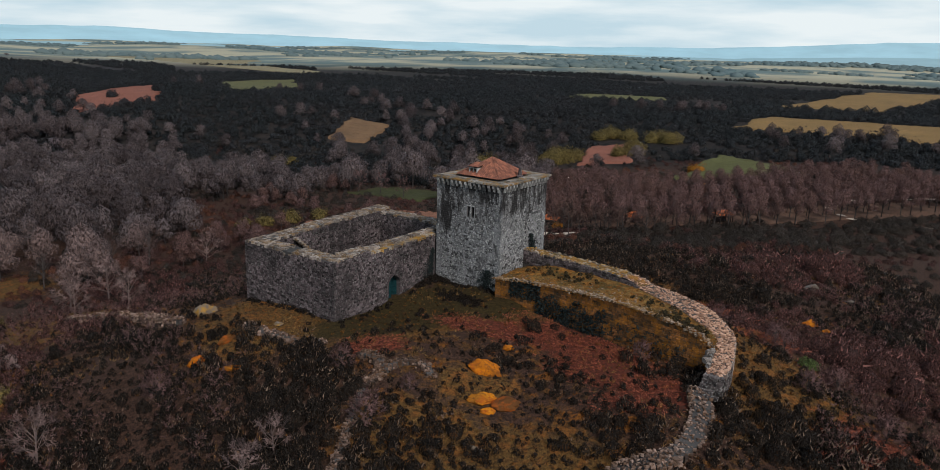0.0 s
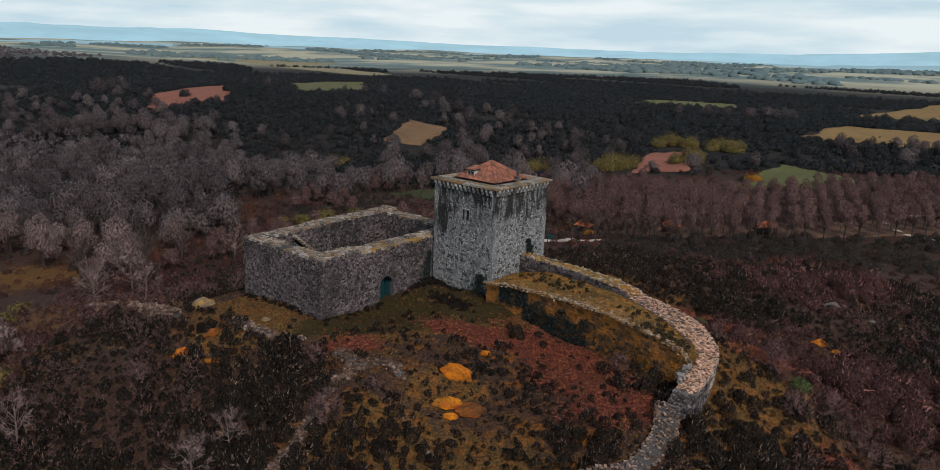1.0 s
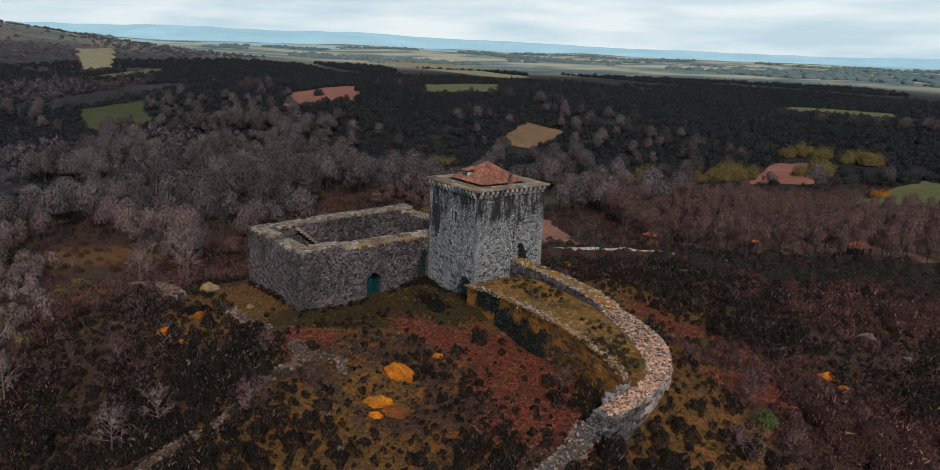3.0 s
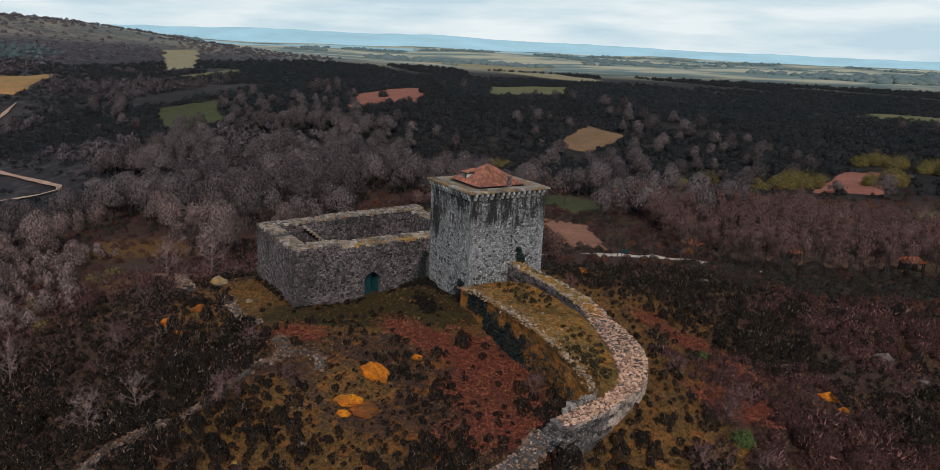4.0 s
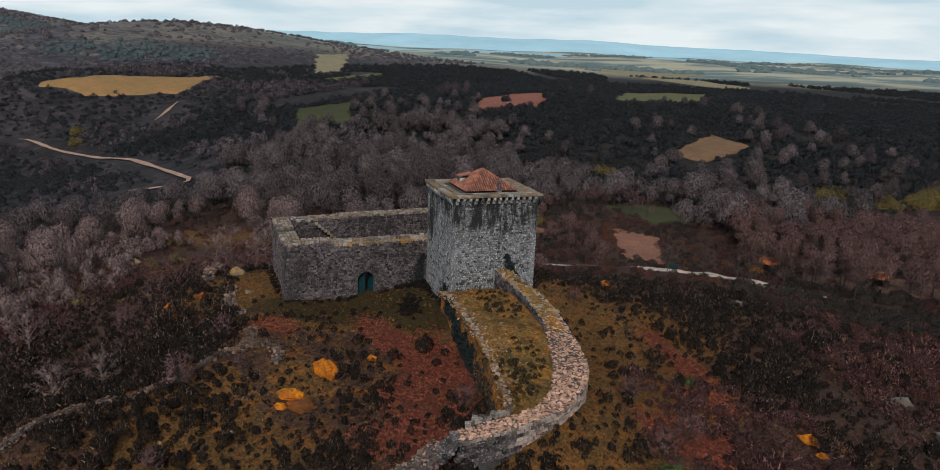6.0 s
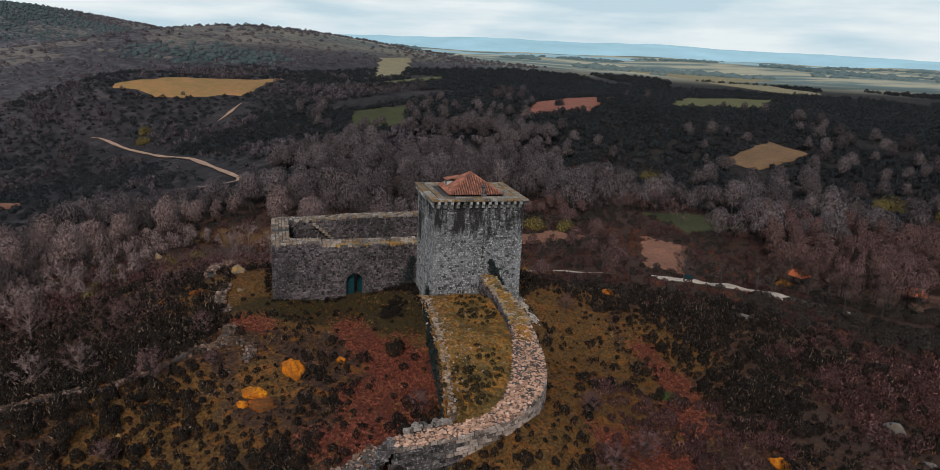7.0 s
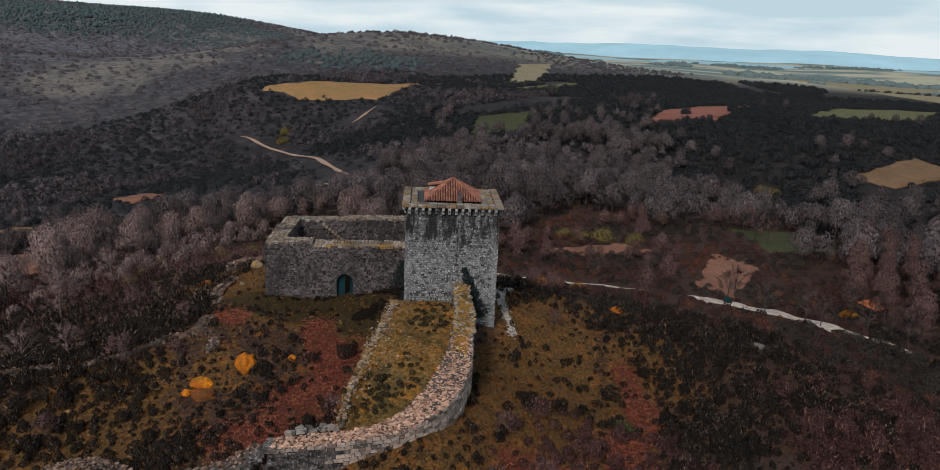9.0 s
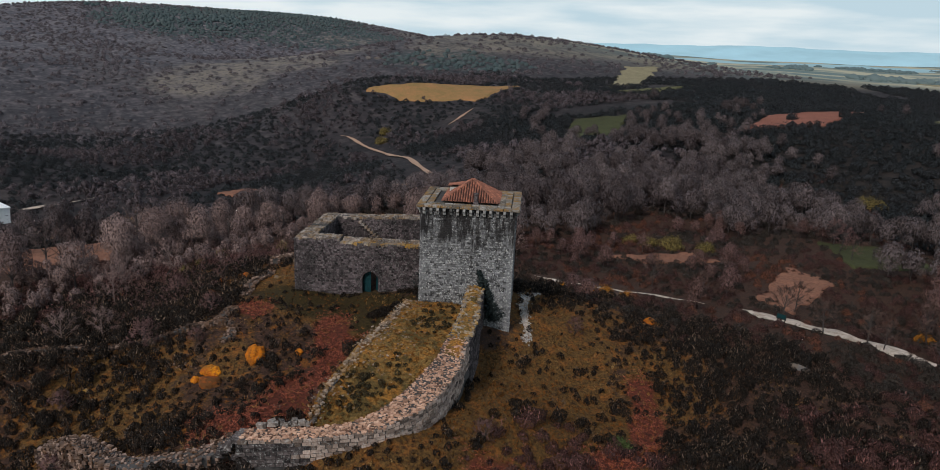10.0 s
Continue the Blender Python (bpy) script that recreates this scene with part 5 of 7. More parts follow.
# ---- stony footpath round the tower: worn earth strewn with pale gravel ----
rng = random.Random(31)
for line in ([(13.0, 100.2), (11.1, 101.7), (8.6, 102.8), (4.4, 105.4), (2.4, 108.0), (0.3, 110.6), (-2.7, 113.8)], [(4.0, 105.6), (1.9, 106.6), (-0.1, 107.0)]):
    p = smooth_line(line, 0.25)
    spots = []
    for x, y in p:
        for _ in range(9):
            a, b = x + rng.gauss(0, 0.28), y + rng.gauss(0, 0.28)
            spots.append((a, b, ground_at(a, b) + 0.03, rng.uniform(0.1, 0.3)))
    V, F = joined_rocks(rng, spots, 0.35, 0.15)
    tagged(link_mesh("footpath", V, F, M_PATHSTONE), "footpath of pale trodden stones round the tower", "path", kind="structure")

ribbon("footpath", [(11.6, 101.3), (8.6, 102.8), (5.0, 104.9), (3.0, 107.4), (0.3, 110.6), (-2.7, 113.8)], 1.0, M_TRACK, 0.07, "worn pale earth of the path round the tower", "path")

# ---- small board beside the road ----
board = tagged(empty("info_board", pose(11, 147, ground_at(11, 147), 0, 0, 15)), "small wooden information board on two posts", "sign")
for px in (-0.55, 0.55):
    part("post", box_bm(px - 0.06, px + 0.06, -0.06, 0.06, -0.3, 2.0, 0.01), M_DARKWOOD, board)
panel = part("panel", box_bm(-0.75, 0.75, -0.1, -0.06, 0.95, 1.85, 0.01), M_DARKWOOD, board)
part("notice", box_bm(-0.65, 0.65, -0.115, -0.104, 1.05, 1.75), M_TEAL, panel, "faded green printed sheet")


# ---- plants: patterns of small pieces, set out over the land ----
def shaded(tris, nrm):
    """Triangles with a soft leaf normal at each corner, wound to face that way. (n, 3, 6)"""
    tris, nrm = np.asarray(tris, float), np.asarray(nrm, float)
    nrm = nrm / (np.linalg.norm(nrm, axis=1)[:, None] + 1e-9)
    g2 = np.cross(tris[:, 1] - tris[:, 0], tris[:, 2] - tris[:, 0])
    back = (g2 * nrm).sum(1) < 0
    tris[back] = tris[back][:, ::-1]
    return np.concatenate([tris, np.repeat(nrm[:, None, :], 3, 1)], -1)


def rounded(pat, centre, squash):
    """The same triangles with normals that run round the lump smoothly."""
    nrm = (pat[..., :3] - centre) / np.asarray(squash)
    pat[..., 3:] = nrm / (np.linalg.norm(nrm, axis=-1)[..., None] + 1e-9)
    return pat


def moved(pat, scale, p, tint=0.5):
    """A pattern scaled and set down at p, with its own tint."""
    out = np.concatenate([pat, np.full(pat.shape[:2] + (1,), tint)], -1)
    out[..., :3] = out[..., :3] * scale + np.asarray(p)
    return out


def leaf_ball(r, n, rx, rz, size, lift=0.0, lumps=5):
    """A lumpy crown of n small three-cornered leaf clumps, with normals."""
    centres = [np.array([r.uniform(-0.45, 0.45), r.uniform(-0.45, 0.45), r.uniform(0.1, 0.6)]) for _ in range(lumps)]
    out, facing = [], []
    for _ in range(n):
        c = r.choice(centres)
        d = np.array([r.gauss(0, 1), r.gauss(0, 1), r.gauss(0.25, 0.9)])
        d /= np.linalg.norm(d)
        p = c + d * r.uniform(0.36, 0.6)
        p = np.array([p[0] * rx, p[1] * rx, max(0.03, p[2]) * rz + lift])
        nrm = d + np.array([r.gauss(0, 0.45), r.gauss(0, 0.45), r.gauss(0.15, 0.45)])
        nrm /= np.linalg.norm(nrm)
        facing.append(0.85 * d + 0.15 * nrm + np.array([0.3 * p[0] / rx, 0.3 * p[1] / rx, 0.2]))
        e1 = np.cross(nrm, [r.gauss(0, 1), r.gauss(0, 1), r.gauss(0, 1)])
        e1 /= np.linalg.norm(e1)
        e2 = np.cross(nrm, e1)
        q = np.array([e1 * math.cos(t2) + e2 * math.sin(t2) for t2 in (0, 2.1 + r.uniform(-0.4, 0.4), 4.2 + r.uniform(-0.4, 0.4))])
        out.append(p + q * size * r.uniform(0.6, 1.25))
    return shaded(out, facing)


ICO = bmesh.new()
bmesh.ops.create_icosphere(ICO, subdivisions=1, radius=1)
ICO_V = np.array([v.co[:] for v in ICO.verts])
ICO_F = np.array([[v.index for v in f.verts] for f in ICO.faces])
ICO.free()


def mound(r, lumps, rx, rz, leaves=0, size=0.2, rough=0.2, spread=0.5, smooth=False):
    """A crown or bush of a few uneven leafy lumps, their undersides left open, with loose leaf clumps round them."""
    out = []
    for i in range(lumps):
        a2, off = r.uniform(0, 6.28), (0 if lumps == 1 else r.uniform(0.25, 1) * spread)
        c = np.array([math.cos(a2) * off, math.sin(a2) * off, r.uniform(0.05, 0.45) if lumps > 1 else 0.15])
        k2 = r.uniform(0.5, 0.72) if lumps > 1 else 0.85
        v = ICO_V * (k2 * (1 + np.array([r.uniform(-rough, rough) for _ in ICO_V])))[:, None]
        tris = v[ICO_F]
        mid = tris.mean(1)
        keep_f = mid[:, 2] > -0.3 * k2
        tris, mid = tris[keep_f] + c, mid[keep_f]
        tris[..., 2] = np.maximum(tris[..., 2], 0.0)
        tris = tris * np.array([rx, rx, rz])
        nrm = mid / np.linalg.norm(mid, axis=1)[:, None] + np.array([[r.gauss(0, 0.22) for _ in range(3)] for _ in mid]) + np.array([0, 0, 0.12])
        soft = shaded(tris, nrm)
        out.append(rounded(soft, (c - [0, 0, 0.15]) * [rx, rx, rz], (rx, rx, rz)) if smooth else soft)
    if leaves:
        out.append(leaf_ball(r, leaves, rx * 1.08, rz * 1.12, size, lumps=lumps + 2))
    return np.concatenate(out)


def sliver(a, b, w, r):
    d = np.array([r.gauss(0, 1), r.gauss(0, 1), r.gauss(0, 1)])
    s = np.cross(b - a, d)
    s /= np.linalg.norm(s) + 1e-9
    return np.array([a - s * w, a + s * w, b])


def limb(a, b, wa, wb):
    """A three-sided tapered stick as six triangles."""
    d = (b - a) / (np.linalg.norm(b - a) + 1e-9)
    u = np.cross(d, [0.3, 0.2, 1.0] if abs(d[2]) < 0.9 else [1.0, 0, 0])
    u /= np.linalg.norm(u)
    v = np.cross(d, u)
    ra = [a + wa * (u * math.cos(t) + v * math.sin(t)) for t in (0, 2.09, 4.19)]
    rb = [b + wb * (u * math.cos(t) + v * math.sin(t)) for t in (0, 2.09, 4.19)]
    out = []
    for i in range(3):
        j = (i + 1) % 3
        out += [[ra[i], ra[j], rb[j]], [ra[i], rb[j], rb[i]]]
    return np.array(out)


def bare_tree(r, tall, limbs=8, branches=5, twigs=5, spread=0.35, bole=0.28, twig_w=0.022):
    """A leafless tree with a rounded crown: wood and twigs as triangles."""
    wood, fine = [], []
    bend = np.array([r.uniform(-0.05, 0.05), r.uniform(-0.05, 0.05), 0]) * tall
    base, fork, top = np.zeros(3), np.array([0, 0, bole * tall]) + bend, np.array([0, 0, 0.86 * tall]) + bend * 2
    heart = np.array([0, 0, (0.40 + 0.45 * bole) * tall]) + bend * 1.5
    rise = 0.98 * tall - heart[2]
    w = tall * 0.017
    wood += [limb(base - [0, 0, 0.4], fork, w * 1.25, w), limb(fork, top, w, w * 0.15)]
    for i in range(limbs):
        f = (i + r.random()) / limbs
        ang, up = i * 2.4 + r.uniform(-0.4, 0.4), radians(-12 + 88 * f ** 0.8)
        grow = r.uniform(0.78, 1.08)
        tip = heart + np.array([math.cos(ang) * math.cos(up) * spread * tall, math.sin(ang) * math.cos(up) * spread * tall, math.sin(up) * rise]) * grow
        a = fork + (top - fork) * f * 0.55
        b = a + (tip - a) * 0.84
        mid = (a + b) / 2 + np.array([r.gauss(0, 0.02), r.gauss(0, 0.02), -0.02]) * tall
        wood += [limb(a, mid, w * 0.45, w * 0.28), limb(mid, b, w * 0.28, w * 0.1)]
        for _ in range(branches):
            q = r.uniform(0.15, 1.0)
            c = mid + (b - mid) * q
            out = (c - heart) / tall
            d = out / (np.linalg.norm(out) + 1e-6) + np.array([r.gauss(0, 0.6), r.gauss(0, 0.6), r.gauss(0.2, 0.5)])
            d /= np.linalg.norm(d)
            e = c + d * tall * r.uniform(0.07, 0.15)
            fine += [sliver(c, e, w * 0.13, r)]
            for _ in range(twigs):
                g = c + (e - c) * r.uniform(0.2, 1)
                d2 = d * 0.8 + np.array([r.gauss(0, 0.7), r.gauss(0, 0.7), r.gauss(0.15, 0.55)])
                fine.append(sliver(g, g + d2 / np.linalg.norm(d2) * tall * r.uniform(0.035, 0.085), twig_w * tall / 9 * r.uniform(0.6, 1.4), r))
    fine = np.array(fine)
    facing = fine.mean(1) - heart + np.array([0, 0, 0.1 * tall])
    facing[:, 2] *= 0.8
    facing += np.array([[r.gauss(0, 0.07) * tall for _ in range(3)] for _ in range(len(facing))])
    return np.concatenate(wood), shaded(fine, facing)


def fuzzy_crown(r, tall, spread, lumps, twigs, low=0.3, length=0.06, wide=0.009):
    """The massed fine twigs of a leafless crown: many short twigs standing in rounded clumps."""
    fine, facing, hearts = [], [], []
    heart = np.array([0, 0, 0.45 * tall])
    for i in range(lumps):
        a, f = i * 2.4 + r.uniform(-0.5, 0.5), (i + 0.5) / lumps
        c = np.array([math.cos(a) * (1 - f) * 0.62 * spread, math.sin(a) * (1 - f) * 0.62 * spread, low + (0.80 - low) * f]) * tall
        k2 = tall * spread * r.uniform(0.5, 0.72)
        v = ICO_V * (0.92 * k2 * (1 + np.array([r.uniform(-0.3, 0.3) for _ in ICO_V])))[:, None] * np.array([1, 1, 0.85])
        lump = v[ICO_F]
        lump = lump[lump.mean(1)[:, 2] > -0.3 * k2] + c
        hearts.append(rounded(shaded(lump, lump.mean(1) - c), c * 0.55 + heart * 0.45, (1, 1, 1)))
        for _ in range(twigs):
            d = np.array([r.gauss(0, 1), r.gauss(0, 1), r.gauss(0.35, 0.8)])
            d /= np.linalg.norm(d)
            p = c + d * k2 * r.uniform(0.72, 1.0) * np.array([1, 1, 0.85])
            way = d + np.array([r.gauss(0, 0.6), r.gauss(0, 0.6), r.gauss(0.25, 0.5)])
            fine.append(sliver(p, p + way / np.linalg.norm(way) * tall * length * r.uniform(0.6, 1.4), tall * wide * r.uniform(0.7, 1.3), r))
            facing.append((p - c) / k2 * 0.9 + (p - heart) / tall * 1.2 + np.array([r.gauss(0, 0.15), r.gauss(0, 0.15), 0.1]))
    return np.concatenate(hearts + [shaded(fine, facing)])


def far_bare_tree(r, tall, spread=0.36, lumps=6, twigs=36):
    """A leafless tree for the middle distance: trunk, main limbs and a crown of massed twigs."""
    wood = [limb(np.array([0, 0, -0.4]), np.array([0, 0, 0.7 * tall]), tall * 0.02, tall * 0.008)]
    for i in range(4):
        a = i * 1.6 + r.uniform(-0.4, 0.4)
        wood.append(limb(np.array([0, 0, 0.25 * tall]), np.array([math.cos(a) * spread * 0.7, math.sin(a) * spread * 0.7, 0.6]) * tall, tall * 0.01, tall * 0.004))
    return np.concatenate(wood), fuzzy_crown(r, tall, spread, lumps, twigs)


def spread_out(patterns, x, y, scale, r, squash=None, sink=0.0):
    """Copies of the patterns at many spots, as one heap of triangles."""
    z = height(x, y) - sink
    tint = r.uniform(0, 1, len(x))
    pick = r.integers(0, len(patterns), len(x))
    ang = r.uniform(0, 2 * np.pi, len(x))
    heap = []
    for i, pat in enumerate(patterns):
        at = pick == i
        if not at.any():
            continue
        c, s = np.cos(ang[at])[:, None, None], np.sin(ang[at])[:, None, None]
        k2 = scale[at][:, None, None]
        kz = k2 if squash is None else k2 * squash[at][:, None, None]
        px, py, pz = pat[None, ..., 0], pat[None, ..., 1], pat[None, ..., 2]
        cols = [(px * c - py * s) * k2 + x[at][:, None, None], (px * s + py * c) * k2 + y[at][:, None, None], pz * kz + z[at][:, None, None]]
        if pat.shape[-1] == 6:
            nx, ny, nz = pat[None, ..., 3], pat[None, ..., 4], pat[None, ..., 5]
            cols += [nx * c - ny * s, nx * s + ny * c, nz + 0 * c]
        cols.append(tint[at][:, None, None] + 0 * cols[0])
        tri = np.stack(cols, -1)
        heap.append(tri.reshape(-1, 3, len(cols)))
    return np.concatenate(heap) if heap else np.zeros((0, 3, 7))


def heap_mesh(name, tris, mat, parent=None, label=""):
    n = len(tris)
    me = bpy.data.meshes.new(name)
    me.vertices.add(3 * n), me.loops.add(3 * n), me.polygons.add(n)
    me.vertices.foreach_set("co", tris[..., :3].astype(np.float32).ravel())
    me.loops.foreach_set("vertex_index", np.arange(3 * n, dtype=np.int32))
    me.polygons.foreach_set("loop_start", np.arange(0, 3 * n, 3, dtype=np.int32))
    me.materials.append(mat)
    wide = tris.shape[-1]
    own = tris[..., -1] if wide in (4, 7) else np.repeat(np.random.default_rng(n).uniform(0, 1, (n, 1)), 3, 1)
    me.attributes.new("tint", "FLOAT", "POINT").data.foreach_set("value", own.astype(np.float32).ravel())
    if wide >= 6:
        soft = me.attributes.new("custom_normal", "FLOAT_VECTOR", "POINT")
        soft.data.foreach_set("vector", tris[..., 3:6].astype(np.float32).ravel())
    me.update(calc_edges=True)
    ob = new(name, me)
    if parent is not None:
        ob.parent = parent
    return tagged(ob, label)


def stuff(name, tris, mat, label, category):
    return tagged(heap_mesh(name, tris, mat), label, category, kind="stuff")


def in_quad(x, y, corners, grow=0.0):
    c = np.array(corners, float)
    mid = c.mean(0)
    c = mid + (c - mid) * (1 + grow)
    inside = np.ones(x.shape, bool)
    area = np.sum(c[:, 0] * np.roll(c[:, 1], -1) - np.roll(c[:, 0], -1) * c[:, 1])
    for i in range(4):
        (ax, ay), (bx, by) = c[i], c[(i + 1) % 4]
        inside &= ((bx - ax) * (y - ay) - (by - ay) * (x - ax)) * np.sign(area) > 0
    return inside


def open_land(x, y):
    """True where a field, a road or the castle keeps the trees away."""
    out = np.zeros(x.shape, bool)
    for corners, _, _ in FIELDS.values():
        out |= in_quad(x, y, corners, 0.04)
    for line, w in (([(-34, 133), (-13, 144), (9, 148.6), (21, 155.5), (45, 165)], 2.8), ([(-534, 266), (-499, 270), (-440, 266), (-360, 249), (-300, 229), (-223, 204), (-251, 191)], 7), ([(-464, 333), (-499, 376)], 8)):
        for (ax, ay), (bx, by) in zip(line[:-1], line[1:]):
            L2 = (bx - ax) ** 2 + (by - ay) ** 2
            q = np.clip(((x - ax) * (bx - ax) + (y - ay) * (by - ay)) / L2, 0, 1)
            out |= np.hypot(x - ax - q * (bx - ax), y - ay - q * (by - ay)) < w
    return out


def castle_near(x, y, grow=0.0):
    """True inside or close to the castle's walls and terrace."""
    a = radians(56.3)
    u = (x - 5.02) * math.cos(a) + (y - 90.24) * math.sin(a)
    v = -(x - 5.02) * math.sin(a) + (y - 90.24) * math.cos(a)
    g = 0.6 + grow
    hit = (u > -18.3 - g) & (u < 6.2 + g) & (v > 10.3 - g) & (v < 26 + g)
    hit |= (u > -g) & (u < 10.6 + g) & (v > -g) & (v < 10 + g)
    ring = [tuple(p[:2]) for p in RETAIN] + [tuple(p[:2]) for p in CURTAIN[::-1]]
    odd = np.zeros(x.shape, bool)
    for (ax, ay), (bx, by) in zip(ring, ring[1:] + ring[:1]):
        odd ^= ((ay > y) != (by > y)) & (x < (bx - ax) * (y - ay) / (by - ay + 1e-9) + ax)
    return hit | odd


def lumpy(x, y, size, seed):
    """Slow drifting values from 0 to 1 over the land."""
    s = seed * 12.9
    w = np.sin(x / size + s + 1.3 * np.sin(y / size * 0.8 + s)) + np.sin(y / size * 1.2 - s + 1.1 * np.sin(x / size * 0.9 + 2 * s)) + 0.6 * np.sin((x + y) / size * 2.3 + s)
    return np.clip(0.5 + w / 4.4, 0, 1)


WILLOWS = ((-6, 314, 4.5), (-1, 338, 5.5), (4, 342, 4), (20, 336, 5.5), (36, 350, 7.5), (30, 346, 6.5), (43, 354, 5), (71, 361, 8), (64, 356, 5.5), (85, 392, 5.5), (94, 386, 6.5), (67, 408, 6), (76, 402, 6), (-3, 236, 4), (90, 396, 5), (60, 404, 5))
R = random.Random(21)
G = np.random.default_rng(21)

# dark evergreen woods: a grid with jitter, thinner and larger with distance
OAKS = [mound(R, 2, 0.95, 1.0, 26, 0.16, rough=0.26, spread=0.5, smooth=True) for _ in range(10)]
OAKS_FAR = [mound(R, 1, 0.9, 0.85, 5, 0.2, rough=0.3, smooth=True) for _ in range(9)]
LOW = [mound(R, 1, 1.0, 0.8, 0, rough=0.3, smooth=True) for _ in range(10)]
FUZZ = [fuzzy_crown(R, 1.6, 0.55, 2, 9, low=0.15, length=0.16, wide=0.04) for _ in range(8)]


def grid_spots(x0, x1, y0, y1, step, jitter=0.45):
    gx2, gy2 = np.meshgrid(np.arange(x0, x1, step), np.arange(y0, y1, step))
    x, y = gx2.ravel(), gy2.ravel()
    return x + G.uniform(-jitter, jitter, x.shape) * step, y + G.uniform(-jitter, jitter, x.shape) * step


def seen_side(x, y):
    """The wedge of land north and west of the castle hill."""
    a = np.degrees(np.arctan2(y - 25, x - 30)) % 360
    return (a > 48) & (a < 202)


def woods_line(x, y):
    """Where the evergreen woods begin, north of the valley."""
    return y + 0.12 * np.abs(x) - 322 - 25 * np.sin(x / 47)


x, y = grid_spots(-420, 330, 230, 640, 5.4)
dist = np.hypot(x, y)
keep_it = ((woods_line(x, y) > 0) | (x > -62) & (x < 26) & (y > 256)) & ~open_land(x, y) & seen_side(x, y) & (dist < 560) & (lumpy(x, y, 23, 1) > 0.1)
for wx, wy, ws in WILLOWS:
    keep_it &= np.hypot(x - wx, (y - wy + 8) / 2.2) > ws
x1, y1 = x[keep_it], y[keep_it]
stuff("evergreen_wood", spread_out(OAKS, x1, y1, G.uniform(2.0, 4.6, len(x1)), G, G.uniform(0.6, 1.15, len(x1))), M_OAK, "dense dark evergreen oak wood", "wood")
def by_track(x, y):
    """From 0 on the hill tracks to 1 well away from them."""
    gap = np.full(x.shape, 99.0)
    for line in ([(-534, 266), (-499, 270), (-440, 266), (-360, 249), (-300, 229), (-223, 204), (-251, 191)], [(-464, 333), (-499, 376)]):
        for (ax, ay), (bx, by) in zip(line[:-1], line[1:]):
            q = np.clip(((x - ax) * (bx - ax) + (y - ay) * (by - ay)) / ((bx - ax) ** 2 + (by - ay) ** 2), 0, 1)
            gap = np.minimum(gap, np.hypot(x - ax - q * (bx - ax), y - ay - q * (by - ay)))
    return np.clip(gap / 18, 0.4, 1)


x, y = grid_spots(-1100, 900, 100, 1150, 8.2)
dist = np.hypot(x, y)
west = (x < -380) & (y < 560 + 0.1 * x) | (x < -640)
keep_it = (woods_line(x, y) > 0) & ~west & ~open_land(x, y) & seen_side(x, y) & (dist >= 480) & (dist < 1150) & (lumpy(x, y, 60, 2) > 0.05)
keep_it &= ~((dist > 900) & (lumpy(x, y, 90, 5) < 0.45))
x1, y1 = x[keep_it], y[keep_it]
stuff("far_wood", spread_out(OAKS_FAR, x1, y1, G.uniform(3.0, 5.4, len(x1)), G, G.uniform(0.7, 1.1, len(x1))), M_OAK, "dark woods on the far plateau", "wood")
# oak scrub and bare woods closing over the western slopes
house_gap = lambda x, y: np.hypot(x + 324, y - 26) > 24
x, y = grid_spots(-720, -150, -120, 540, 5.9, 0.7)
keep_it = ~open_land(x, y) & seen_side(x, y) & house_gap(x, y) & ((woods_line(x, y) < 0) | (x < -420)) & (G.uniform(0, 1, x.shape) < 0.9)
x1, y1 = x[keep_it], y[keep_it]
bare = lumpy(x1, y1, 31, 8) * 0.75 + G.uniform(0, 0.3, len(x1)) > 0.62
size = G.uniform(1.5, 4.2, len(x1)) * by_track(x1, y1)
stuff("valley_oaks", spread_out(OAKS_FAR, x1[~bare], y1[~bare], size[~bare], G, G.uniform(0.6, 1.1, (~bare).sum())), M_OAK, "dark oak scrub on the valley side", "wood")
stuff("valley_bare_trees", spread_out(FUZZ, x1[bare], y1[bare], size[bare] * 1.2, G, G.uniform(0.7, 1.1, bare.sum())), M_FARTWIG, "grey leafless trees on the valley side", "wood")
# the far hill: pines on its shoulder, leafless trees and heath below
x, y = grid_spots(-2300, -640, -200, 1050, 10.2, 0.8)
pine = np.max([blob(x, y, *b) for b in PINE_SLOPES], 0)
dry = np.max([blob(x, y, *b) for b in DRY_RIDGES], 0)
keep_it = seen_side(x, y) & ~open_land(x, y) & (x < -690 + 40 * lumpy(x, y, 30, 61))
dense = np.clip(0.5 + 0.9 * pine + 0.9 * (lumpy(x, y, 55, 3) - 0.45), 0.08, 0.95) * (1 - 0.75 * np.clip(dry, 0, 1))
keep_it &= G.uniform(0, 1, x.shape) < dense
x1, y1, pine = x[keep_it], y[keep_it], pine[keep_it] + G.uniform(-0.3, 0.3, keep_it.sum()) > 0.45
stuff("hill_pines", spread_out(OAKS_FAR, x1[pine], y1[pine], G.uniform(3, 6, pine.sum()), G, G.uniform(0.7, 1.2, pine.sum())), M_HILLPINE, "dark green pines on the far hill", "wood")
stuff("hill_trees", spread_out(LOW, x1[~pine], y1[~pine], G.uniform(1.8, 5.2, (~pine).sum()), G, G.uniform(0.8, 1.3, (~pine).sum())), M_HILLWOOD, "leafless trees on the far hill, painted lilac-grey for haze", "wood")
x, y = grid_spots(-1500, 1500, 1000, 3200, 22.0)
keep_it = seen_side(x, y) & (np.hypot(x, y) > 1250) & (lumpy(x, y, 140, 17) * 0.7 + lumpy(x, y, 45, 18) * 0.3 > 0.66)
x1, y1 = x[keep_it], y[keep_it]
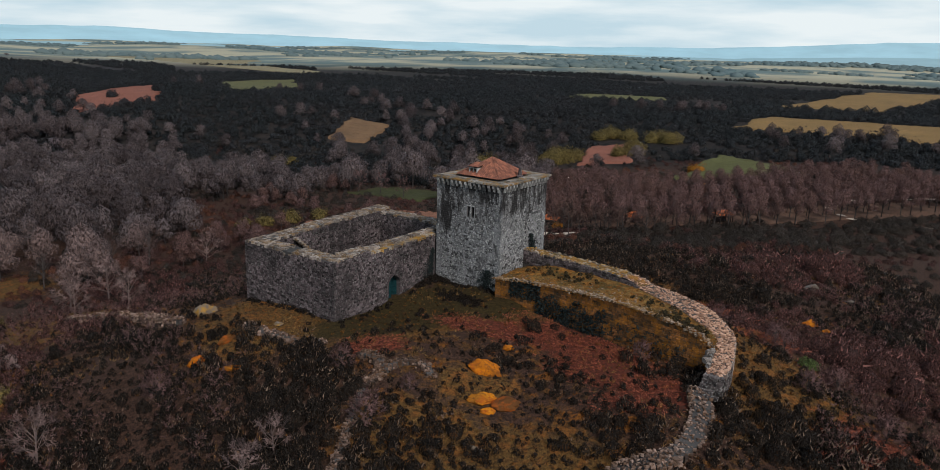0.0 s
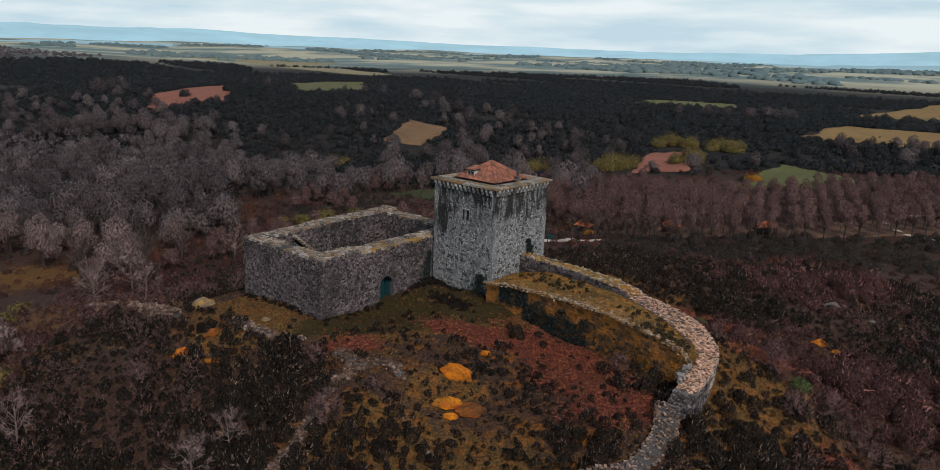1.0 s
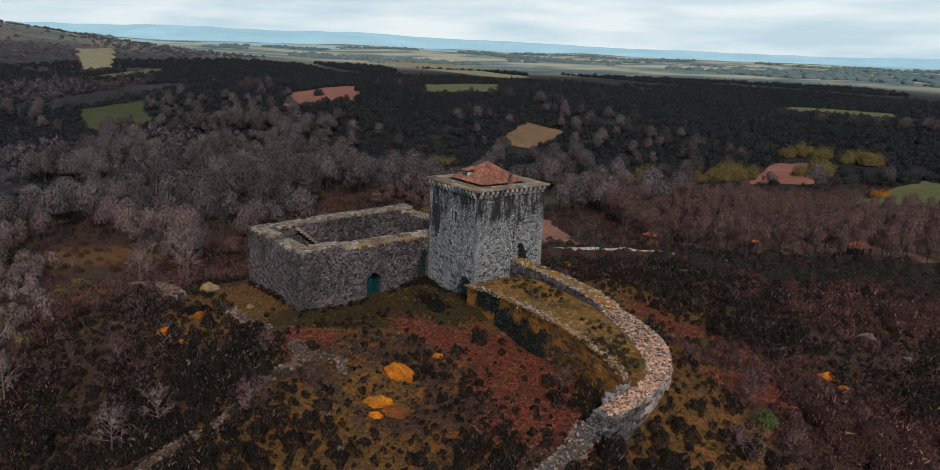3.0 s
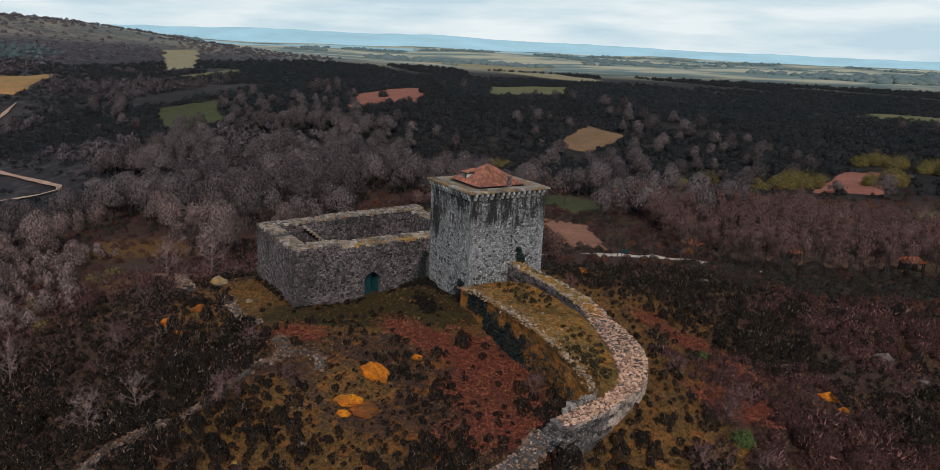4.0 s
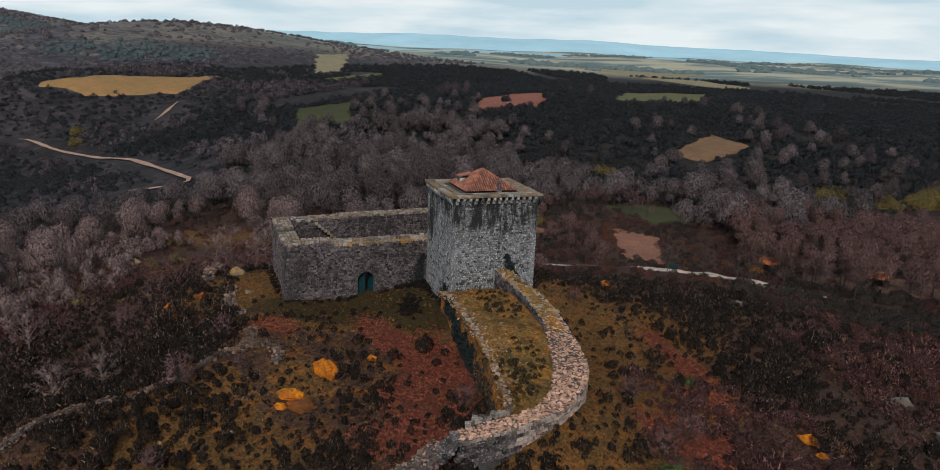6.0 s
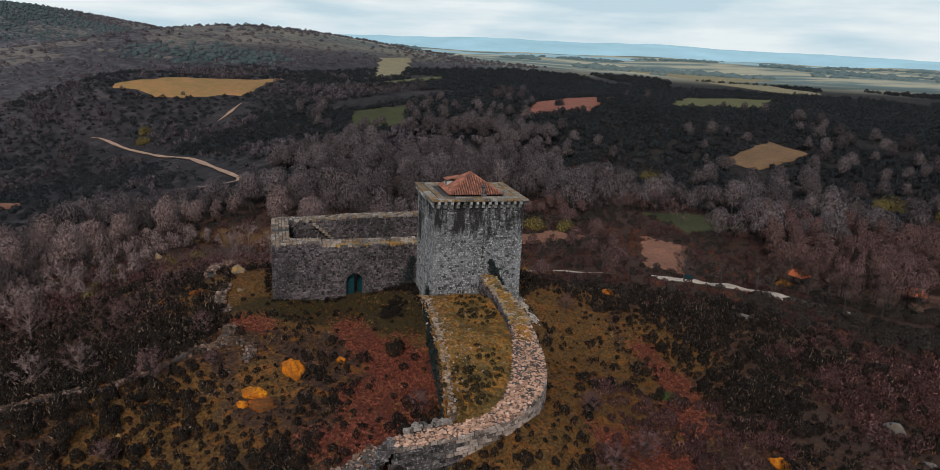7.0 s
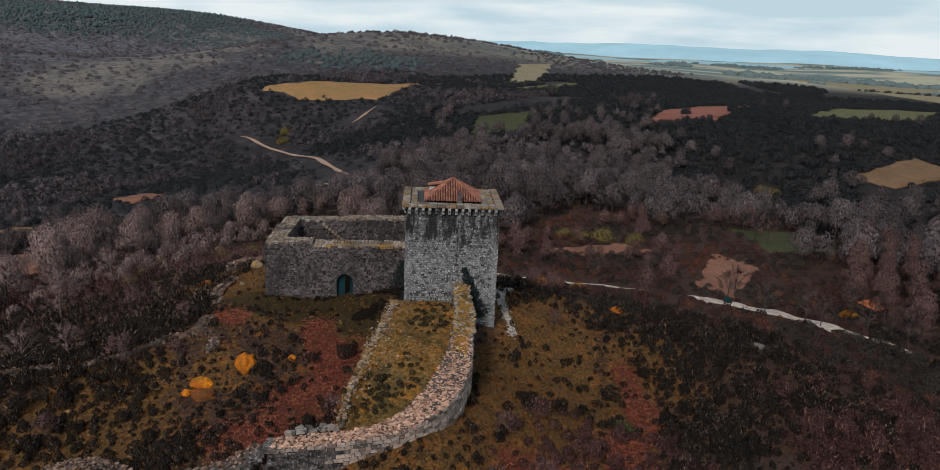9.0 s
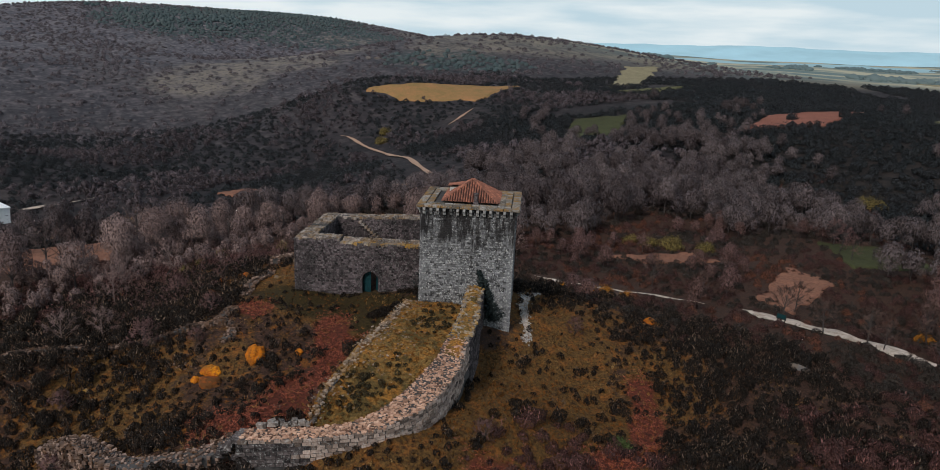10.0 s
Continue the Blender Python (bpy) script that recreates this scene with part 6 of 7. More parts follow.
stuff("distant_wood", spread_out(LOW, x1, y1, G.uniform(9, 16, len(x1)), G, G.uniform(0.5, 0.8, len(x1))), M_FARWOOD, "woods between far fields, painted blue-green for haze", "wood")

# grey leafless woods in the valley round the hill
GREY = [bare_tree(R, 9.0, 13, 7, 12, spread=0.36, bole=0.24, twig_w=0.026) for _ in range(7)]
GREY_FAR = [far_bare_tree(R, 9.0, R.uniform(0.36, 0.46)) for _ in range(9)]
SLIM = [far_bare_tree(R, 10.0, R.uniform(0.22, 0.28), 5, 30) for _ in range(7)]


def grey_wood(name, x, y, scale, pats, wood_mat, twig_mat, label):
    pick = G.integers(0, len(pats), len(x))
    ang, tint = G.uniform(0, 6.28, len(x)), G.uniform(0, 1, len(x))
    both = []
    for which in (0, 1):
        heap = []
        for i, pat in enumerate(pats):
            at = pick == i
            c, s = np.cos(ang[at])[:, None, None], np.sin(ang[at])[:, None, None]
            k2 = scale[at][:, None, None]
            p = pat[which][None]
            cols = [(p[..., 0] * c - p[..., 1] * s) * k2 + x[at][:, None, None], (p[..., 0] * s + p[..., 1] * c) * k2 + y[at][:, None, None], p[..., 2] * k2 + height(x[at], y[at])[:, None, None]]
            if which:
                cols += [p[..., 3] * c - p[..., 4] * s, p[..., 3] * s + p[..., 4] * c, p[..., 5] + 0 * c]
            cols.append(tint[at][:, None, None] + 0 * cols[0])
            heap.append(np.stack(cols, -1).reshape(-1, 3, len(cols)))
        both.append(np.concatenate(heap))
    thing = tagged(empty(name), label, "wood", kind="stuff")
    tagged(heap_mesh("trunks", both[0], wood_mat, thing), kind="stuff")
    tagged(heap_mesh("twigs", both[1], twig_mat, thing), kind="stuff")


x, y = grid_spots(-210, 20, 40, 345, 8.2)
belt = (x + 53 + 0.13 * (y - 60) < 0) & (x > -200)
belt |= (y > 205) & (y < 330) & (x < 20) & (lumpy(x, y, 25, 7) > 0.35)
belt &= ~((x > -60) & (y > 252) & (lumpy(x, y, 9, 71) < 0.72))
belt &= ~open_land(x, y) & seen_side(x, y) & (woods_line(x, y) < 30) & (lumpy(x, y, 19, 6) > 0.3)
x1, y1 = x[belt], y[belt]
far = (y1 > 150) | (x1 < -130)
grey_wood("leafless_wood", x1[~far], y1[~far], G.uniform(0.7, 1.3, (~far).sum()), GREY + GREY_FAR, M_BARK, M_PALEMASS, "grey leafless oak and chestnut wood in the valley")
x, y = grid_spots(-230, 30, 30, 352, 7.2)
belt = (x + 53 + 0.13 * (y - 60) < 0) | ((y > 205) & (x < 24) & (lumpy(x, y, 25, 7) > 0.3))
belt &= ~((x > -60) & (y > 252) & (lumpy(x, y, 9, 71) < 0.72))
belt &= ((y > 150) | (x < -130)) & ((y > 215) | (x > -158)) & ~open_land(x, y) & seen_side(x, y) & (woods_line(x, y) < 6 + 40 * lumpy(x, y, 17, 51)) & (lumpy(x, y, 19, 6) > 0.28)
x1, y1 = x[belt], y[belt]
grey_wood("leafless_wood", x1, y1, G.uniform(0.65, 1.5, len(x1)), GREY_FAR, M_BARK, M_TWIGMASS, "grey leafless wood before the evergreen oaks")
x, y = grid_spots(-112, -40, 46, 118, 4.0)
sel = (x + 46 + 0.25 * (y - 60) < 0) & ~open_land(x, y) & (lumpy(x, y, 12, 52) > 0.3)
grey_wood("leafless_thicket", x[sel], y[sel], G.uniform(0.25, 0.5, sel.sum()), GREY_FAR, M_BARK, M_PALEMASS, "low pale leafless thicket on the slope west of the hall")
# reddish plantation in rows
a = radians(24)
rows = [(30 + i * 5.2 * math.cos(a) - j * 6.5 * math.sin(a), 172 + i * 5.2 * math.sin(a) + j * 6.5 * math.cos(a)) for i in range(-2, 26) for j in range(-1, 12 if i < 9 else 8)]
x, y = np.array(rows).T
x, y = x + G.uniform(-0.8, 0.8, x.shape), y + G.uniform(-0.8, 0.8, x.shape)
fit_in = ~(in_quad(x, y, FIELDS['meadow'][0]) | in_quad(x, y, FIELDS['brown_field'][0])) & (np.hypot(x - 20, y - 160) > 11)
x1, y1 = x[fit_in], y[fit_in]
grey_wood("plantation", x1, y1, G.uniform(0.8, 1.1, len(x1)), SLIM, M_BARK, M_PINKMASS, "reddish leafless plantation trees in rows")
# leafless trees and brush round the small fields
x, y = grid_spots(-62, 70, 122, 236, 7.0)
sel = ~open_land(x, y) & (lumpy(x, y, 13, 19) > 0.55) & ~((x > 14) & (y > 160)) & ~((x > 0) & (y < 162))
x1, y1 = x[sel], y[sel]
grey_wood("hedgerow_trees", x1, y1, G.uniform(0.35, 0.7, len(x1)), GREY_FAR, M_BARK, M_PINKMASS, "low leafless trees round the fields")
# leafless trees strewn through the dark woods
x, y = grid_spots(-420, 260, 330, 520, 17)
sel = ~open_land(x, y) & (lumpy(x, y, 40, 9) > 0.55)
x1, y1 = x[sel], y[sel]
grey_wood("strewn_bare_trees", x1, y1, G.uniform(0.7, 1.2, len(x1)), GREY_FAR, M_BARK, M_TWIGMASS, "pale leafless trees among dark oaks")

# shrubs on the castle hill
def broom(r, lumps, leaves, size, sprays, wide):
    """A bushy shrub: a dark heart under many short upright sprays."""
    out = [mound(r, lumps, 0.6, 0.62, leaves, size, rough=0.28, smooth=True)]
    tips, facing = [], []
    for p in leaf_ball(r, sprays, 0.56, 0.62, 0.01, lumps=6).mean(1)[:, :3]:
        d = np.array([p[0], p[1], 0.35 + abs(p[2]) * 0.5]) + np.array([r.gauss(0, 0.25), r.gauss(0, 0.25), r.gauss(0.1, 0.25)])
        tips.append(sliver(p - d * 0.08, p + d / np.linalg.norm(d) * r.uniform(0.09, 0.22), wide * r.uniform(0.6, 1.2), r))
        facing.append(d / np.linalg.norm(d) + np.array([0, 0, 0.2]))
    return np.concatenate(out + [shaded(tips, facing)])


def bushy(r):
    """A knee-high shrub as two patterns: its dense heart, and the sprays of twigs that stand out of it."""
    heart = mound(r, r.choice((1, 2)), 0.56, 0.78, 0, rough=0.34, smooth=True)
    tips, facing = [], []
    for p in leaf_ball(r, 34, 0.6, 0.84, 0.01, lumps=6).mean(1)[:, :3]:
        d = np.array([p[0] * 0.8, p[1] * 0.8, 0.5]) + np.array([r.gauss(0, 0.2), r.gauss(0, 0.2), r.gauss(0.1, 0.2)])
        tips.append(sliver(p - d * 0.1, p + d / np.linalg.norm(d) * r.uniform(0.06, 0.16), 0.024 * r.uniform(0.6, 1.3), r))
        facing.append(np.array([p[0], p[1], 0.5]))
    return heart, shaded(tips, facing)


def scrub(name, x, y, size, mats, label, seed, squash=None):
    """A stretch of shrubs: hearts and sprays set out alike."""
    thing = tagged(empty(name), label, "shrubs", kind="stuff")
    for which, part_name in enumerate(("hearts", "sprays")):
        tris = spread_out([p[which] for p in BUSHY], x, y, size, np.random.default_rng(seed), squash, sink=0.06)
        tagged(heap_mesh(part_name, tris, mats[which], thing), kind="stuff")


BUSHY = [bushy(R) for _ in range(14)]
SHRUBS = [broom(R, R.choice((1, 2)), 3, 0.1, 32, 0.024) for _ in range(14)]
BROOMS = [broom(R, 1, 4, 0.13, 26, 0.04) for _ in range(9)]
x, y = grid_spots(-68, 76, 32, 136, 1.08)
g, r, _, _ = cover(x, y)
thick = np.where(x > 30 + 0.12 * (y - 80), 2.6, np.where((x < -10) & (y < 80), 2.2, np.where(y < 71, 3.0, 1.5))) * (0.34 + lumpy(x, y, 5.5, 10))
court = np.clip(1.5 - np.hypot((x + 4) / 13, (y - 83) / 6.5), 0, 1)
slope = np.clip(np.maximum(1.6 - np.hypot((x - 26) / 10, (y - 88) / 15), 1.4 - np.hypot((x - 13) / 11, (y - 106) / 8)), 0, 1)
brushy = ((x < -22) & (y > 62) & (y < 104) & (x > -62)) | ((x > 33) & (x < 62) & (y > 48) & (y < 82) & (lumpy(x, y, 8, 41) > 0.45))
thick = thick * (1 - 0.12 * g) * (1 - 0.8 * r) * (1 - 0.86 * slope) * (1 - 0.95 * court) * np.where(brushy, np.where(x < 0, np.where(y < 80, 1.0, 0.6), 0.9), 1.0)
thick *= np.clip((y - 33 - 9 * lumpy(x, y, 5, 77)) / 7 + 0.5, 0, 1) * np.clip((76 - x - 9 * lumpy(x, y, 6, 78)) / 7 + 0.5, 0, 1)  # thinning out down the hill
sel = (G.uniform(0, 1, x.shape) < thick) & ~castle_near(x, y, 0.5) & ~open_land(x, y)
sel &= ~(castle_near(x, y, 4.5) & (x < 6) & (y < 96))
for line, gap in (([(-3.3, 70.8), (-5.6, 69.6), (-7.6, 67.2), (-8.3, 64), (-8.4, 60), (-8.1, 55), (-7.7, 50), (-7.3, 44)], 1.15), ([(-9, 71.8), (-6.6, 69.8), (-1.6, 69)], 0.9), ([(23.7, 65), (21.6, 58.6), (15, 54), (10, 51.5)], 1.3), ([(-13.5, 74.2), (-23.5, 80)], 0.8)):
    for (ax, ay), (bx, by) in zip(line[:-1], line[1:]):  # the old walls stand clear of the scrub
        q = np.clip(((x - ax) * (bx - ax) + (y - ay) * (by - ay)) / ((bx - ax) ** 2 + (by - ay) ** 2), 0, 1)
        sel &= np.hypot(x - ax - q * (bx - ax), y - ay - q * (by - ay)) > gap
for bx, by, ra, rb, _, _, _ in STONES:
    sel &= np.hypot(x - bx, y - by) > max(ra, rb) * 0.65 + 0.1
x1, y1 = x[sel], y[sel]
east = x1 > 31 + 5 * np.sin(y1 / 9)
size = G.uniform(0.45, 1.05, len(x1)) * np.where(G.uniform(0, 1, len(x1)) < 0.24, 1.9, 1.0) * (0.62 + 0.9 * lumpy(x1, y1, 6, 11)) * np.where((x1 < -9) & (y1 < 82), 1.2, np.where(x1 < 24, 0.9, 1.0 + 0.35 * np.clip((x1 - 32) / 6, 0, 1)))
dark = ~east & (G.uniform(0, 1, len(x1)) < np.clip(0.88 + (x1 + 40) / 14, 0.2, 0.88)) | east & (lumpy(x1, y1, 7, 12) + G.uniform(-0.2, 0.2, len(x1)) > 0.42)
scrub("shrubs", x1[dark], y1[dark], size[dark], (M_SHRUB, M_SPRAY), "dark broom and heath shrubs on the hill", 71)
olive = ~dark & ~east & (x1 > -42 + 6 * np.sin(y1 / 7))
scrub("dry_broom", x1[olive], y1[olive], size[olive], (M_SHRUB, M_DRYBROOM), "brown dry broom among the dark shrubs", 72)
dark = dark | olive
scrub("heather", x1[~dark], y1[~dark], size[~dark] * G.uniform(0.7, 1.5, (~dark).sum()), (M_HEATHER, M_HEATHSPRAY), "brown heather covering the slope", 73, G.uniform(0.6, 1.0, (~dark).sum()))
# bare twiggy brush on the slope below the hall and beyond the curtain wall
TWIGGY = [bare_tree(R, 3.0, 10, 5, 6, spread=0.5, bole=0.02, twig_w=0.055)[1] for _ in range(6)]
for x0, x1b, y0, y1b, step, mat, label in ((-62, -20, 56, 104, 2.7, M_PINKTWIG, "grey leafless brush below the hall"), (33, 66, 46, 106, 2.6, M_PINKTWIG, "reddish leafless brush beyond the curtain wall")):
    x, y = grid_spots(x0, x1b, y0, y1b, step)
    sel = (lumpy(x, y, 8, 41) > np.where((y < 80) & (x < 0), 0.4, np.where(x > 0, 0.66, 0.3))) & ~castle_near(x, y, 1.0)
    stuff("leafless_brush", spread_out(TWIGGY, x[sel], y[sel], G.uniform(0.55, 1.2, sel.sum()), G), mat, label, "shrubs")
# shrubs farther down, larger and sparser
x, y = grid_spots(-130, 150, 20, 352, 3.3)
sel = ~((np.abs(x) < 74) & (y > 23) & (y < 134)) & ~open_land(x, y) & seen_side(x, y) & (G.uniform(0, 1, x.shape) < (0.25 + 0.6 * lumpy(x, y, 14, 13)) * np.where(x > -75 - 0.1 * y, 1, 0.7))
sel &= ~((x > 20) & (x < 125) & (y > 172) & (y < 262) & (G.uniform(0, 1, x.shape) < 0.85))
x1, y1 = x[sel], y[sel]
dark = lumpy(x1, y1, 11, 14) > np.where((x1 < -40) & (y1 < 140), 0.75, 0.42)
size = G.uniform(1.2, 2.6, len(x1))
rusty = ~dark & (lumpy(x1, y1, 9, 27) > 0.6)
stuff("bushes", spread_out(BROOMS, x1[dark], y1[dark], size[dark], G, sink=0.1), M_THICKET, "dark bushes below the hill", "shrubs")
stuff("brush", spread_out(BROOMS, x1[~dark & ~rusty], y1[~dark & ~rusty], size[~dark & ~rusty] * 0.9, G, sink=0.1), M_HEATHER, "brown brush below the hill", "shrubs")
stuff("rusty_brush", spread_out(BROOMS, x1[rusty], y1[rusty], size[rusty] * 0.9, G, sink=0.1), M_REDBUSH, "rust-red leafless brush round the fields", "shrubs")
# scattered bushes on the near side of the hill
x, y = grid_spots(-60, 135, -40, 46, 5.0)
x2, y2 = grid_spots(64, 135, 46, 130, 5.0)
x, y = np.concatenate([x, x2]), np.concatenate([y, y2])
sel = lumpy(x, y, 9, 79) > 0.35
stuff("bushes", spread_out(BROOMS, x[sel], y[sel], G.uniform(0.8, 2.2, sel.sum()), G, sink=0.1), M_THICKET, "dark bushes scattered over the heath", "shrubs")
# thick brush behind the castle, and under the leafless trees
x, y = grid_spots(-75, 72, 112, 205, 2.2)
sel = (~open_land(x, y) | in_quad(x, y, FIELDS["brown_field"][0]) & ~in_quad(x, y, FIELDS["brown_field"][0], -0.2) | in_quad(x, y, FIELDS["pink_field"][0]) & ~in_quad(x, y, FIELDS["pink_field"][0], -0.2)) & (G.uniform(0, 1, x.shape) < 0.55 + 0.7 * lumpy(x, y, 6, 31)) & ~((x > -12) & (x < 20) & (y < 121)) & (np.hypot(x + 17, y - 134.5) > 6) & ~((y < 134) & (x > 20))
x1, y1 = x[sel], y[sel]
size, mood = G.uniform(0.8, 2.1, len(x1)), lumpy(x1, y1, 7, 32) * 0.7 + G.uniform(0, 0.3, len(x1))
for lo, hi, mat, name, label in ((0, 0.4, M_THICKET, "undergrowth", "dark green thickets behind the castle"), (0.4, 0.68, M_HEATHER, "undergrowth", "brown thickets behind the castle"), (0.68, 2, M_REDBUSH, "undergrowth", "rusty thickets beside the fields")):
    pick = (mood >= lo) & (mood < hi)
    stuff(name, spread_out(BROOMS, x1[pick], y1[pick], size[pick], G, sink=0.1), mat, label, "shrubs")
x, y = grid_spots(-178, 10, 45, 330, 6.0)
sel = ~open_land(x, y) & seen_side(x, y) & (x + 60 + 0.13 * (y - 60) < 0) & (lumpy(x, y, 12, 33) > np.where(y < 130, 0.65, 0.45))
x1, y1 = x[sel], y[sel]
stuff("wood_undergrowth", spread_out(BROOMS, x1, y1, G.uniform(1.4, 3.4, len(x1)), G, sink=0.1), M_THICKET, "dark undergrowth in the leafless wood", "shrubs")
# dead bracken and grass tufts
TUFT = [np.array([sliver(np.array([R.uniform(-0.2, 0.2), R.uniform(-0.2, 0.2), 0]), np.array([R.uniform(-0.45, 0.45), R.uniform(-0.45, 0.45), R.uniform(0.15, 0.5)]), 0.035, R) for _ in range(10)]) for _ in range(6)]
TUFT = [shaded(t2, [[R.gauss(0, 0.5), R.gauss(0, 0.5), 1] for _ in t2]) for t2 in TUFT]
FROND = [shaded(t2, [[R.gauss(0, 0.5), R.gauss(0, 0.5), 1] for _ in t2]) for t2 in
         [np.array([sliver(np.array([q * math.cos(b), q * math.sin(b), 0.18]), np.array([(q + 0.2) * math.cos(b) + R.uniform(-0.1, 0.1), (q + 0.2) * math.sin(b) + R.uniform(-0.1, 0.1), R.uniform(0.05, 0.3)]), 0.03, R)
                    for b, q in ((R.uniform(0, 6.28), R.uniform(0, 0.22)) for _ in range(9))]) for _ in range(6)]]
x, y = grid_spots(-50, 70, 25, 130, 0.42)
g, r, _, _ = cover(x, y)
sel = (G.uniform(0, 1, x.shape) < (r - 0.08) * 1.6) & (lumpy(x, y, 1.7, 26) > 0.2) & ~castle_near(x, y, 0.2)
stuff("bracken", spread_out(FROND, x[sel], y[sel], G.uniform(0.6, 1.2, sel.sum()), G), M_BRACKEN, "rust-red dead bracken", "bracken")
sel = (G.uniform(0, 1, x.shape) < 0.02 + g * 0.14 + 0.45 * np.clip(1.6 - np.hypot((x - 26) / 10, (y - 88) / 15), 0, 1)) & ~castle_near(x, y, 0.2)
stuff("grass", spread_out(TUFT, x[sel], y[sel], G.uniform(0.3, 0.8, sel.sum()), G), M_GRASS, "dry olive grass tufts", "grass")


x, y = grid_spots(-48, 72, 27, 126, 0.62)
g, r, _, _ = cover(x, y)
sel = (G.uniform(0, 1, x.shape) < np.where((x < -9) & (y < 82), 0.35, 0.7) * (1 - 0.35 * np.clip(g * 1.4, 0, 1)) * (1 - np.clip(r, 0, 1))) & ~castle_near(x, y, 0.2)
LOWTUFT = [t2[:7] for t2 in TUFT]
stuff("low_heath", spread_out(LOWTUFT, x[sel], y[sel], G.uniform(0.4, 0.85, sel.sum()), G), M_LOWHEATH, "low brown heath between the shrubs", "heath")


sel = (lumpy(x, y, 3.1, 44) > 0.62) & (G.uniform(0, 1, x.shape) < 0.5) & ~castle_near(x, y, 0.2)
stuff("straw", spread_out(LOWTUFT, x[sel], y[sel], G.uniform(0.4, 0.9, sel.sum()), G), M_STRAW, "pale bleached grass stalks between the shrubs", "grass")


# single trees and bushes
def tree(x, y, tall, seed, twig_mat=M_TWIG, name="bare_tree", label="leafless grey tree with spreading branches", **kw):
    r2 = random.Random(seed)
    wood, fine = bare_tree(r2, tall, **kw)
    t2 = tagged(empty(name, pose(x, y, ground_at(x, y), 0, 0, r2.uniform(0, 360))), label, "tree")
    heap_mesh("trunk", wood, M_BARK if twig_mat is not M_TWIG else M_GREYBARK, t2)
    heap_mesh("crown", fine, twig_mat, t2)


for i, (x, y, tall) in enumerate(((-37, 60, 6.5), (-15.5, 53, 5.0), (-14, 57.5, 4.5), (-52, 139, 8.0), (-47, 62, 7), (-52, 70, 7), (-56, 100, 7), (-60, 106, 8), (-50, 104, 7), (-57, 112, 8),
                                  (5, 158, 6), (-8, 150, 6), (-20, 150, 6.5), (9.0, 149.2, 6.5), (15.2, 151.4, 6), (20.2, 154.2, 6.5), (22.4, 154.6, 5.5), (20.6, 169, 7.5), (26.5, 161, 6.5), (33, 161, 6.5), (29.5, 163, 6), (38, 163, 7))):
    tree(x, y, tall, 100 + i, M_TWIG if y < 142 else M_BROWNTWIG, limbs=14, branches=10, twigs=12, spread=0.44, bole=0.18, twig_w=0.026)
for i, (x, y, tall) in enumerate(((-7.0, 61.6, 4.0), (-10.6, 69.6, 3.0), (-3.5, 66.5, 2.0), (31.3, 84.4, 2.4), (37.3, 83.2, 3.2), (37, 79, 3.2), (41, 74, 3.0), (-29, 68, 3.5), (20, 73.5, 2.6), (42, 66, 3.4), (36, 70, 2.8), (12.5, 107.5, 2.6), (16, 52, 2.6), (2.6, 52.8, 2.6))):
    tree(x, y, tall, 200 + i, M_PINKTWIG, "bare_bush", "rounded leafless reddish bush", limbs=30, branches=10, twigs=10, spread=0.54, bole=0.03, twig_w=0.045)


def bush(x, y, rx, rz, mat, seed, label, name="bush", n=160, size=0.2):
    r2 = random.Random(seed)
    ob = heap_mesh(name, np.concatenate([mound(r2, 7, rx * 0.95, rz * 0.85, rough=0.25, spread=0.55, smooth=True), leaf_ball(r2, n, rx, rz, size * rx, lumps=7)]), mat)
    ob.location = (x, y, ground_at(x, y))
    return tagged(ob, label, "bush")


for i, (x, y, s) in enumerate(WILLOWS + ((-90, 320, 4), (-83, 316, 4.5), (-500, 292, 6), (-478, 280, 6))):
    bush(x, y, s, s * 1.15, M_WILLOW, 300 + i, n=700, size=0.075, label= "yellow-green willow bush in spring leaf", name="willow_bush")
for i, (x, y, s) in enumerate(((-52, 178, 3.0), (-46, 180, 3.4), (-40, 184, 3.0), (-57, 176, 2.6), (-64, 92, 2.2), (-68, 100, 2.0), (-58, 79, 2.2), (-48, 71.6, 1.7), (-54, 75, 1.5))):
    bush(x, y, s, s, M_WILLOW, 340 + i, n=420, size=0.08, label= "yellow-green bush at the wood's edge", name="willow_bush")
for i, (x, y, s) in enumerate(((-19, 134, 2.0), (-16, 136, 1.9), (-21, 131, 1.6), (-17.5, 132, 1.3), (19.2, 170.5, 1.7), (-14, 139, 1.3), (70, 240, 4), (85, 300, 4.5))):
    bush(x, y, s, s * 0.9, M_GORSE, 360 + i, n=220, size=0.12, label= "orange-yellow flowering gorse bush", name="gorse_bush")
for i, (x, y, s) in enumerate(((38.4, 76.7, 1.5), (32.2, 98.8, 1.25))):
    bush(x, y, s, s * 0.9, M_GREENBUSH, 380 + i, n=320, size=0.1, label= "fresh green rounded bush", name="green_bush")
# dark pines along the far hill's ridge
T = []
for x0, y0, n2, sp in ((-1735, 330, 60, 55), (-1760, 400, 50, 45), (-1975, 157, 5, 12), (-1810, 630, 8, 18), (-1800, 560, 10, 40)):
    for _ in range(n2):
        hx, hy = x0 + R.gauss(0, sp), y0 + R.gauss(0, sp)
        T.append(moved(OAKS_FAR[R.randrange(9)], R.uniform(5, 9), (hx, hy, ground_at(hx, hy) + 1), R.random()))
stuff("ridge_pines", np.concatenate(T), M_HILLPINE, "dark pines on the far ridge", "wood")
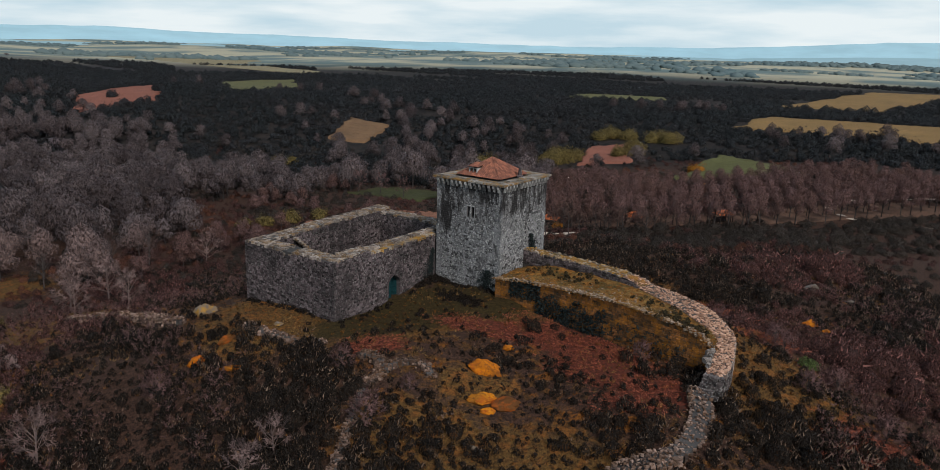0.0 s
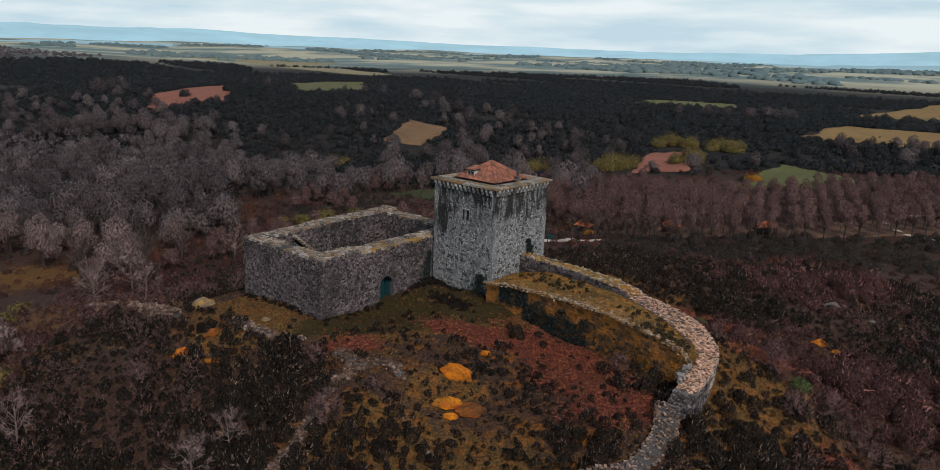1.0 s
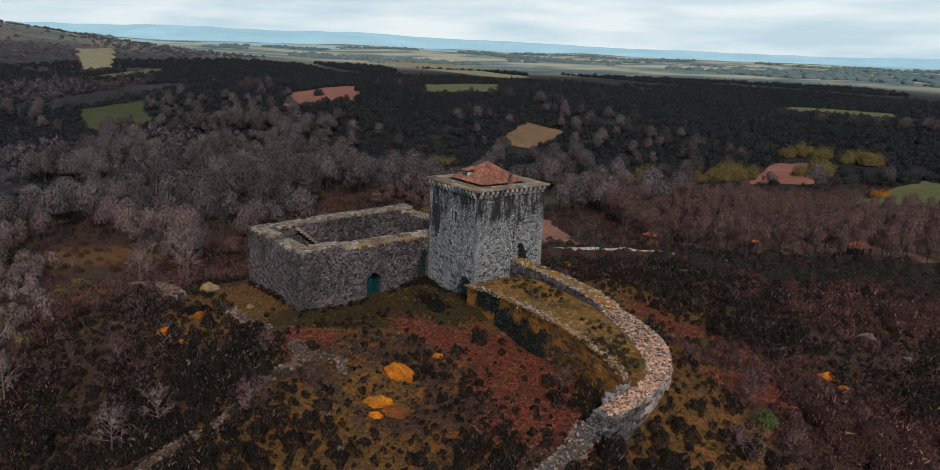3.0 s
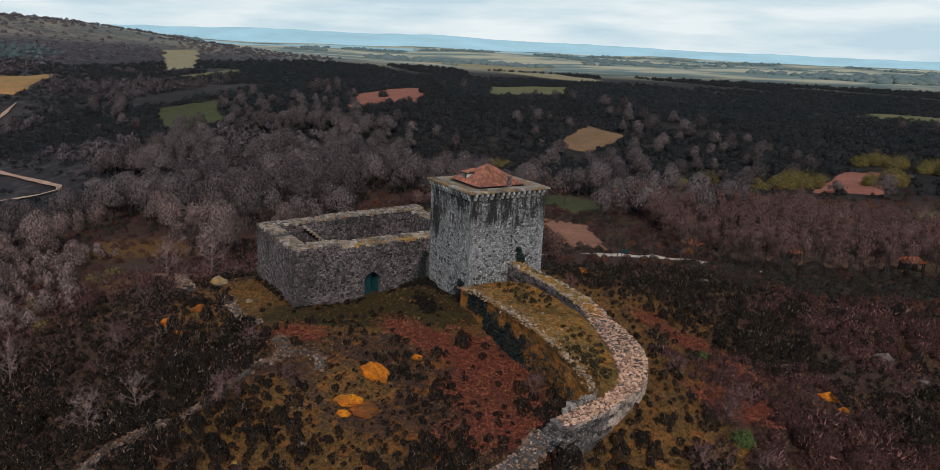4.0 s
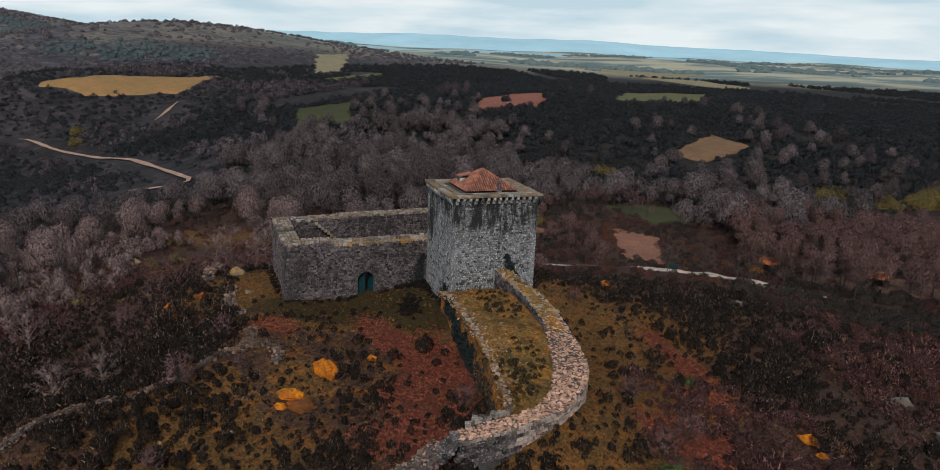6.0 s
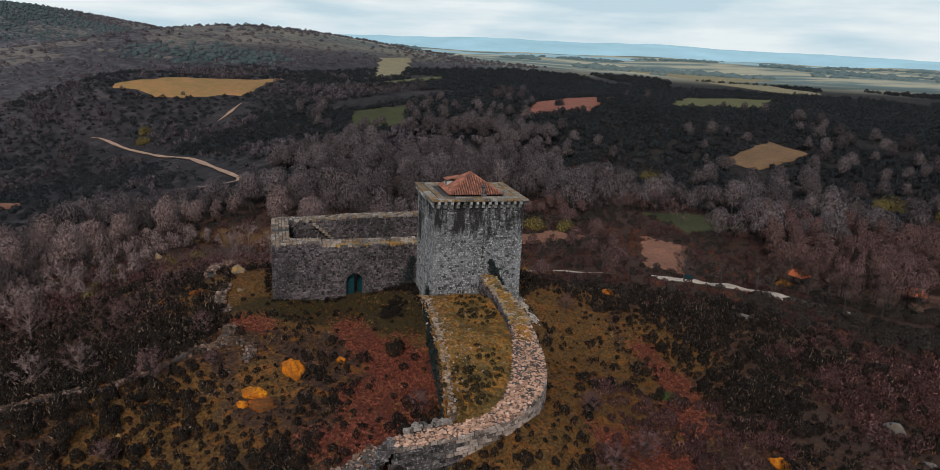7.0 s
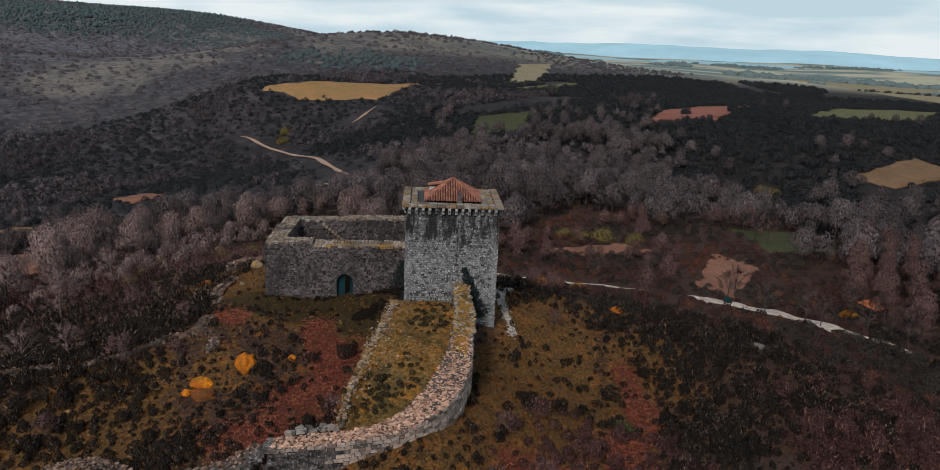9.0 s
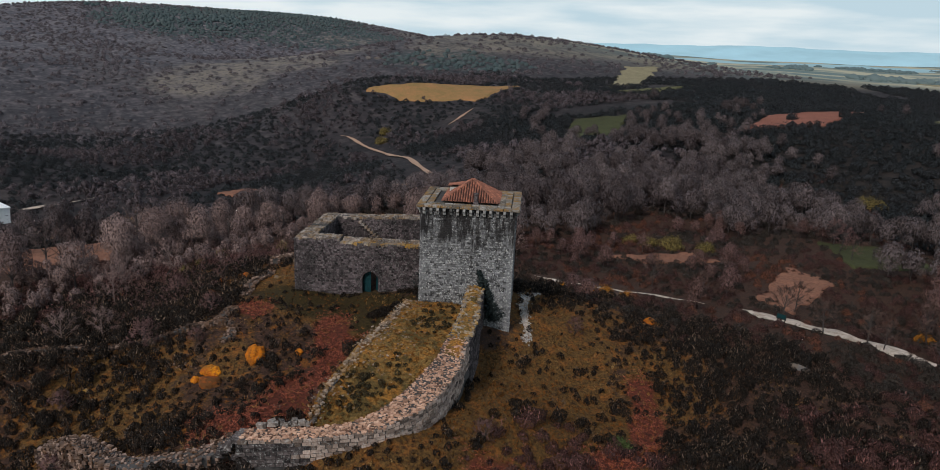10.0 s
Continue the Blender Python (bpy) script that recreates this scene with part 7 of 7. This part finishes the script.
# a dark hedge of tall bushes between the heath and the road
T = []
for i in range(560):
    f = R.random()
    hx, hy = 24 + 120 * f + R.uniform(-4, 4), 143 + 46 * f + R.uniform(-12, 26)
    if open_land(np.array([hx]), np.array([hy]))[0]:
        continue
    T.append(moved(BROOMS[R.randrange(9)], R.uniform(1.8, 3.6), (hx, hy, ground_at(hx, hy) - 0.2), R.random()))
stuff("hedge", np.concatenate(T), M_THICKET, "dark bushes along the heath's edge", "shrubs")
for i, (x, y, tall) in enumerate(((-30, 219, 8), (-22, 212, 7), (-10, 208, 8), (-38, 228, 8), (50, 176, 8), (45, 174, 7.5), (57, 180, 8), (66, 183, 8), (30, 170, 7))):
    tree(x, y, tall, 500 + i, M_PINKTWIG, "bare_tree", "leafless reddish tree beside the fields", limbs=13, branches=9, twigs=9, spread=0.4, bole=0.18, twig_w=0.03)
for i, (x, y, s) in enumerate(((-243, 416, 7), (-206, 466, 4.5), (-222, 440, 4))):
    bush(x, y, s, s * 1.4, M_OAK, 390 + i, "dark evergreen oak standing by the red field", "oak_tree")


def conifer(x, y, tall, seed):
    r2 = random.Random(seed)
    t2 = tagged(empty("conifer", pose(x, y, ground_at(x, y))), "narrow dark green conifer", "tree")
    heap_mesh("trunk", limb(np.array([0, 0, -0.3]), np.array([0, 0, tall]), 0.18, 0.03), M_BARK, t2)
    out = []
    for _ in range(220):
        h = r2.uniform(0.08, 1.0)
        a2, rr = r2.uniform(0, 6.28), (1.02 - h) * tall * 0.17 * r2.uniform(0.5, 1.1)
        p = np.array([math.cos(a2) * rr, math.sin(a2) * rr, h * tall])
        qd = np.array([[r2.gauss(0, 1), r2.gauss(0, 1), r2.gauss(-0.5, 0.8)] for _ in range(3)])
        out.append(p + qd * 0.3)
    heap_mesh("crown", np.array(out), M_SHRUB, t2)


for i, (x, y, tall) in enumerate(((31.8, 175.4, 10), (24, 184, 8), (27, 186, 9), (56, 196, 9), (63, 203, 9), (78, 214, 9), (100, 226, 8))):
    conifer(x, y, tall, 400 + i)

# ivy where the curtain wall meets the keep, and on the retaining wall
ivy = tagged(empty("ivy", CASTLE), "dark ivy climbing the tower's foot", "ivy")
tri = []
for _ in range(1500):
    h = R.uniform(0.0, 1.0)
    z = -1.4 + h * 6.0
    u = 6.9 + (4.6 - z) * 0.36 + R.gauss(0, 0.45) * (1.3 - h)
    p = np.array([u, -0.18 - abs(R.gauss(0, 0.16)), z])
    tri.append(p + np.array([[R.gauss(0, 1), R.gauss(0, 0.5), R.gauss(0, 1)] for _ in range(3)]) * 0.13)
heap_mesh("leaves", np.array(tri), M_IVY, ivy)
tri = []
for _ in range(500):
    h = R.uniform(0, 1)
    p = np.array([-0.2 - abs(R.gauss(0, 0.15)), 1.6 + R.gauss(0, 0.9) * (1 - 0.6 * h), -1.6 + h * 2.4])
    tri.append(p + np.array([[R.gauss(0, 0.5), R.gauss(0, 1), R.gauss(0, 1)] for _ in range(3)]) * 0.13)
heap_mesh("leaves", np.array(tri), M_IVY, ivy)
tri = []
for _ in range(700):
    h = R.uniform(0, 1)
    p = np.array([-0.4 - abs(R.gauss(0, 1.1)) * (1.2 - h), 10.2 - abs(R.gauss(0, 0.08)), -2.2 + h * 4.5])
    tri.append(p + np.array([[R.gauss(0, 1), R.gauss(0, 0.4), R.gauss(0, 1)] for _ in range(3)]) * 0.11)
heap_mesh("leaves", np.array(tri), M_IVY, ivy)
ivy2 = tagged(empty("ivy"), "ivy hanging over the retaining wall", "ivy")
tri = []
for centre, wide, drop, n2 in ((4.6, 1.6, 2.2, 1300), (11.0, 3.4, 3.8, 2600), (20.5, 3.6, 3.8, 500)):
    for _ in range(n2):
        x2 = min(max(centre + R.uniform(-1.4, 1.4) * wide, 0.1), rL - 0.1)
        (px, py), nv = rbase(x2)
        top = float(np.interp(x2, rs, ret[:, 2]))
        low_z = ground_at(px, py)
        zz = low_z + R.random() ** 1.3 * (top - low_z) * (0.62 + 0.12 * math.sin(x2 * 1.7)) if centre > 5 else top - R.random() ** 1.2 * drop
        out2 = 0.09 + abs(R.gauss(0, 0.07))
        tri.append(np.array([px + nv[0] * out2, py + nv[1] * out2, zz]) + np.array([[R.gauss(0, 1) for _ in range(3)] for _ in range(3)]) * 0.12)
heap_mesh("leaves", np.array(tri), M_IVY, ivy2)
# rank weeds along the feet of the keep and the hall
T = []
for u0, v0, u1, v1, many in ((-0.5, 9.8, -0.5, 0.2, 70), (-18.8, 11, -18.8, 26, 60), (-18.6, 9.7, -9.6, 9.7, 26), (-6.6, 9.7, -0.6, 9.7, 40), (-3.2, 9.4, -0.6, 8.6, 40), (-0.4, -0.5, 6.5, -0.6, 22)):
    for _ in range(many):
        f = R.random()
        px, py = to_world(u0 + (u1 - u0) * f + R.gauss(0, 0.25), v0 + (v1 - v0) * f + R.gauss(0, 0.25))
        T.append(moved(SHRUBS[R.randrange(12)], R.uniform(0.25, 0.85), (px, py, max(ground_at(px, py), -0.2 if v0 < 0 else -9) - 0.05), R.random()))
stuff("wall_weeds", np.concatenate(T), M_SHRUB, "dark rank weeds along the walls' feet", "weeds")
# brambles in the corner between the keep and the terrace, and small round bushes in the court
T = []
for _ in range(110):
    f = R.random()
    px, py = -2.4 + 5.0 * f + R.gauss(0, 0.7), 91.2 - 5.6 * f + R.gauss(0, 0.7)
    if not castle_near(np.array([px]), np.array([py]), -0.3)[0]:
        T.append(moved(SHRUBS[R.randrange(12)], R.uniform(0.3, 0.9), (px, py, ground_at(px, py) - 0.06), R.random()))
for _ in range(26):
    px, py = R.uniform(-17, 1), R.uniform(77.5, 85.5)
    if not castle_near(np.array([px]), np.array([py]), 0.8)[0]:
        T.append(moved(SHRUBS[R.randrange(12)], R.uniform(0.45, 0.95), (px, py, ground_at(px, py) - 0.05), R.random()))
stuff("brambles", np.concatenate(T), M_SHRUB, "dark brambles and small bushes in the grassy court", "shrubs")
# tufts and low shrubs on the terrace
T = []
for cx, cy, wide2, many in ((11.5, 90.2, 1.4, 22), (14.5, 87.6, 1.0, 14), (16.0, 88.0, 1.2, 14), (20.8, 80.6, 0.7, 5), (22.5, 80.2, 0.7, 5), (24.2, 77.0, 1.4, 46), (25.4, 73.6, 0.8, 20), (23.0, 76.4, 1.2, 20), (9.6, 91.4, 0.8, 8)):
    for _ in range(many):
        px, py = R.gauss(cx, wide2), R.gauss(cy, wide2)
        p = patch.reshape(-1, 3)[np.argmin(np.hypot(patch[..., 0] - px, patch[..., 1] - py))]
        T.append(moved(SHRUBS[R.randrange(12)], R.uniform(0.25, 0.8), p + np.array([R.uniform(-0.2, 0.2), R.uniform(-0.2, 0.2), -0.03]), R.random()))
stuff("terrace_shrubs", np.concatenate(T), M_TERRACE, "low olive-brown shrubs on the grassy terrace", "shrubs")
T = []
for _ in range(2200):
    jj, qq = R.randrange(0, n), R.randrange(0, m)
    T.append(moved(TUFT[R.randrange(6)], R.uniform(0.25, 0.6), patch[jj, qq] + [R.uniform(-0.3, 0.3), R.uniform(-0.3, 0.3), -0.03], R.random()))
stuff("terrace_grass", np.concatenate(T), M_GRASS, "dry grass on the terrace", "grass")
spots = []
for _ in range(560):
    jj, qq = R.randrange(0, n), int(abs(R.gauss(0, 0.3)) * m) % m
    p = patch[jj, qq]
    spots.append((p[0] + R.uniform(-0.4, 0.4), p[1] + R.uniform(-0.4, 0.4), p[2] + 0.03, R.uniform(0.07, 0.24)))
V, F = joined_rocks(R, spots, 0.5)
tagged(link_mesh("terrace_stones", V, F, M_ENDWALL_PALE), "loose pale stones on the terrace", "stones", kind="stuff")


# ---- far ridges ----
def ridge(name, dist, low_a, high_a, profile, mat, label, seed):
    V, F = [], []
    steps = 220
    for i in range(steps + 1):
        a = radians(low_a + (high_a - low_a) * i / steps)
        h = profile(math.degrees(a)) + 7 * noise.noise(Vector((a * 9, seed, 0))) * dist / 3000 + 3 * noise.noise(Vector((a * 40, seed, 1))) * dist / 3000
        for d, z in ((dist - 500, -30), (dist - 180, h * 0.55 - 8), (dist, h), (dist + 60, h - 5)):
            V.append((40 + d * math.cos(a), 30 + d * math.sin(a), z))
    for i in range(steps):
        for c in range(3):
            F.append((4 * i + c, 4 * i + 4 + c, 4 * i + 5 + c, 4 * i + 1 + c))
    return tagged(link_mesh(name, V, F, mat, smooth=True), label, "hills", kind="structure")


# distance haze is put into the ridges' blue colour and a faint glow
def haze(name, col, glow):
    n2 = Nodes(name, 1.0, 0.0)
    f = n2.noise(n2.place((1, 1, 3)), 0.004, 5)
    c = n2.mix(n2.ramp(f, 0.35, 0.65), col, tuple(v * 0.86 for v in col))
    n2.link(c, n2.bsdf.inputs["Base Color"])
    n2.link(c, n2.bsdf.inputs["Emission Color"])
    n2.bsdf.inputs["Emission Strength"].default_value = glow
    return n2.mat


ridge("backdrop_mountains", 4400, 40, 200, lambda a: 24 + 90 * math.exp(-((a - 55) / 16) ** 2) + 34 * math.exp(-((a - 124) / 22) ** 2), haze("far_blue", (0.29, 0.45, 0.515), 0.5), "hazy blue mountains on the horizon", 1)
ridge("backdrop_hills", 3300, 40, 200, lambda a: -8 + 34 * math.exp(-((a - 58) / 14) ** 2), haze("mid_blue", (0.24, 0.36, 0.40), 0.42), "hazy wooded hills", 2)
